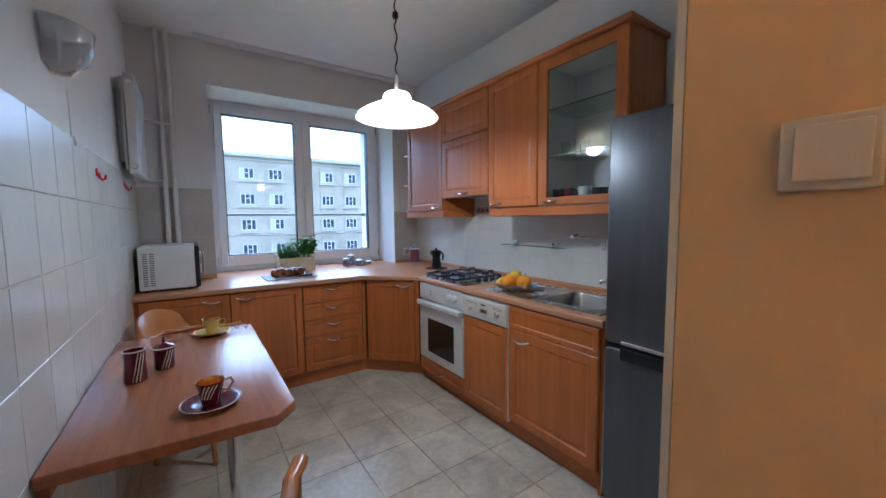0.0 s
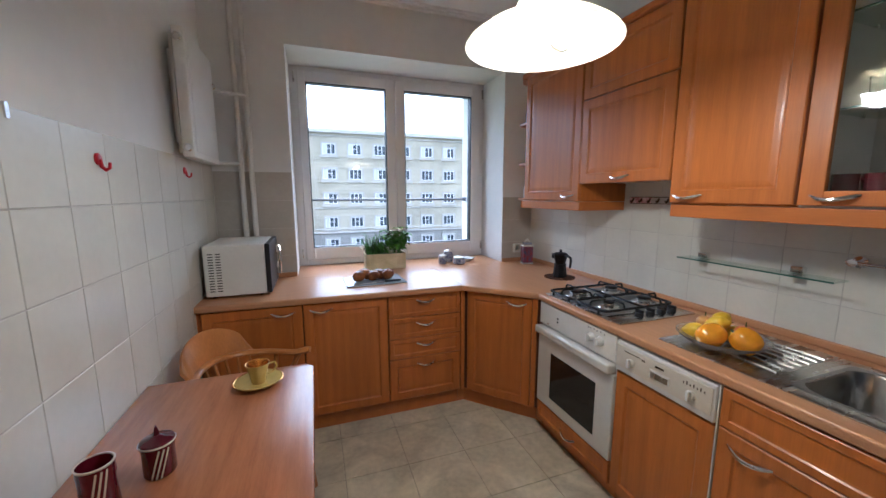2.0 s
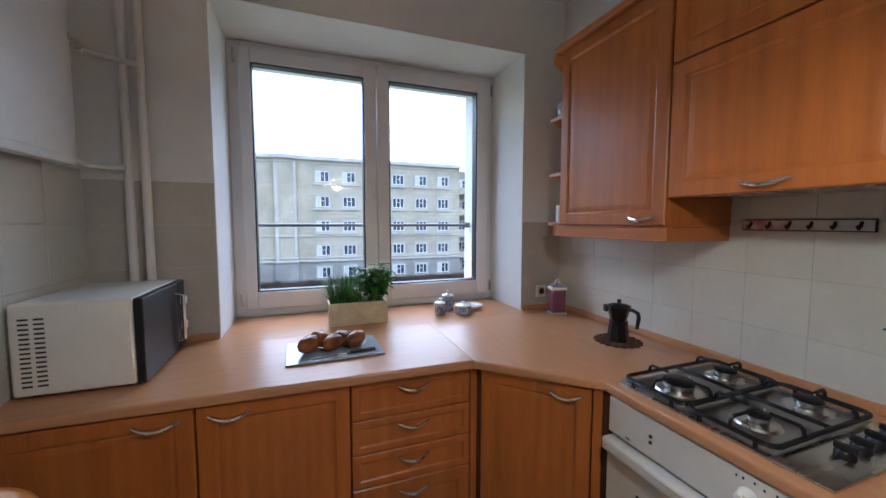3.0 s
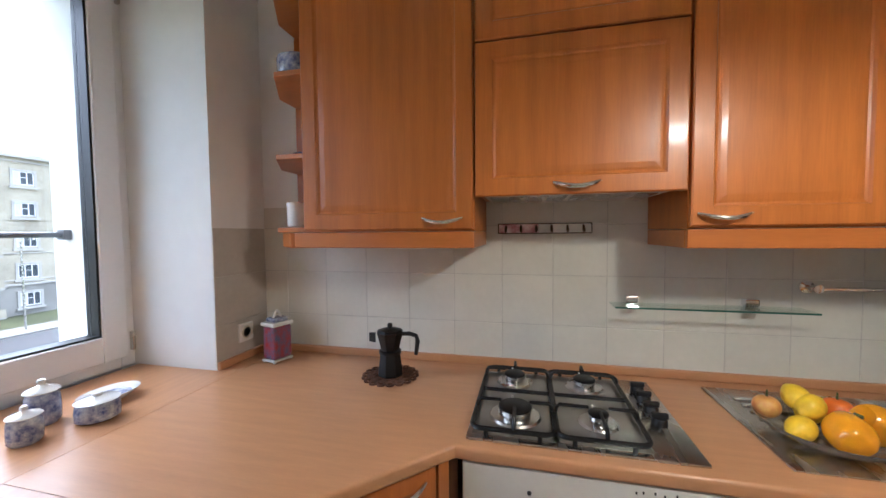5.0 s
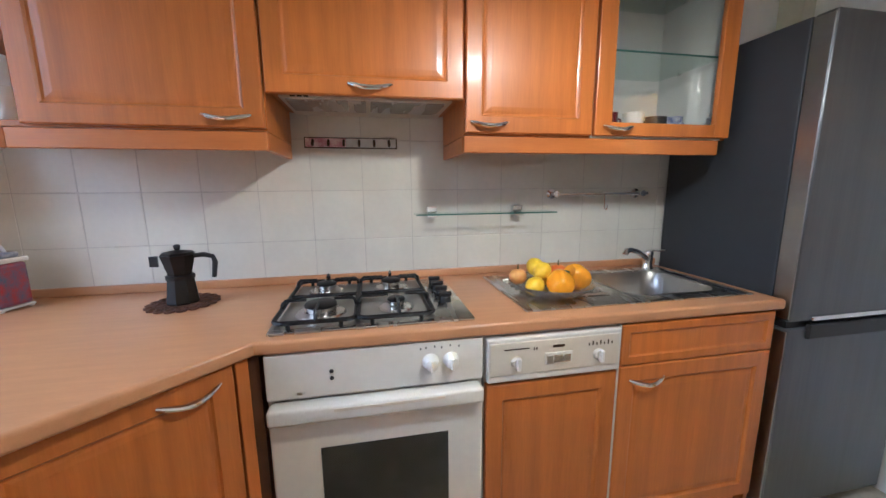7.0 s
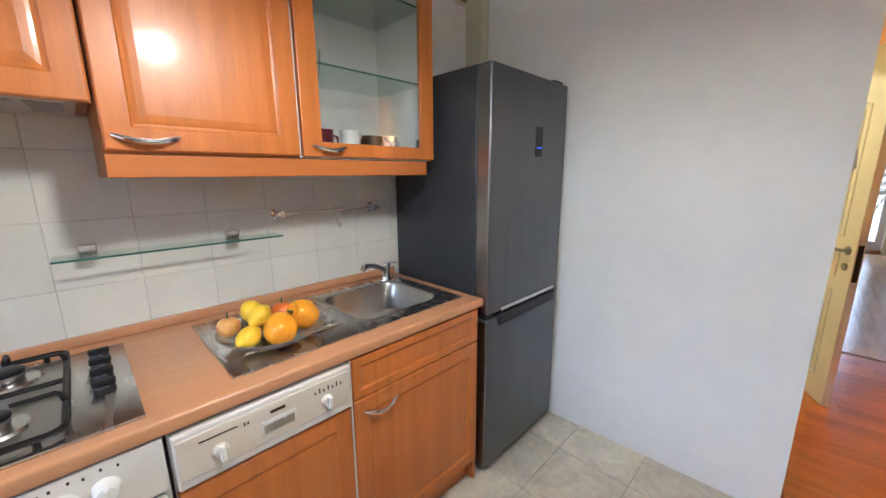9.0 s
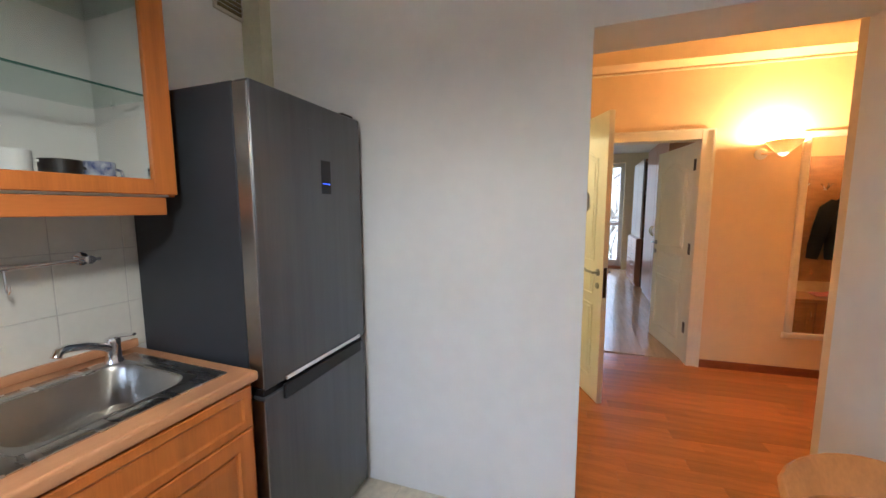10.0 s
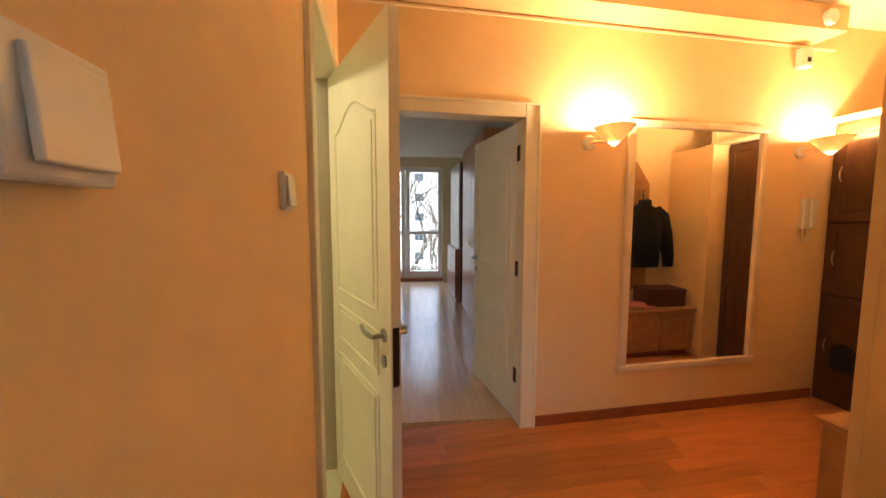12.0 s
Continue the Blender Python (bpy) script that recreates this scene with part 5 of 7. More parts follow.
# ---------------------------------------------------------------- cutting board with plaited loaf and knife
brd = thing("cutting_board", "grey glass cutting board on the worktop", "board", (1.05, 3.03, CT))
M["board"] = shade("grey_glass_board", (0.42, 0.47, 0.53), 0.15, vary=0.06, coat=0.4)
part("plate", moved(box(-0.20, 0.20, -0.14, 0.14, CT + 0.004, CT + 0.010, 0.002), pose(1.04, 3.03, 0, 0, 0, 2)), M["board"], brd)
for x in (0.88, 1.20):
    for y in (2.93, 3.13):
        part("foot", lathe([(0.01, 0), (0.01, 0.0042), (0, 0.0042)], 10, (x, y, CT)), M["black"], brd)
loaf = thing("plaited_loaf", "glossy brown plaited bread loaf on the board", "bread", (1.04, 3.08, CT + 0.01))
M["crust"] = shade("egg_washed_crust", (0.32, 0.105, 0.026), 0.26, vary=0.3, scale=14, second=(0.10, 0.028, 0.008), bump=0.3, bump_scale=60)
for k in range(5):
    cx = 0.935 + 0.050 * k
    b = bmesh.new()
    bmesh.ops.create_icosphere(b, subdivisions=3, radius=1, matrix=pose(cx, 3.035 + (0.022 if k % 2 else -0.022), CT + 0.046 + 0.004 * math.sin(k * 1.7), 0, 12 if k % 2 else -10, 38 if k % 2 else -38) @ Matrix.Diagonal((0.036, 0.062, 0.037, 1)))
    for v in b.verts:
        v.co += v.normal * 0.004 * noise.noise(v.co * 38)
    part("plait", b, M["crust"], loaf, "", True)
kn = thing("bread_knife", "bread knife with a black handle on the board", "knife", (1.2, 3.03, CT + 0.01))
part("handle", moved(box(0, 0.11, -0.010, 0.010, CT + 0.0105, CT + 0.024, 0.005), pose(1.10, 2.935, 0, 0, 0, 6)), M["black"], kn)
part("blade", moved(prism([(-0.17, -0.002), (0.0, -0.012), (0.0, 0.012), (-0.13, 0.010)], CT + 0.0115, CT + 0.0133), pose(1.10, 2.935, 0, 0, 0, 6)), M["steel"], kn)

# ---------------------------------------------------------------- blue and white pottery
M["pottery"] = shade("blue_white_glaze", (0.03, 0.05, 0.19), 0.15, vary=0.1, scale=55, second=(0.52, 0.54, 0.60), coat=0.5)
M["white_glaze"] = shade("white_glaze", (0.74, 0.74, 0.73), 0.14, vary=0.03, coat=0.5)


def jar(label, x, y, r0, h, lid=True):
    j = thing("pottery_jar", label, "jar", (x, y, CT), "blue pottery on the worktop")
    part("body", lathe([(0, 0), (r0 * 0.8, 0), (r0 * 0.98, h * 0.12), (r0, h * 0.5), (r0 * 0.95, h * 0.85), (r0 * 0.8, h), (r0 * 0.72, h), (r0 * 0.8, h * 0.8), (r0 * 0.8, h * 0.2), (0, h * 0.1)], 28, (x, y, CT)), M["pottery"], j, "blue patterned glaze", True)
    if lid:
        part("lid", lathe([(r0 * 0.95, h), (r0, h * 1.03), (r0 * 0.85, h * 1.10), (r0 * 0.3, h * 1.18), (r0 * 0.18, h * 1.22), (r0 * 0.25, h * 1.30), (r0 * 0.2, h * 1.38), (0, h * 1.40)], 28, (x, y, CT)), M["white_glaze"], j, "white glazed lid with knob", True)


jar("small blue and white lidded pottery jar", 1.705, 3.475, 0.036, 0.072)
jar("tall blue and white lidded pottery jar", 1.79, 3.56, 0.040, 0.095)
jar("wide blue and white lidded sugar bowl", 1.845, 3.43, 0.054, 0.058)
dish = thing("pottery_dish", "blue and white oval pottery dish on the worktop", "dish", (1.94, 3.53, CT))
part("bowl", moved(lathe([(0, 0), (0.04, 0), (0.055, 0.008), (0.085, 0.028), (0.088, 0.031), (0.083, 0.031), (0.05, 0.013), (0, 0.010)], 36), pose(1.945, 3.53, CT) @ Matrix.Diagonal((1, 0.75, 1, 1))), M["white_glaze"], dish, "", True)
part("painted_centre", moved(lathe([(0, 0.0115), (0.048, 0.0135), (0.062, 0.019), (0.058, 0.0205), (0.045, 0.0145), (0, 0.0125)], 36), pose(1.945, 3.53, CT) @ Matrix.Diagonal((1, 0.75, 1, 1))), M["pottery"], dish, "", True)

# tin with domed lid, socket, coffee pot on its mat
tin = thing("tea_caddy", "red and blue patterned ceramic caddy with a white lid", "caddy", (2.40, 3.24, CT))
M["caddy"] = shade("caddy_pattern", (0.35, 0.03, 0.03), 0.25, vary=0.1, scale=28, second=(0.09, 0.12, 0.22), coat=0.4)
TX, TY = 2.405, 3.235
part("body", moved(box(-0.062, 0.062, -0.05, 0.05, 0.012, 0.155, 0.012), pose(TX, TY, CT, 0, 0, -15)), M["caddy"], tin, "flower-patterned body")
part("base", moved(box(-0.066, 0.066, -0.054, 0.054, 0.004, 0.0125, 0.003), pose(TX, TY, CT, 0, 0, -15)), M["white_glaze"], tin)
part("lid", moved(prism([(-0.068, -0.056), (0.068, -0.056), (0.068, 0.056), (-0.068, 0.056)], 0.1555, 0.172, 0.004), pose(TX, TY, CT, 0, 0, -15)), M["white_glaze"], tin)
part("lid_dome", moved(box(-0.05, 0.05, -0.04, 0.04, 0.1722, 0.19, 0.010), pose(TX, TY, CT, 0, 0, -15)), M["pottery"], tin)
part("lid_handle", moved(tube(arc((-0.026, 0, 0.188), (0.026, 0, 0.188), (0, 0, 0.028), 10), 0.007, 8), pose(TX, TY, CT, 0, 0, -15)), M["white_glaze"], tin, "", True)
for sx in (-1, 1):
    for sy in (-1, 1):
        part("foot", moved(lathe([(0.009, 0), (0.007, 0.005), (0, 0.005)], 10), pose(TX, TY, CT, 0, 0, -15) @ pose(0.055 * sx, 0.043 * sy, 0)), M["white_glaze"], tin)
tin.scale = (0.74, 0.74, 1.0)
sock = thing("wall_socket", "white double wall socket above the worktop", "socket", (2.42, YW, 1.0))
part("plate", box(2.35, 2.43, YW - 0.016, YW - 0.0035, 0.965, 1.045, 0.004), M["white_plastic"], sock)
part("ring", moved(lathe([(0.028, 0), (0.026, 0.004), (0.022, 0.004), (0.02, 0), (0, 0)], 20), pose(2.39, YW - 0.016, 1.005, 90, 0, 0)), M["cream_plastic"], sock, "", True)

mat_t = thing("trivet", "round brown openwork cork trivet on the worktop", "trivet", (2.335, 2.685, CT))
M["cork"] = shade("dark_cork", (0.13, 0.055, 0.03), 0.8, vary=0.3, scale=40)
part("disc", lathe([(0, 0.004), (0.085, 0.004), (0.088, 0.0), (0, 0.0)], 32, (2.335, 2.685, CT + 0.0003)), M["cork"], mat_t)
for ring, cnt in ((0.094, 18), (0.068, 13)):
    for i in range(cnt):
        a = 2 * math.pi * i / cnt
        part("loop", lathe([(0.016, 0.0), (0.016, 0.006), (0.010, 0.006), (0.010, 0.0)], 10, (2.335 + ring * math.cos(a), 2.685 + ring * math.sin(a), CT + 0.001)), M["cork"], mat_t)
moka = thing("moka_pot", "black aluminium stovetop coffee pot on a trivet", "coffee pot", (2.335, 2.685, CT + 0.007))
MZ = CT + 0.0072
part("boiler", lathe([(0, 0), (0.052, 0), (0.054, 0.006), (0.046, 0.07), (0.044, 0.085), (0, 0.085)], 8, (2.335, 2.685, MZ)), M["black_iron"], moka, "faceted boiler")
part("waist", lathe([(0.045, 0.0855), (0.046, 0.088), (0.046, 0.098), (0.043, 0.10), (0, 0.10)], 32, (2.335, 2.685, MZ)), M["black_iron"], moka, "", True)
part("jug", lathe([(0, 0.1005), (0.038, 0.1005), (0.056, 0.168), (0.058, 0.172), (0, 0.172)], 8, (2.335, 2.685, MZ)), M["black_iron"], moka, "faceted upper jug")
part("spout", prism([(2.30, 2.735), (2.32, 2.742), (2.312, 2.768)], MZ + 0.135, MZ + 0.171), M["black_iron"], moka)
part("lid", lathe([(0.058, 0.1725), (0.05, 0.180), (0.02, 0.186), (0, 0.187)], 8, (2.335, 2.685, MZ)), M["black_iron"], moka)
part("lid_knob", lathe([(0.006, 0.186), (0.010, 0.192), (0.011, 0.202), (0.008, 0.207), (0, 0.208)], 16, (2.335, 2.685, MZ)), M["black"], moka, "", True)
part("handle", tube([(2.335, 2.632, MZ + 0.166), (2.338, 2.60, MZ + 0.168), (2.34, 2.572, MZ + 0.160), (2.34, 2.566, MZ + 0.14), (2.34, 2.574, MZ + 0.085)], [0.008, 0.009, 0.009, 0.010, 0.008], 8), M["black"], moka, "black angular handle", True)

moka.scale = (0.92, 0.92, 0.96)

# ---------------------------------------------------------------- fruit bowl
bowl = thing("fruit_bowl", "clear glass fruit bowl on the drainer", "bowl", (2.12, 1.42, CT + 0.009))
M["bowl_glass"] = shade("smoky_glass", (0.82, 0.78, 0.68), 0.06, vary=0.05, trans=0.85)
FX, FY, FZ = 2.135, 1.425, CT + 0.0092
part("glass", lathe([(0, 0), (0.07, 0), (0.10, 0.012), (0.145, 0.040), (0.152, 0.048), (0.148, 0.049), (0.14, 0.042), (0.097, 0.017), (0.06, 0.006), (0, 0.006)], 40, (FX, FY, FZ)), M["bowl_glass"], bowl, "", True)
M["lemon"] = shade("lemon_skin", (0.85, 0.56, 0.02), 0.4, vary=0.1, scale=12, bump=0.25, bump_scale=220)
M["pepper"] = shade("yellow_pepper", (0.90, 0.37, 0.005), 0.18, vary=0.08, scale=8, coat=0.4)
M["orange"] = shade("orange_skin", (0.72, 0.17, 0.02), 0.4, vary=0.1, scale=12, bump=0.3, bump_scale=220)
M["apple"] = shade("apple_skin", (0.68, 0.42, 0.10), 0.3, vary=0.1, scale=9, second=(0.55, 0.16, 0.06))
M["stalk"] = shade("stalk", (0.08, 0.10, 0.03), 0.8, vary=0.2)


def fruit(name, label, x, y, z, radii, material, lobes=0, tilt=(0, 0, 0), nip=0.0):
    f = thing(name, label, name, (x, y, z), "fruit in the bowl")
    b = bmesh.new()
    bmesh.ops.create_uvsphere(b, u_segments=32, v_segments=18, radius=1)
    for v in b.verts:
        a = math.atan2(v.co.y, v.co.x)
        rr = math.hypot(v.co.x, v.co.y)
        k = 1 + (0.09 * (abs(math.cos(a * lobes / 2)) - 0.6) if lobes else 0)
        top = max(0.0, abs(v.co.z) - 0.75) / 0.25
        v.co = Vector((v.co.x * k, v.co.y * k, v.co.z * (1 + nip * top * top) - (0.35 * top if lobes else (0.12 * top if not nip else 0)) * (1 if v.co.z > 0 else -0.4)))
    m = pose(x, y, z, *tilt) @ Matrix.Diagonal((*radii, 1))
    part("flesh", moved(b, m), material, f, "", True)
    tip = m @ Vector((0, 0, 0.72 if lobes else 0.9))
    up = (m.to_3x3() @ Vector((0, 0, 1))).normalized()
    part("stalk", tube([tip, tip + up * 0.018], [0.006, 0.004] if lobes else [0.003, 0.002], 6), M["stalk"], f)


fruit("pepper", "large glossy yellow bell pepper in the bowl", 2.075, 1.425, FZ + 0.055, (0.045, 0.045, 0.058), M["pepper"], 4, (75, 10, 70))
fruit("pepper", "large glossy yellow bell pepper in the bowl", 2.125, 1.335, FZ + 0.060, (0.046, 0.046, 0.055), M["pepper"], 4, (60, -20, 200))
fruit("lemon", "bright yellow lemon in the glass bowl", 2.100, 1.505, FZ + 0.045, (0.030, 0.030, 0.038), M["lemon"], 0, (80, 20, 30), 0.25)
fruit("lemon", "bright yellow lemon in the glass bowl", 2.185, 1.465, FZ + 0.090, (0.031, 0.031, 0.040), M["lemon"], 0, (70, -30, 100), 0.25)
fruit("lemon", "bright yellow lemon in the glass bowl", 2.150, 1.455, FZ + 0.082, (0.030, 0.030, 0.037), M["lemon"], 0, (60, 50, 10), 0.25)
fruit("orange", "round ripe orange in the glass bowl", 2.185, 1.375, FZ + 0.062, (0.036, 0.036, 0.035), M["orange"])
fruit("apple", "pale red and yellow apple", 2.190, 1.530, FZ + 0.058, (0.032, 0.032, 0.030), M["apple"])
fruit("lemon", "bright yellow lemon in the glass bowl", 2.205, 1.425, FZ + 0.045, (0.030, 0.030, 0.037), M["lemon"], 0, (85, 0, 60), 0.25)

# ---------------------------------------------------------------- things on the tiled wall
gs = thing("glass_wall_shelf", "narrow glass shelf on two chrome wall brackets", "shelf", (XR, 1.58, 1.165))
gsp = part("glass", box(2.431, XR - 0.012, 1.255, 1.865, 1.160, 1.166), M["shelf_glass"], gs, "clear greenish pane")
gsp.visible_shadow = False
part("glass_edge", box(2.428, 2.4308, 1.255, 1.865, 1.160, 1.166), M["glass_edge"], gsp, "dark green front edge")
for y in (1.405, 1.79):
    bq = part("bracket", box(XR - 0.035, XR - 0.004, y - 0.022, y + 0.022, 1.167, 1.193, 0.004), M["chrome"], gs)
    part("clamp", box(XR - 0.055, XR - 0.004, y - 0.022, y + 0.022, 1.148, 1.1595, 0.004), M["chrome"], bq)
tr = thing("towel_rail", "chrome towel rail with a hook on the tiled wall", "rail", (XR, 1.0, 1.235))
part("bar", tube([(2.485, 0.77, 1.238), (2.485, 1.255, 1.238)], 0.007, 10), M["chrome"], tr, "", True)
for y in (0.80, 1.235):
    part("mount", moved(lathe([(0.022, 0), (0.022, 0.008), (0.011, 0.014), (0.011, 0.05), (0.014, 0.062), (0, 0.064)], 18), pose(XR - 0.004, y, 1.238, 0, -90, 0)), M["chrome"], tr, "", True)
part("hook", tube([(2.485, 0.995, 1.246), (2.480, 0.995, 1.22), (2.478, 0.995, 1.175), (2.468, 0.995, 1.165), (2.458, 0.995, 1.175), (2.458, 0.995, 1.19)], 0.003, 6), M["chrome"], tr, "", True)
part("clip", tube([(2.485, 0.985, 1.238), (2.485, 1.005, 1.238)], 0.010, 10), M["chrome"], tr, "", True)
hr = thing("hook_rail", "printed metal strip with six small hooks", "hook rail", (XR, 2.1, 1.45))
M["print"] = shade("floral_print", (0.72, 0.60, 0.58), 0.3, vary=0.1, scale=34, second=(0.42, 0.06, 0.10))
M["strip_metal"] = shade("pale_enamelled_strip", (0.62, 0.60, 0.57), 0.25, 0.3, vary=0.06, scale=30)
part("strip", box(XR - 0.013, XR - 0.0045, 1.927, 2.288, 1.428, 1.470, 0.003), M["bronze"], hr, "thin dark rim")
part("printed_face", box(XR - 0.0155, XR - 0.0132, 2.13, 2.283, 1.432, 1.466), M["print"], hr, "pink floral print")
part("pale_face", box(XR - 0.0155, XR - 0.0132, 1.932, 2.129, 1.432, 1.466), M["strip_metal"], hr, "pale plain half")
for k in range(6):
    y = 1.96 + 0.059 * k
    part("hook", tube([(XR - 0.014, y, 1.460), (XR - 0.022, y, 1.445), (XR - 0.030, y, 1.438), (XR - 0.038, y, 1.446)], 0.005, 6), M["bronze"], hr, "", True)

# ---------------------------------------------------------------- crockery in the cabinets
M["maroon"] = shade("maroon_glaze", (0.12, 0.006, 0.018), 0.18, vary=0.15, scale=10, coat=0.5)
M["gold"] = shade("gold_lustre", (0.70, 0.36, 0.08), 0.22, 0.9, vary=0.1)
M["yellow_glaze"] = shade("pale_yellow_glaze", (0.62, 0.45, 0.12), 0.15, vary=0.05, coat=0.5)
M["stripe"] = shade("cream_stripe", (0.70, 0.62, 0.52), 0.2, vary=0.03)
M["clear"] = shade("clear_glass", (0.92, 0.95, 0.94), 0.03, vary=0.01, trans=1.0)


def cup_bm(r0, r1, h, at, n=28):
    return lathe([(0, 0.0), (r0 * 0.9, 0.0), (r0, 0.004), (r1, h), (r1 - 0.003, h), (r0 - 0.003, 0.008), (0, 0.006)], n, at)


def mug(label, x, y, z, r0, h, material, category="mug"):
    m = thing("mug", label, category, (x, y, z), "crockery on the shelves")
    part("body", cup_bm(r0, r0 * 1.05, h, (x, y, z)), material, m, "", True)
    part("handle", tube([(x, y - r0, z + h * 0.8), (x, y - r0 - 0.02, z + h * 0.75), (x, y - r0 - 0.024, z + h * 0.5), (x, y - r0 - 0.015, z + h * 0.28), (x, y - r0, z + h * 0.22)], 0.0045, 6), material, m, "", True)


GZ0 = UZ0 + 0.0145
mug("maroon coffee cup on the cabinet floor", 2.30, 1.21, GZ0, 0.034, 0.088, M["maroon"])
mug("maroon coffee cup on the cabinet floor", 2.30, 1.13, GZ0, 0.034, 0.088, M["maroon"])
mug("maroon coffee cup on the cabinet floor", 2.38, 1.17, GZ0, 0.034, 0.088, M["maroon"])
mug("white cup on the cabinet floor", 2.30, 1.02, GZ0, 0.037, 0.092, M["white_glaze"])
mug("black cup on the cabinet floor", 2.30, 0.925, GZ0, 0.042, 0.078, M["black_iron"])
mug("black and white cup on the cabinet floor", 2.31, 0.835, GZ0, 0.037, 0.082, M["pottery"])
for x, y in ((2.32, 1.17), (2.40, 1.10)):
    g = thing("drinking_glass", "clear drinking glass on the glass shelf", "glass", (x, y, 1.7462), "crockery on the shelves")
    part("tumbler", cup_bm(0.024, 0.030, 0.095, (x, y, 1.7462), 20), M["clear"], g, "", True)
mug("white printed mug on the corner shelf", 2.262, 3.02, UZ0 + 0.0145, 0.038, 0.092, M["white_glaze"])
jb = thing("spice_jar", "blue and white spice jar on the corner shelf", "jar", (2.37, 2.965, UZ0 + 0.0145))
part("body", lathe([(0, 0), (0.026, 0), (0.028, 0.03), (0.028, 0.10), (0.022, 0.115), (0, 0.115)], 20, (2.36, 2.975, UZ0 + 0.0145)), M["pottery"], jb, "", True)
part("stopper", lathe([(0.022, 0.1155), (0.022, 0.135), (0, 0.137)], 16, (2.36, 2.975, UZ0 + 0.0145)), M["gold"], jb, "", True)
sd = thing("small_dish", "small blue and white dish on the corner shelf", "dish", (2.30, 3.0, 1.7235))
part("dish", lathe([(0, 0), (0.03, 0), (0.05, 0.018), (0.047, 0.019), (0.027, 0.005), (0, 0.004)], 24, (2.30, 3.0, 1.7235)), M["pottery"], sd, "", True)
bw2 = thing("pottery_bowl", "blue and white bowl on a white plate", "bowl", (2.32, 3.04, 2.0185))
part("plate", lathe([(0, 0), (0.05, 0), (0.095, 0.016), (0.093, 0.019), (0.05, 0.005), (0, 0.005)], 28, (2.33, 3.045, 2.0185)), M["white_glaze"], bw2, "white plate under it", True)
part("bowl", lathe([(0, 0.006), (0.04, 0.006), (0.080, 0.03), (0.084, 0.085), (0.080, 0.094), (0.076, 0.088), (0.07, 0.03), (0, 0.015)], 28, (2.33, 3.045, 2.0185)), M["pottery"], bw2, "", True)

# ---------------------------------------------------------------- coffee set on the table
TZ = 0.7655


def stripes(parent, x, y, z, r0, r1, h, count=3, a0=200):
    for k in range(count):
        bm = bmesh.new()
        prev = None
        for i in range(9):
            t = i / 8
            a = radians(a0 + 16 * k + 34 * t)
            rr = r0 + (r1 - r0) * t + 0.0007
            cur = [bm.verts.new((x + rr * math.cos(a + d), y + rr * math.sin(a + d), z + h * (0.04 + 0.92 * t))) for d in (-0.055, 0.055)]
            if prev:
                bm.faces.new((prev[0], prev[1], cur[1], cur[0]))
            prev = cur
        part("stripe", bm, M["stripe"], parent, "cream slanted stripe")


def cup(label, x, y, mat_out, mat_in, s_label, a0):
    sc = thing("saucer", s_label, "saucer", (x, y, TZ), "coffee set on the table")
    part("dish", lathe([(0, 0), (0.032, 0), (0.045, 0.004), (0.074, 0.015), (0.077, 0.017), (0.074, 0.018), (0.043, 0.008), (0, 0.006)], 36, (x, y, TZ)), mat_out, sc, "", True)
    part("rim", lathe([(0.0765, 0.0172), (0.078, 0.0185), (0.0755, 0.0195), (0.0735, 0.0182)], 36, (x, y, TZ)), M["gold"] if mat_out != M["maroon"] else M["stripe"], sc, "", True)
    c = thing("coffee_cup", label, "cup", (x, y, TZ + 0.0065), "coffee set on the table")
    z = TZ + 0.0065
    part("body", lathe([(0, 0), (0.020, 0), (0.023, 0.004), (0.027, 0.03), (0.037, 0.068), (0.036, 0.068), (0.035, 0.066)], 30, (x, y, z)), mat_out, c, "", True)
    part("lining", lathe([(0.0365, 0.0682), (0.0345, 0.067), (0.025, 0.03), (0.02, 0.008), (0, 0.006)], 30, (x, y, z)), mat_in, c, "gold lustre lining", True)
    part("handle", tube([(x + 0.033, y + 0.006, z + 0.058), (x + 0.052, y + 0.010, z + 0.060), (x + 0.058, y + 0.011, z + 0.045), (x + 0.045, y + 0.009, z + 0.028), (x + 0.028, y + 0.006, z + 0.022)], 0.0035, 8), mat_out if mat_out != M["maroon"] else M["gold"], c, "", True)
    if mat_out == M["maroon"]:
        stripes(c, x, y, z + 0.02, 0.0255, 0.0352, 0.045, 4, a0)
    c.scale, sc.scale = (1.14, 1.14, 1.14), (1.12, 1.12, 1.0)


cup("maroon striped coffee cup with gold inside", 0.398, 1.085, M["maroon"], M["gold"], "maroon striped saucer with a pale rim", 215)
cup("pale yellow coffee cup with gold rim", 0.432, 1.985, M["yellow_glaze"], M["gold"], "pale yellow saucer on the table", 0)
jug = thing("milk_jug", "tall maroon milk jug with cream stripes", "jug", (0.168, 1.475, TZ), "coffee set on the table")
part("body", lathe([(0, 0), (0.032, 0), (0.034, 0.003), (0.030, 0.06), (0.032, 0.098), (0.030, 0.098), (0.028, 0.06), (0.03, 0.01), (0, 0.008)], 30, (0.168, 1.475, TZ)), M["maroon"], jug, "", True)
part("rim", lathe([(0.0325, 0.0965), (0.0335, 0.100), (0.030, 0.1005), (0.0295, 0.0985)], 30, (0.168, 1.475, TZ)), M["stripe"], jug, "", True)
part("handle", tube([(0.172, 1.505, TZ + 0.08), (0.176, 1.523, TZ + 0.075), (0.176, 1.525, TZ + 0.05), (0.172, 1.505, TZ + 0.03)], 0.004, 8), M["maroon"], jug, "", True)
stripes(jug, 0.168, 1.475, TZ, 0.0335, 0.0322, 0.096, 3, 262)
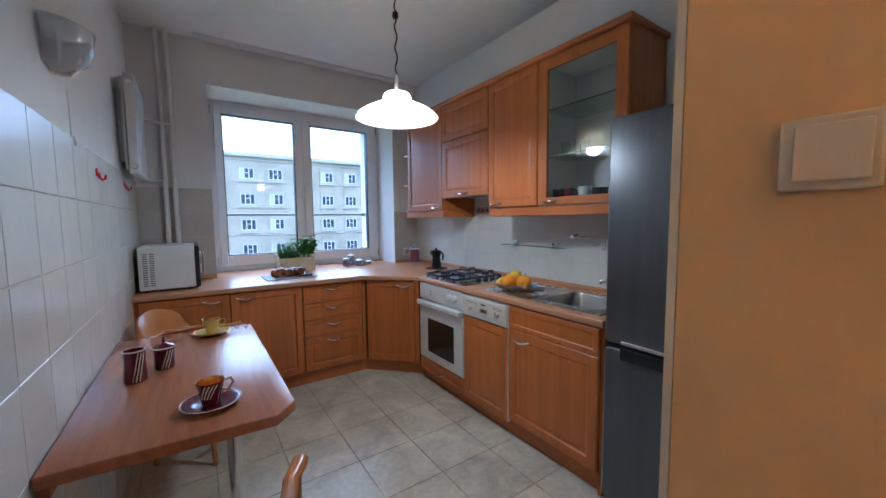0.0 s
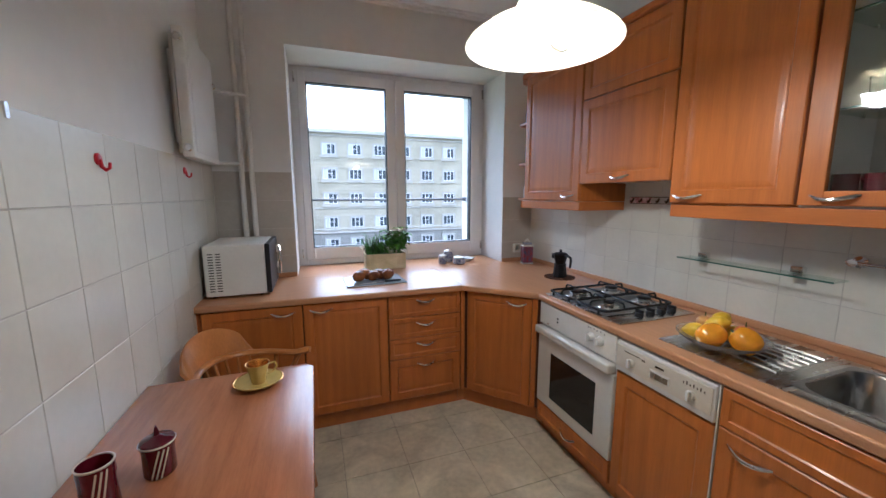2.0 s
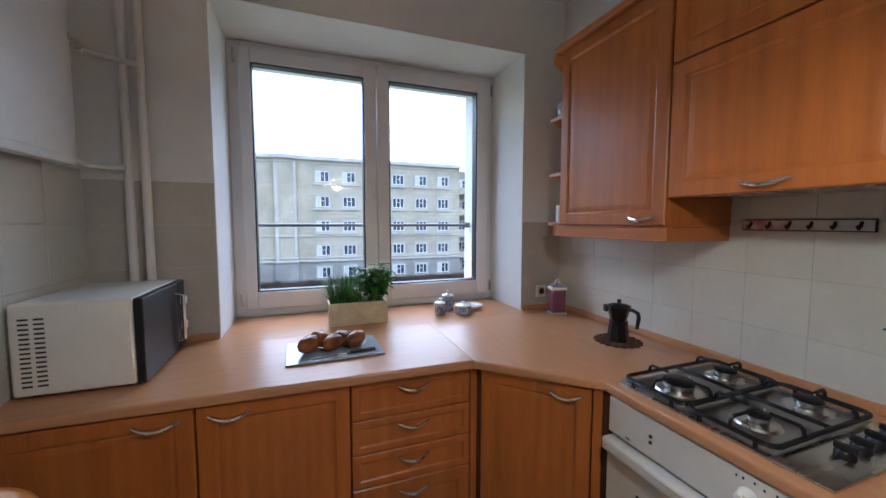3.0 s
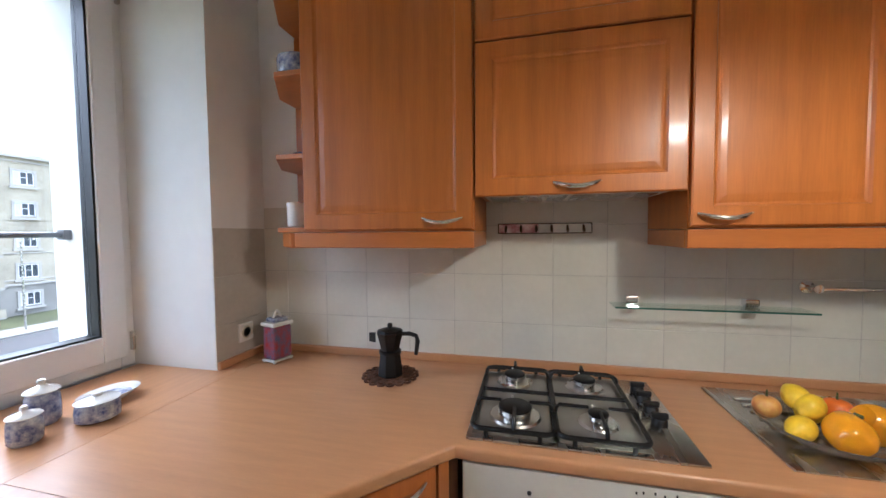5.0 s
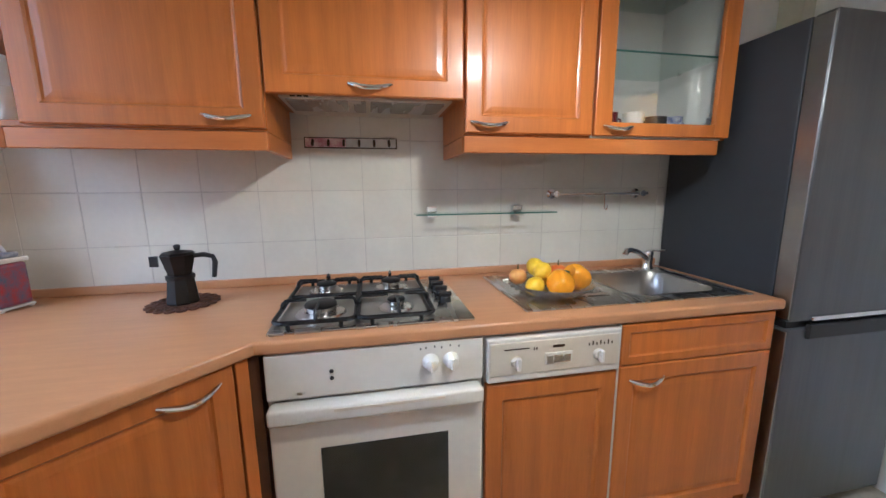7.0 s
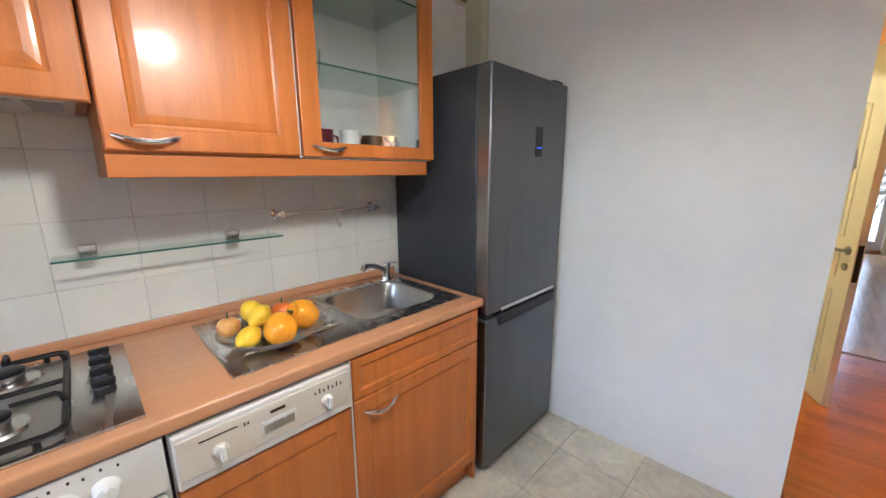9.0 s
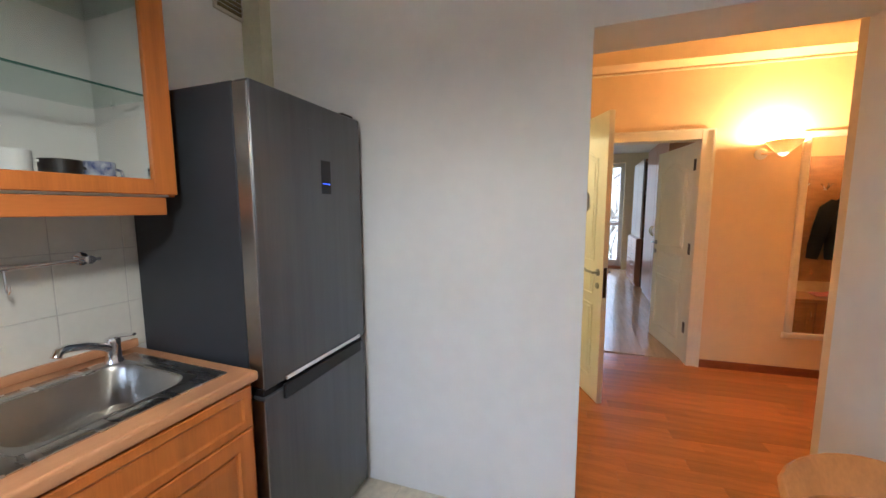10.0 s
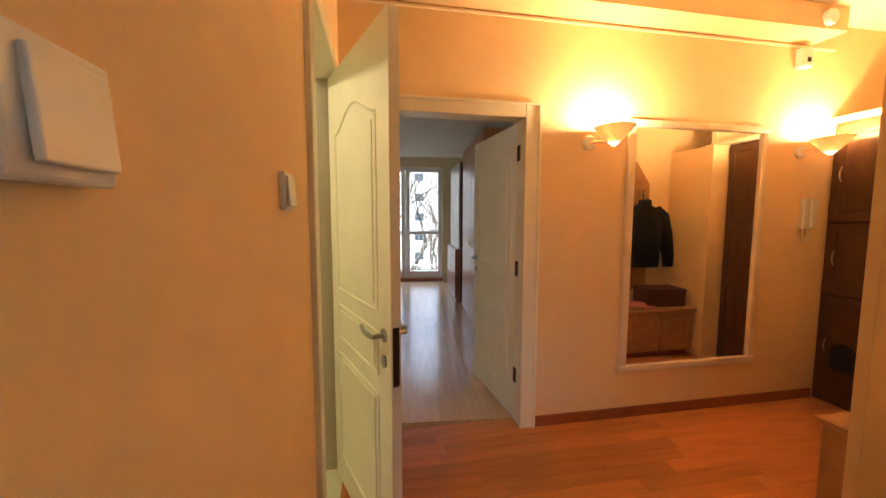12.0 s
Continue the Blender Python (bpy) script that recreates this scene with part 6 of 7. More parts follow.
jug.scale = (1.1, 1.1, 1.2)
sug = thing("sugar_bowl", "maroon lidded sugar bowl with cream stripes", "sugar bowl", (0.252, 1.57, TZ), "coffee set on the table")
part("body", lathe([(0, 0), (0.030, 0), (0.033, 0.004), (0.033, 0.055), (0.036, 0.068), (0, 0.068)], 30, (0.252, 1.57, TZ)), M["maroon"], sug, "", True)
part("lid", lathe([(0.0365, 0.0682), (0.034, 0.073), (0.015, 0.079), (0.006, 0.083), (0.006, 0.088), (0.003, 0.098), (0, 0.104)], 30, (0.252, 1.57, TZ)), M["maroon"], sug, "", True)
part("rim", lathe([(0.0362, 0.0665), (0.0375, 0.069), (0.0362, 0.0705)], 30, (0.252, 1.57, TZ)), M["stripe"], sug, "", True)
stripes(sug, 0.252, 1.57, TZ, 0.0325, 0.0345, 0.064, 3, 258)
sug.scale = (1.08, 1.08, 1.28)

# ---------------------------------------------------------------- hall: doors


def arch_panel_leaf(parent, w, h, m, material):
    """A six-board moulded leaf in the x-z plane with its two faces at y = -t and 0; arched upper panels."""
    t = 0.038
    part("slab", moved(box(0, w, -t, 0, 0, h, 0.002), m), material, parent, "cream-white moulded door leaf")

    def moulding(x0, x1, z0, z1, arch, y, sgn):
        pts = []
        n = 12
        for i in range(n + 1):
            k = i / n
            pts.append((x0 + (x1 - x0) * k, z1 + arch * math.sin(math.pi * k) ** 1.6))
        line = [(x0, z0)] + pts + [(x1, z0), (x0, z0)]
        return moved(tube([(x, y, z) for x, z in line], 0.0065, 6), m), line

    for y, sgn in ((-t, -1), (0.0, 1)):
        for x0, x1, z0, z1, arch in ((0.12, w - 0.12, 1.02, 1.74, 0.09), (0.12, w - 0.12, 0.78, 0.94, 0.0), (0.12, w - 0.12, 0.16, 0.70, 0.0)):
            bm, line = moulding(x0, x1, z0, z1, arch, y, sgn)
            part("moulding", bm, material, parent, "", True)
            fld = bmesh.new()
            cx, cz = (x0 + x1) / 2, (z0 + z1) / 2
            f = fld.faces.new([fld.verts.new((cx + (x - cx) * 0.86, y + sgn * 0.0045, cz + (z - cz) * (1 - 0.05 / max(0.1, z1 - z0)))) for x, z in line[:-1]])
            ext = bmesh.ops.extrude_face_region(fld, geom=[f])
            bmesh.ops.translate(fld, verts=[v for v in ext["geom"] if isinstance(v, bmesh.types.BMVert)], vec=(0, -sgn * 0.005, 0))
            part("field", moved(fld, m), material, parent)


def lever_set(parent, x, z, m, s):
    """Lever handles with roses on both faces; s: the way the lever points."""
    for y, k in ((-0.038, -1), (0.0, 1)):
        rose = part("rose", moved(lathe([(0.025, 0), (0.025, 0.006), (0.020, 0.009), (0, 0.009)], 20), m @ pose(x, y, z, 90 if k < 0 else -90, 0, 0)), M["steel_soft"], parent, "round chrome rose", True)
        part("lever", moved(tube([(x, y, z), (x, y + 0.045 * k, z), (x + 0.02 * s, y + 0.052 * k, z + 0.004), (x + 0.07 * s, y + 0.052 * k, z + 0.004), (x + 0.115 * s, y + 0.045 * k, z + 0.012)], [0.009, 0.009, 0.010, 0.009, 0.008], 8), m), M["steel_soft"], rose, "chrome lever", True)
        part("key_rose", moved(lathe([(0.022, 0), (0.022, 0.006), (0.018, 0.008), (0, 0.008)], 20), m @ pose(x, y, z - 0.095, 90 if k < 0 else -90, 0, 0)), M["steel_soft"], parent, "", True)


door1 = thing("door_1", "cream-white moulded door standing ajar in the hall", "door", (0, 0, 0), "", "structure")
d1m = HALL @ pose(-0.002, -1.845, 0.008, 0, 0, 90 + 21.0)
arch_panel_leaf(door1, 0.755, 2.04, d1m, M["door_white"])
lever_set(door1, 0.695, 0.945, d1m, -1)
part("latch_plate", moved(box(0.7552, 0.7568, -0.032, -0.008, 0.775, 0.985), d1m), M["bronze"], door1, "dark latch plate")
for z in (0.25, 1.0, 1.75):
    part("hinge", moved(tube([(0.0, 0.004, z), (0.0, 0.004, z + 0.09)], 0.008, 8), d1m), M["bronze"], door1)
fr1 = thing("door_frame_1", "cream-white door frame in the apricot wall", "door frame", (HX, -1.2, 0), "", "structure")
part("jamb", hall(box(-0.018, 0.13, D1A, D1A + 0.07, 0, 2.135, 0.004)), M["door_white"], fr1)
part("jamb", hall(box(-0.018, 0.13, D1B - 0.07, D1B, 0, 2.135, 0.004)), M["door_white"], fr1)
part("head", hall(box(-0.017, 0.13, D1B - 0.001, D1A + 0.001, 2.056, 2.135, 0.004)), M["door_white"], fr1)

door2 = thing("door_2", "cream-white moulded door standing open into the next room", "door", (0, 0, 0), "", "structure")
d2m = HALL @ pose(D2A + 0.01, HY - 0.10, 0.008, 0, 0, -84)
arch_panel_leaf(door2, 0.77, 1.965, d2m, M["door_white"])
lever_set(door2, 0.71, 1.03, d2m, -1)
for z in (0.26, 0.98, 1.72):
    part("hinge", moved(box(-0.035, 0.012, -0.004, 0.006, z, z + 0.10, 0.002), d2m), M["bronze"], door2, "dark bronze hinge")
fr2 = thing("door_frame_2", "cream-white moulded door frame in the mirror wall", "door frame", (0.3, -2.1, 0), "", "structure")
for x0, x1 in ((D2A - 0.085, D2A + 0.012), (D2B - 0.012, D2B + 0.085)):
    part("jamb", hall(box(x0, x1, HY - 0.125, HY + 0.016, 0, 2.055, 0.005)), M["door_white"], fr2)
    part("jamb_bead", hall(box(x0 - 0.004, x0 + 0.016, HY + 0.0165, HY + 0.026, 0, 2.055, 0.003)), M["door_white"], fr2)
part("head", hall(box(D2A + 0.012, D2B - 0.012, HY - 0.125, HY + 0.015, 1.975, 2.053, 0.005)), M["door_white"], fr2)
part("head_bead", hall(box(D2A - 0.085, D2B + 0.085, HY + 0.0165, HY + 0.026, 2.045, 2.062, 0.003)), M["door_white"], fr2)

bb = thing("baseboard", "dark red-brown wooden skirting along the hall wall", "baseboard", (0, 0, 0), "", "structure")
part("board", hall(box(-3.45, D2A - 0.09, HY, HY + 0.016, 0, 0.07, 0.003)), M["brown_trim"], bb)
part("board", hall(box(D2B + 0.09, 0.0, HY, HY + 0.016, 0, 0.07, 0.003)), M["brown_trim"], bb)
part("board", hall(box(-0.016, 0.0, D1A + 0.075, -0.02, 0, 0.07, 0.003)), M["brown_trim"], bb)
part("board", hall(box(-0.016, 0.0, HY + 0.02, D1B - 0.075, 0, 0.07, 0.003)), M["brown_trim"], bb)

# small room behind the ajar door
M["bath_tile"] = shade("pale_cream_tile", (0.66, 0.65, 0.50), 0.25, vary=0.05, scale=4)
bt = box(1.5, 1.62, -2.4, 0.0, -0.12, HZ)
box(0.121, 1.5, -2.4, -2.28, -0.12, HZ, bm=bt)
box(0.121, 1.5, -0.25, -0.14, -0.12, HZ, bm=bt)
box(0.121, 1.62, -2.4, -0.14, HZ, HZ + 0.1, bm=bt)
setting("wall_bathroom", hall(bt), M["bath_tile"], "pale cream tiled walls of a small room")
setting("floor_bathroom", hall(box(0.0, 1.5, -2.28, -0.25, -0.12, -0.008)), M["bath_tile"], "pale tiled floor of a small room")

bcl = thing("ceiling_lamp", "round opal ceiling lamp in the small room, lit", "lamp", (1.9, -1.1, HZ))
part("dome", lathe([(0.0, HZ - 0.10), (0.06, HZ - 0.095), (0.11, HZ - 0.06), (0.12, HZ - 0.001), (0, HZ - 0.001)], 28, (1.9, -1.1, 0)), M["opal"], bcl, "", True)

# ---------------------------------------------------------------- mirror
M["mirror"] = shade("silvered_glass", (0.86, 0.86, 0.85), 0.02, 1.0, vary=0.005)
M["mirror"].node_tree.nodes["Principled BSDF"].inputs["Roughness"].default_value = 0.0
for lk in list(M["mirror"].node_tree.links):
    if lk.to_socket.name == "Roughness":
        M["mirror"].node_tree.links.remove(lk)
mir = thing("wall_mirror", "tall wall mirror in a cream moulded frame", "mirror", (-1.4, -2.3, 0.3))
MX = (-2.87, -1.79, 0.325, 2.0)
part("glass", hall(box(MX[0] + 0.04, MX[1] - 0.04, HY + 0.008, HY + 0.014, MX[2] + 0.04, MX[3] - 0.04)), M["mirror"], mir, "silvered mirror glass")
M["frame_cream"] = shade("cream_frame_paint", (0.74, 0.62, 0.46), 0.4, vary=0.05)
for a in ((MX[0], MX[0] + 0.052, MX[2] + 0.05, MX[3] - 0.05), (MX[1] - 0.052, MX[1], MX[2] + 0.05, MX[3] - 0.05), (MX[0] - 0.012, MX[1] + 0.012, MX[2], MX[2] + 0.05), (MX[0] - 0.012, MX[1] + 0.012, MX[3] - 0.05, MX[3])):
    rl = part("frame_rail", hall(box(a[0], a[1], HY + 0.0005, HY + 0.03, a[2], a[3], 0.009, seg=3)), M["frame_cream"], mir, "cream moulded frame rail", True)
part("backing", hall(box(MX[0] + 0.03, MX[1] - 0.03, HY + 0.0003, HY + 0.0078, MX[2] + 0.03, MX[3] - 0.03)), M["brown_trim"], mir)

# ---------------------------------------------------------------- sconces
M["sconce"] = opal("cream_ceramic", (0.72, 0.54, 0.35), 0.0, 0.12)
M["glow"] = shade("lit_opal", (1.0, 0.78, 0.45), 0.3, vary=0.01, emit=0.35)


def sconce(x):
    s = thing("wall_sconce", "cream ceramic half-bowl wall sconce throwing warm light up the wall", "sconce", tuple(HALL @ Vector((x, HY, 1.842))), "sconces on the hall wall")
    part("wall_plate", hall(moved(lathe([(0.045, 0), (0.045, 0.012), (0.035, 0.020), (0, 0.020)], 24), pose(x + 0.09, HY + 0.0005, 1.837, -90, 0, 0))), M["white_plastic"], s, "", True)
    part("arm", hall(tube([(x + 0.09, HY + 0.015, 1.837), (x + 0.04, HY + 0.06, 1.84), (x, HY + 0.08, 1.847)], 0.010, 8)), M["sconce"], s, "", True)
    prof = [(0.012, 1.812), (0.045, 1.834), (0.095, 1.887), (0.118, 1.917), (0.113, 1.918), (0.088, 1.89), (0.04, 1.844), (0.01, 1.828)]
    bm = lathe(prof, 36, (x, HY + 0.125, 0))
    part("bowl", hall(bm), M["sconce"], s, "cream half-bowl shade", True)
    part("diffuser", hall(lathe([(0.0, 1.8), (0.012, 1.803), (0.034, 1.824), (0.036, 1.829), (0.0, 1.829)], 24, (x, HY + 0.125, 0))), M["glow"], s, "small lit opal glass under the bowl", True)


sconce(-1.61)
sconce(-3.26)

icm = thing("intercom", "white wall intercom handset", "intercom", tuple(HALL @ Vector((-3.25, HY, 1.4))))
part("body", hall(box(-3.30, -3.21, HY + 0.0005, HY + 0.035, 1.29, 1.51, 0.006)), M["white_plastic"], icm)
part("handset", hall(box(-3.295, -3.255, HY + 0.0355, HY + 0.06, 1.30, 1.50, 0.008)), M["white_plastic"], icm)
part("coiled_cord", hall(tube([(-3.27, HY + 0.02, 1.29), (-3.275, HY + 0.025, 1.24), (-3.25, HY + 0.025, 1.20), (-3.225, HY + 0.022, 1.24), (-3.23, HY + 0.02, 1.29)], 0.004, 6)), M["white_plastic"], icm, "", True)
sens = thing("motion_detector", "small white alarm detector high on the wall", "detector", tuple(HALL @ Vector((-3.1, HY, 2.5))))
part("body", hall(box(-3.15, -3.06, HY + 0.0005, HY + 0.06, 2.40, 2.53, 0.010)), M["white_plastic"], sens)
part("lens", hall(box(-3.12, -3.09, HY + 0.0603, HY + 0.066, 2.43, 2.46, 0.002)), M["black"], sens)
smk = thing("round_alarm", "round white alarm siren on the beam", "alarm", tuple(HALL @ Vector((-3.03, HY + 0.2, 2.63))))
part("dome", hall(moved(lathe([(0.05, 0), (0.05, 0.02), (0.04, 0.034), (0, 0.038)], 24), pose(-3.03, HY + 0.2005, 2.635, -90, 0, 0))), M["white_plastic"], smk, "", True)


def switch(label, y, z, w, h, d=0.012):
    s = thing("light_switch", label, "switch", tuple(HALL @ Vector((0, y, z))))
    part("plate", hall(box(-d, -0.0005, y - w / 2, y + w / 2, z - h / 2, z + h / 2, 0.003)), M["white_plastic"], s)
    n = 2 if w > 0.1 else 1
    for k in range(n):
        a = y - w / 2 + 0.008 + k * (w - 0.012) / n
        part("rocker", hall(moved(box(-0.006, 0.0, 0, (w - 0.016) / n - 0.004, -h / 2 + 0.009, h / 2 - 0.009, 0.0015), pose(-d - 0.0005, a, z, 0, 4, 0))), M["white_plastic"], s)


switch("white double rocker light switch on the apricot wall", -0.153, 1.430, 0.078, 0.078, 0.018)
switch("white single rocker light switch by the door frame", -0.73, 1.425, 0.08, 0.08)

# ---------------------------------------------------------------- closet, niche, bench
CLX = -3.46
clo = thing("hall_closet", "built-in dark oak closet with three stacked doors", "closet", tuple(HALL @ Vector((CLX - 0.2, -1.6, 0))))
part("body", hall(box(-3.98, CLX - 0.022, HY + 0.001, -1.22, 0, 2.05)), M["closet"], clo)
for z0, z1 in ((0.08, 0.80), (0.81, 1.33), (1.34, 2.03)):
    for y0, y1 in ((HY + 0.02, -1.65), (-1.645, -1.23)):
        d = part("door", hall(moved(loft(y1 - y0 - 0.006, z1 - z0 - 0.006, PANEL), pose(CLX - 0.022, y0 + 0.003, z0 + 0.003, 0, 0, 90))), M["closet"], clo)
        part("handle", hall(moved(tube(arc((0.05, -0.022, (z1 - z0) * 0.42), (0.05, -0.022, (z1 - z0) * 0.42 + 0.10), (0, -0.02, 0)), 0.005, 6), pose(CLX - 0.022, y0 + 0.003, z0 + 0.003, 0, 0, 90))), M["chrome"], d, "", True)
part("cat_flap", hall(moved(lathe([(0.075, 0), (0.075, 0.004), (0, 0.004)], 24), pose(CLX + 0.0005, -1.62 - 0.25, 0.40, 0, 90, 0))), M["black"], clo)
part("cat_flap_base", hall(box(CLX - 0.001, CLX + 0.0042, -1.945, -1.795, 0.27, 0.40)), M["black"], clo, "dark arched opening")
shelf = thing("top_cabinet", "cream cabinet with panelled doors above the closet", "cabinet", tuple(HALL @ Vector((CLX, -1.6, 2.06))))
part("board", hall(box(-3.98, CLX + 0.04, HY + 0.001, -1.0, 2.055, 2.085, 0.003)), M["hall_ceiling"], shelf)
part("body", hall(box(-3.98, -3.50, -1.70, -1.0, 2.0855, HZ - 0.001)), M["hall_ceiling"], shelf)
part("door", hall(moved(loft(0.33, HZ - 2.12, PANEL), pose(-3.50, -1.69, 2.10, 0, 0, 90))), M["hall_ceiling"], shelf)
part("door", hall(moved(loft(0.33, HZ - 2.12, PANEL), pose(-3.50, -1.35, 2.10, 0, 0, 90))), M["hall_ceiling"], shelf)
setting("wall_niche_side", hall(box(-3.98, -3.30, -1.215, -0.721, -0.12, 2.05)), M["hall_wall"], "cream side wall of the coat niche")

ben = thing("shoe_bench", "honey oak shoe bench with two panelled doors", "bench", tuple(HALL @ Vector((-2.7, -0.95, 0))))
M["bench"] = shade("honey_oak", (0.42, 0.21, 0.07), 0.4, vary=0.12, scale=3, stretch=(2, 2, 6))
part("body", hall(box(-3.28, -2.16, -1.12, -0.723, 0.06, 0.45)), M["bench"], ben)
part("top", hall(box(-3.295, -2.14, -1.155, -0.722, 0.4505, 0.478, 0.004)), M["bench"], ben)
part("plinth", hall(box(-3.26, -2.18, -1.09, -0.74, 0, 0.06)), M["brown_trim"], ben)
for x0, x1 in ((-3.275, -2.905), (-2.90, -2.53), (-2.525, -2.165)):
    d = part("door", hall(moved(loft(x1 - x0 - 0.006, 0.375, PANEL), pose(x0 + 0.003, -1.12, 0.07, 0, 0, 0))), M["bench"], ben)
    part("handle", hall(tube(arc((x1 - 0.04 if x0 < -3 else x0 + 0.04, -1.143, 0.25), (x1 - 0.04 if x0 < -3 else x0 + 0.04, -1.143, 0.35), (0, -0.02, 0)), 0.005, 6)), M["chrome"], d, "", True)
cb = thing("coat_board", "wooden coat board with clipped corners and metal hooks", "coat rack", tuple(HALL @ Vector((-2.5, -0.73, 1.6))))
bm = moved(prism([(-2.35, 0.6), (-2.35, 1.95), (-2.88, 1.95), (-3.04, 1.72), (-3.04, 0.6)], 0.0, 0.018), Matrix(((1, 0, 0, 0), (0, 0, -1, -0.7215), (0, 1, 0, 0), (0, 0, 0, 1))))
part("board", hall(bm), M["bench"], cb)
for x in (-2.92, -2.72, -2.52):
    hk = part("hook", hall(tube([(x, -0.74, 1.60), (x, -0.78, 1.60), (x, -0.80, 1.63), (x, -0.80, 1.66)], 0.007, 8)), M["steel"], cb, "", True)
    part("hook_arm", hall(tube([(x - 0.05, -0.775, 1.66), (x, -0.775, 1.59), (x + 0.05, -0.775, 1.66)], 0.005, 6)), M["steel"], hk, "", True)

jac = thing("jacket", "black fleece jacket hanging on a hook", "jacket", tuple(HALL @ Vector((-2.78, -0.82, 1.5))))
M["fleece"] = shade("black_fleece", (0.008, 0.008, 0.010), 0.95, vary=0.3, scale=8, bump=0.6, bump_scale=90)
JX, JY = -2.92, -0.83
bm = bmesh.new()
rings = []
for z, hx, hy in ((0.86, 0.185, 0.055), (0.95, 0.195, 0.065), (1.15, 0.20, 0.07), (1.32, 0.205, 0.07), (1.42, 0.19, 0.06), (1.48, 0.12, 0.05), (1.505, 0.07, 0.045), (1.55, 0.065, 0.045)):
    ring = []
    for i in range(28):
        a = 2 * math.pi * i / 28
        wob = 1 + 0.06 * math.sin(5 * a + 9 * z) + 0.03 * math.sin(9 * a - 14 * z)
        ring.append(bm.verts.new((JX + hx * math.copysign(abs(math.cos(a)) ** 0.8, math.cos(a)), JY + hy * math.sin(a) * wob, z + 0.008 * math.sin(3 * a))))
    rings.append(ring)
for a, b in zip(rings, rings[1:]):
    for i in range(28):
        bm.faces.new((a[i], a[(i + 1) % 28], b[(i + 1) % 28], b[i]))
bm.faces.new(rings[0][::-1])
bm.faces.new(rings[-1])
part("torso", hall(bm), M["fleece"], jac, "", True)
for s in (-1, 1):
    part("sleeve", hall(tube([(JX + 0.13 * s, JY, 1.44), (JX + 0.20 * s, JY, 1.38), (JX + 0.25 * s, JY - 0.01, 1.20), (JX + 0.285 * s, JY - 0.01, 1.0), (JX + 0.30 * s, JY - 0.01, 0.86)], [0.06, 0.068, 0.06, 0.055, 0.045], 14, flat=1.1)), M["fleece"], jac, "", True)
part("loop", hall(tube([(JX, JY + 0.03, 1.55), (JX, -0.80, 1.60), (JX, -0.795, 1.645)], 0.005, 6)), M["fleece"], jac)

bas = thing("wicker_box", "dark wicker box standing on the shoe bench", "box", tuple(HALL @ Vector((-3.0, -0.92, 0.478))))
M["wicker"] = shade("dark_wicker", (0.10, 0.035, 0.02), 0.7, vary=0.3, scale=25, stretch=(1, 1, 6), bump=0.5, bump_scale=120)
part("body", hall(moved(box(-0.20, 0.20, -0.13, 0.13, 0, 0.15, 0.012), pose(-3.06, -0.92, 0.4785, 0, 0, 6))), M["wicker"], bas)
part("lid", hall(moved(box(-0.205, 0.205, -0.135, 0.135, 0.1505, 0.18, 0.010), pose(-3.06, -0.92, 0.4785, 0, 0, 6))), M["wicker"], bas)
clo2 = thing("pink_cloth", "crumpled pink cloth lying on the shoe bench", "cloth", tuple(HALL @ Vector((-2.62, -0.98, 0.478))))
M["pink"] = shade("pink_cotton", (0.55, 0.20, 0.20), 0.9, vary=0.12, scale=9, bump=0.3, bump_scale=60)
bm = bmesh.new()
bmesh.ops.create_grid(bm, x_segments=18, y_segments=14, size=1)
for v in bm.verts:
    v.co = Vector((v.co.x * 0.15, v.co.y * 0.10, 0.02 + 0.045 * (1 - abs(v.co.x)) * (1 - abs(v.co.y)) + 0.02 * noise.noise(Vector((v.co.x * 3, v.co.y * 3, 0.3)))))
bmesh.ops.solidify(bm, geom=bm.faces[:], thickness=0.006)
part("fabric", hall(moved(bm, pose(-2.74, -0.98, 0.478, 0, 0, 12))), M["pink"], clo2, "", True)

# ---------------------------------------------------------------- the room beyond
M["room_wall"] = shade("cream_room_paint", (0.74, 0.66, 0.46), 0.85, vary=0.03, scale=1.5)
RYB, RX0, RX1, RZ = -7.72, -0.68, 3.2, 2.62
rw = box(RX0 - 0.12, RX0, RYB, -2.62, -0.12, RZ)
box(RX1, RX1 + 0.12, RYB, -2.0, -0.12, RZ, bm=rw)
box(RX0 - 0.12, 0.02, RYB - 0.3, RYB, -0.12, RZ, bm=rw)
box(0.02, 1.62, RYB - 0.3, RYB, 2.42, RZ, bm=rw)
box(1.62, RX1 + 0.12, RYB - 0.3, RYB, -0.12, RZ, bm=rw)
setting("wall_room", rw, M["room_wall"], "cream painted walls of the next room")
setting("ceiling_room", box(RX0 - 0.12, RX1 + 0.12, RYB - 0.3, -2.32, RZ, RZ + 0.1), M["ceiling"], "white ceiling of the next room")
FLOOR_R = setting("floor_room", box(RX0, RX1, RYB, -2.30, -0.12, -0.012), M["parquet_far"], "pale parquet floor of the next room")
bd = thing("balcony_door", "white glazed balcony door at the end of the room", "door", (0.8, RYB - 0.1, 0), "", "structure")
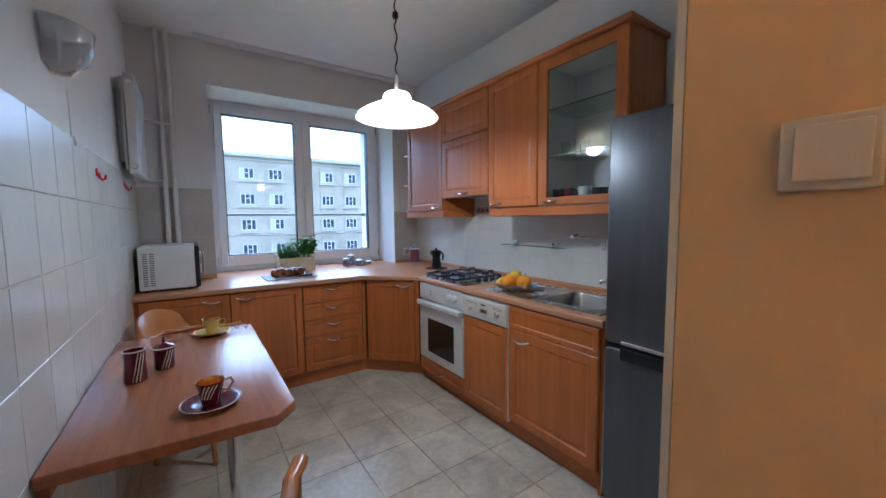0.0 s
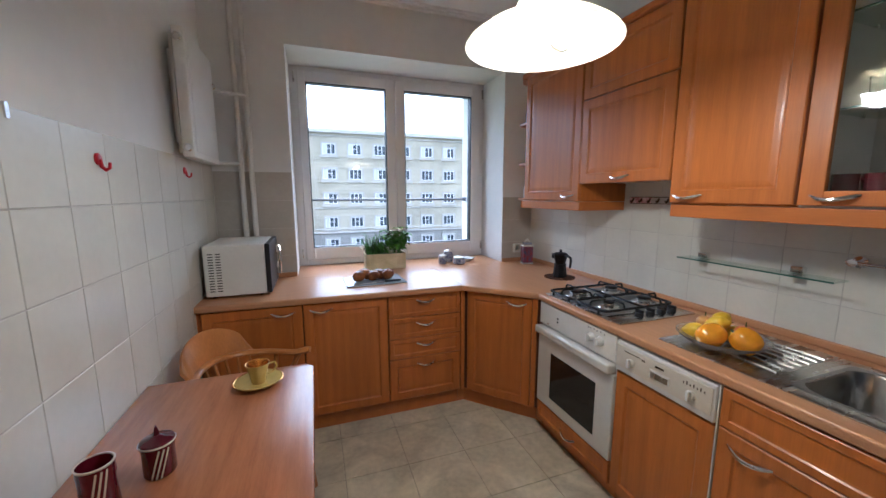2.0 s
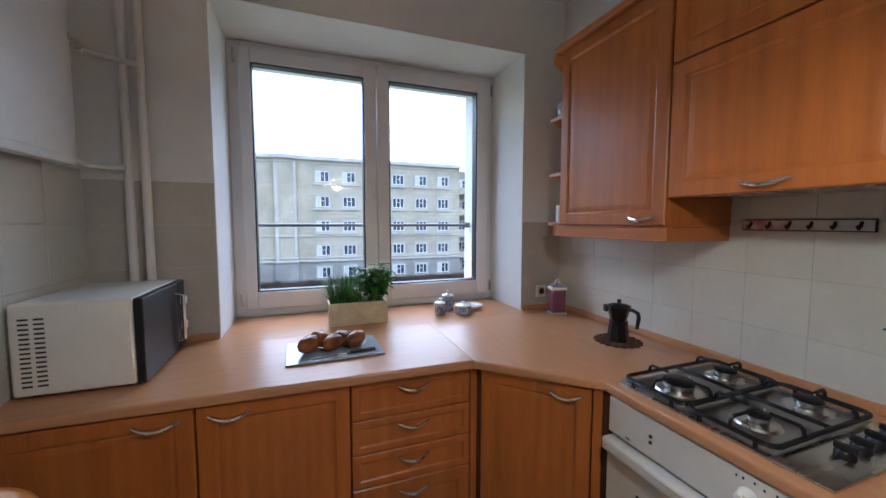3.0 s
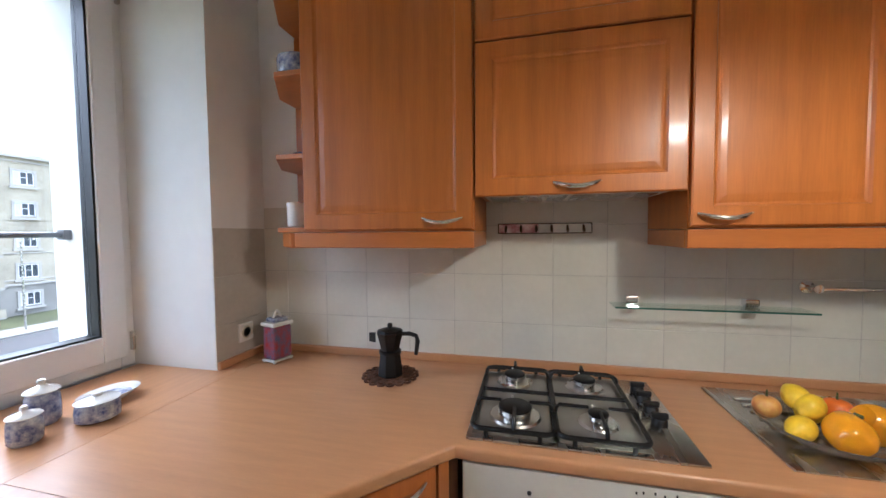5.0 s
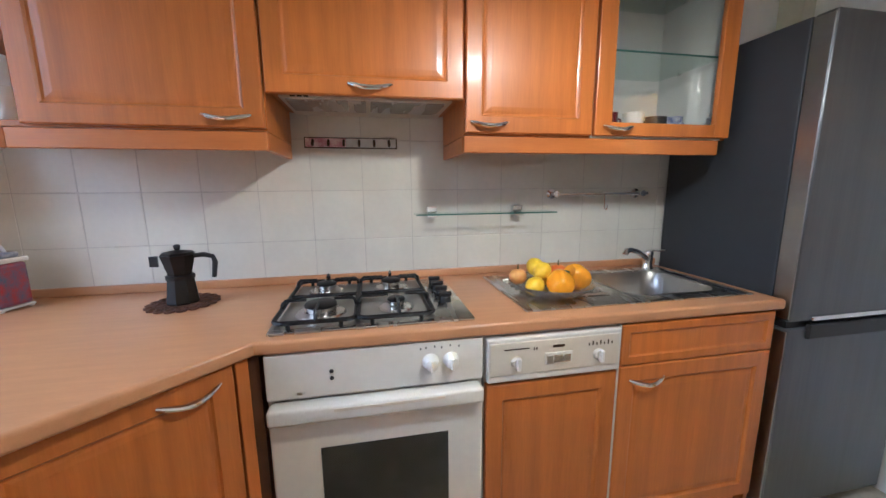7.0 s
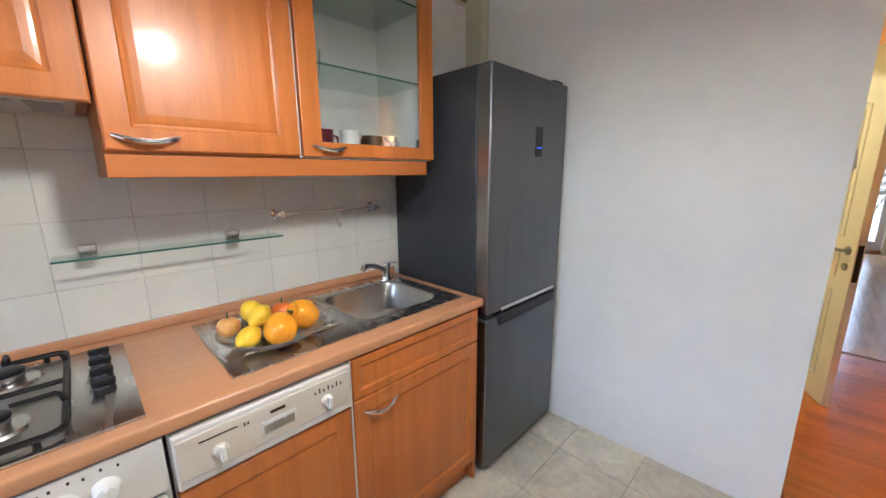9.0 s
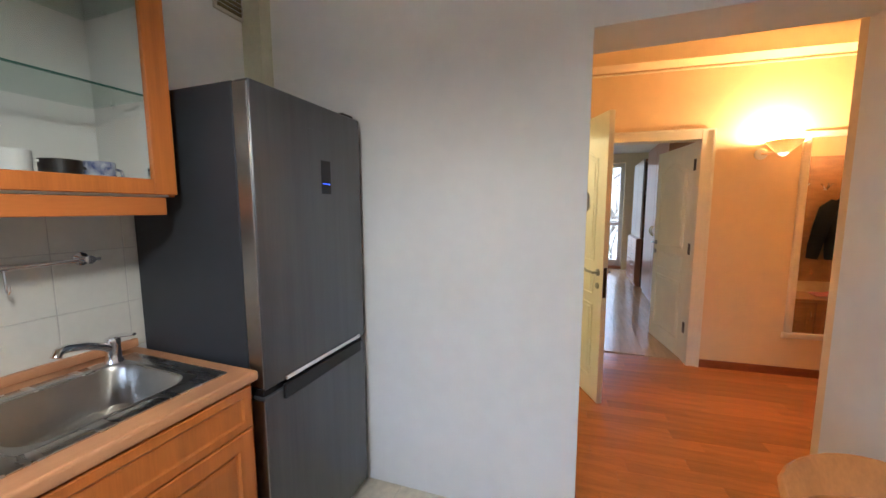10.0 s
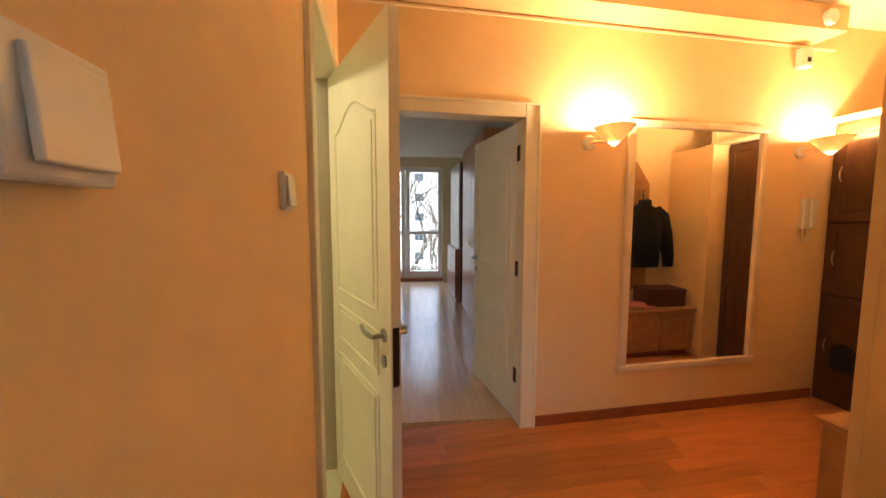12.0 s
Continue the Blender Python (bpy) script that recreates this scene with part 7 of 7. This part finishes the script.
for x0, x1 in ((0.02, 0.80), (0.805, 1.62)):
    f = box(x0, x0 + 0.085, RYB - 0.20, RYB - 0.13, 0.06, 2.418, 0.004)
    box(x1 - 0.085, x1, RYB - 0.20, RYB - 0.13, 0.06, 2.418, 0.004, f)
    box(x0 + 0.085, x1 - 0.085, RYB - 0.20, RYB - 0.13, 0.06, 0.20, 0.004, f)
    box(x0 + 0.085, x1 - 0.085, RYB - 0.20, RYB - 0.13, 2.33, 2.418, 0.004, f)
    box(x0 + 0.085, x1 - 0.085, RYB - 0.20, RYB - 0.13, 1.0, 1.07, 0.004, f)
    lf = part("sash", f, M["pvc"], bd)
    p = part("pane", box(x0 + 0.08, x1 - 0.08, RYB - 0.168, RYB - 0.164, 0.19, 2.34), M["pane"], lf)
    p.visible_shadow = False
part("threshold", box(0.02, 1.62, RYB - 0.2, RYB + 0.02, 0.0, 0.06), M["brown_trim"], bd)
bal = thing("balcony", "concrete balcony with a slim steel railing", "balcony", (0.8, -8.6, 0))
part("floor_slab", box(-0.6, 2.4, -9.3, RYB - 0.3, -0.2, -0.02), M["paving"], bal)
for z in (0.15, 0.98, 1.08):
    part("rail", tube([(-0.6, -9.25, z), (2.4, -9.25, z)], 0.018, 8), M["steel"], bal, "", True)
for k in range(26):
    part("baluster", tube([(-0.55 + 0.115 * k, -9.25, 0.0), (-0.55 + 0.115 * k, -9.25, 1.0)], 0.008, 6), M["steel"], bal)
back_house = thing("far_house", "pale apartment house beyond the bare trees", "house", (5, -60, GZ))
part("wall", box(-30, 45, -72, -60, GZ, 12), M["cornice"], back_house)
for x in range(-26, 42, 5):
    for z in (-5, -1.8, 1.4, 4.6, 7.8):
        w = part("window", box(x - 0.9, x + 0.9, -60.02, -59.9, z - 0.8, z + 0.8), M["pvc"], back_house)
        part("pane", box(x - 0.75, x + 0.75, -59.9, -59.86, z - 0.65, z + 0.65), M["far_pane"], w)


def bare_tree(x, y, h, seed):
    q = random.Random(seed)
    t = thing("bare_tree", "leafless winter tree with fine twigs", "tree", (x, y, GZ), "trees behind the house")
    trunk, twigs = bmesh.new(), bmesh.new()

    def grow(p, d, length, rad, depth):
        pts = [p]
        for _ in range(3):
            d = (d + Vector((q.uniform(-0.22, 0.22), q.uniform(-0.22, 0.22), q.uniform(-0.05, 0.15)))).normalized()
            pts.append(pts[-1] + d * length / 3)
        tube(pts, [rad, rad * 0.88, rad * 0.78, rad * 0.66], 6 if depth < 2 else 3, trunk if depth < 2 else twigs)
        if depth < 5:
            for _ in range(3 if depth < 3 else 2):
                e = (d + Vector((q.uniform(-0.9, 0.9), q.uniform(-0.9, 0.9), q.uniform(-0.1, 0.6)))).normalized()
                grow(pts[-1] if q.random() < 0.7 else pts[2], e, length * q.uniform(0.62, 0.8), rad * 0.58, depth + 1)

    grow(Vector((x, y, GZ)), Vector((0, 0, 1)), h * 0.36, 0.19, 0)
    part("trunk", trunk, M["bark"], t, "", True)
    part("crown", twigs, M["bark"], t, "fine leafless twigs")


bare_tree(0.6, -22, 13, 2)
bare_tree(2.6, -27, 12, 5)
bare_tree(-1.2, -30, 13, 8)
M["evergreen"] = shade("evergreen", (0.05, 0.09, 0.03), 0.9, vary=0.3, scale=2)
ev = bmesh.new()
q = random.Random(21)
for _ in range(2600):
    a, k = q.uniform(0, 6.28), q.random() ** 0.5
    c = Vector((1.2 + 5.5 * k * math.cos(a), -26 + 2.2 * k * math.sin(a), GZ + q.uniform(0.2, 5.6) * (1 - 0.5 * k)))
    d = Vector((q.uniform(-1, 1), q.uniform(-1, 1), q.uniform(-0.4, 1))).normalized() * 0.28
    s = d.cross(Vector((0.3, 0.5, 0.8))).normalized() * 0.14
    ev.faces.new([ev.verts.new(c - s), ev.verts.new(c + d), ev.verts.new(c + s)])
tagged(new("shrubbery", mesh_of("shrubbery", ev, M["evergreen"])), "dense evergreen shrubs below the balcony", "shrub", "", "stuff")

# wardrobes of the far room, along its wall
WF = -0.06
war = thing("wardrobe", "tall brown laminate wardrobe with two doors", "wardrobe", (-0.36, -4.6, 0))
part("body", box(RX0 + 0.002, WF - 0.02, -5.35, -3.85, 0, 2.32), M["wardrobe"], war)
for y0, y1 in ((-5.35, -4.602), (-4.598, -3.85)):
    d = part("door", box(WF - 0.0195, WF, y0 + 0.002, y1 - 0.002, 0.06, 2.315, 0.002), M["wardrobe"], war)
    yy = -4.66 if y0 < -5 else -4.54
    part("handle", tube(arc((WF + 0.002, yy, 1.0), (WF + 0.002, yy, 1.14), (0.03, 0, 0)), 0.007, 6), M["brass"], d, "", True)
opn = thing("open_shelving", "dark open shelf column beside the wardrobe", "shelf", (-0.36, -5.5, 0))
part("back", box(RX0 + 0.002, RX0 + 0.03, -5.75, -5.352, 0, 2.2), M["closet"], opn)
part("side", box(RX0 + 0.03, WF - 0.03, -5.75, -5.73, 0, 2.2), M["closet"], opn)
for z in (0.85, 1.25, 1.65, 2.18):
    part("board", box(RX0 + 0.03, WF - 0.04, -5.73, -5.353, z, z + 0.02), M["closet"], opn)
drw = thing("chest_of_drawers", "brown laminate chest of drawers by the wall", "chest", (-0.36, -6.3, 0))
part("body", box(RX0 + 0.002, WF + 0.04, -6.9, -5.752, 0.0, 0.86), M["wardrobe"], drw)
for y0, y1 in ((-6.9, -6.33), (-6.325, -5.752)):
    for k in range(4):
        d = part("drawer", box(WF + 0.0405, WF + 0.058, y0 + 0.003, y1 - 0.003, 0.05 + 0.2 * k, 0.245 + 0.2 * k, 0.002), M["wardrobe"], drw)
        part("handle", tube([(WF + 0.06, (y0 + y1) / 2 - 0.07, 0.16 + 0.2 * k), (WF + 0.085, (y0 + y1) / 2, 0.16 + 0.2 * k), (WF + 0.06, (y0 + y1) / 2 + 0.07, 0.16 + 0.2 * k)], 0.006, 6), M["chrome"], d, "", True)
M["pale_laminate"] = shade("pale_laminate", (0.62, 0.60, 0.56), 0.3, vary=0.04)
upc = thing("upper_cabinet", "pale laminate cabinet above the chest of drawers", "cabinet", (-0.36, -6.3, 0.9))
part("body", box(RX0 + 0.002, WF - 0.02, -6.9, -5.752, 0.862, 2.25), M["wardrobe"], upc)
for y0, y1 in ((-6.9, -6.33), (-6.325, -5.752)):
    part("door", box(WF - 0.0195, WF, y0 + 0.003, y1 - 0.003, 0.865, 2.245, 0.002), M["pale_laminate"], upc)

# ---------------------------------------------------------------- tiles and boards, piece by piece


def rect_mesh(name, sx, sy, sz, material, bevel):
    return mesh_of(name, box(-sx / 2, sx / 2, -sy / 2, sy / 2, -sz / 2, sz / 2, bevel, seg=1), material)


def piece(name, me, parent, x, y, z, turn=0.0):
    o = new(name, me)
    o.parent = parent
    o.matrix_basis = pose(x, y, z, 0, 0, turn)
    return o


cache = {}


def cached(name, sx, sy, sz, material, bevel):
    key = (name, round(sx, 3), round(sy, 3), round(sz, 3), material.name)
    if key not in cache:
        cache[key] = rect_mesh(name, sx, sy, sz, material, bevel)
    return cache[key]


# kitchen floor
PXT, PYT, GAP = 0.338, 0.347, 0.0032
xs = [XL] + [v for v in (0.752 + PXT * k for k in range(-3, 7)) if XL + 0.02 < v < XR - 0.02] + [XR]
ys = [-0.12] + [v for v in (1.260 + PYT * k for k in range(-4, 8)) if -0.1 < v < YW - 0.02] + [YW]
for x0, x1 in zip(xs, xs[1:]):
    for y0, y1 in zip(ys, ys[1:]):
        piece("tile", cached("tile", x1 - x0 - GAP, y1 - y0 - GAP, 0.010, M["floor_tile"], 0.0012), FLOOR_K, (x0 + x1) / 2, (y0 + y1) / 2, -0.005)

# left wall tiles, with a clipped upper corner where the field begins
LW = 0.2215
lys = [0.105] + [v for v in (0.2665 + LW * k for k in range(0, 16)) if 0.13 < v < YW - 0.03] + [YW - 0.001]
lzs = [0.003] + [0.066 + 0.231 * k for k in range(0, 7)] + [1.683]
for y0, y1 in zip(lys, lys[1:]):
    for z0, z1 in zip(lzs, lzs[1:]):
        if y1 < 0.50 and z0 > 1.4:
            continue
        piece("tile", cached("tile", 0.008, y1 - y0 - 0.003, z1 - z0 - 0.003, M["tile"], 0.0015), WALL_L, XL + 0.004, (y0 + y1) / 2, (z0 + z1) / 2)
part("corner_tile", moved(prism([(0.107, 1.4535), (0.4865, 1.4535), (0.4865, 1.6815), (0.38, 1.6815), (0.107, 1.462)], 0, 0.008), Matrix(((0, 0, 1, XL), (1, 0, 0, 0), (0, 1, 0, 0), (0, 0, 0, 1)))), M["tile"], WALL_L)
part("tile_bed", box(XL + 0.0003, XL + 0.0062, 0.106, YW - 0.001, 0.0, 1.452), M["grout"], WALL_L)
part("tile_bed", box(XL + 0.0003, XL + 0.0062, 0.4885, YW - 0.001, 1.453, 1.681), M["grout"], WALL_L)
part("edge_trim", box(XL + 0.0005, XL + 0.012, 0.095, 0.1045, 0.0, 1.46, 0.002), M["pvc"], WALL_L, "white tile edge strip")

# splashback
rys = [0.05, 0.272] + [0.472 + 0.2 * k for k in range(0, 15)]
rys = [v for v in rys if v < YW - 0.05] + [YW - 0.001]
rzs = [CT + 0.002, 1.062, 1.262, 1.462, 1.56]
for y0, y1 in zip(rys, rys[1:]):
    for z0, z1 in zip(rzs, rzs[1:]):
        piece("tile", cached("tile", 0.004, y1 - y0 - 0.0025, z1 - z0 - 0.0025, M["tile"], 0.001), WALL_R, XR - 0.002, (y0 + y1) / 2, (z0 + z1) / 2)
part("tile_bed", box(XR - 0.0028, XR - 0.0002, 0.052, YW - 0.002, CT + 0.002, 1.558), M["grout"], WALL_R)

# beige band beside the window
for x0, x1, zt in ((XL + 0.009, WX0 - 0.002, 1.645), (WX1 + 0.002, XR - 0.005, 1.462)):
    n = max(1, round((x1 - x0) / 0.25))
    zs = [CT + 0.002] + [v for v in (zt - 0.2 * k for k in (3, 2, 1)) if v > CT + 0.06] + [zt]
    for i in range(n):
        for z0, z1 in zip(zs, zs[1:]):
            a, b = x0 + (x1 - x0) * i / n, x0 + (x1 - x0) * (i + 1) / n
            piece("tile", cached("tile", b - a - 0.001, 0.003, z1 - z0 - 0.001, M["tile_beige"], 0.0004), WALL_W, (a + b) / 2, YW - 0.0018, (z0 + z1) / 2)

# hall parquet: boards across, in staggered rows
rb = random.Random(5)
bw_ = 0.095
plank = [mesh_of("plank", box(-L / 2 + 0.0004, L / 2 - 0.0004, -bw_ / 2 + 0.0004, bw_ / 2 - 0.0004, -0.012, 0.0, 0.0006, seg=1), M["parquet"]) for L in (0.5, 0.7, 0.95)]
hall_in = HALL.inverted()
row = 0
yy = HY - 0.115
rest = bmesh.new()
made = 0
while yy < 0.0:
    x = -3.96 + rb.uniform(0, 0.3)
    while x < -0.16:
        k = rb.randrange(3)
        L = (0.5, 0.7, 0.95)[k]
        if x + L > 0.0:
            L = -x
            break
        if -2.3 < x and made < 300 and not (-1.2 < yy and x + L / 2 < -1.9):
            o = new("plank", plank[k])
            o.parent = FLOOR_H
            o.matrix_basis = HALL @ pose(x + L / 2, yy + bw_ / 2, 0)
            made += 1
        else:
            box(x + 0.0004, x + L - 0.0004, yy + 0.0004, yy + bw_ - 0.0004, -0.012, 0.0, bm=rest)
        x += L
    if x < -0.02:
        box(x + 0.0004, -0.0004, yy + 0.0004, yy + bw_ - 0.0004, -0.012, 0.0, bm=rest)
    yy += bw_
tagged(part("planks", moved(rest, HALL), M["parquet"], FLOOR_H), "", "", "", "stuff")
# passage floor between kitchen tiles and the hall boards
setting("floor_passage", box(XL, HX + 0.004, -0.40, -0.121, -0.12, -0.0005), M["parquet"], "parquet boards in the passage")

# far room boards run away from the hall
rest = bmesh.new()
x = RX0 + 0.01
while x < RX1:
    y = RYB + rb.uniform(0, 0.4)
    while y < -2.32:
        L = rb.choice((0.35, 0.5, 0.65))
        box(x + 0.0005, min(RX1, x + 0.0995), y + 0.0005, min(-2.305, y + L - 0.0005), -0.0115, 0.0, bm=rest)
        y += L
    x += 0.10
tagged(part("planks", rest, M["parquet_far"], FLOOR_R), "", "", "", "stuff")
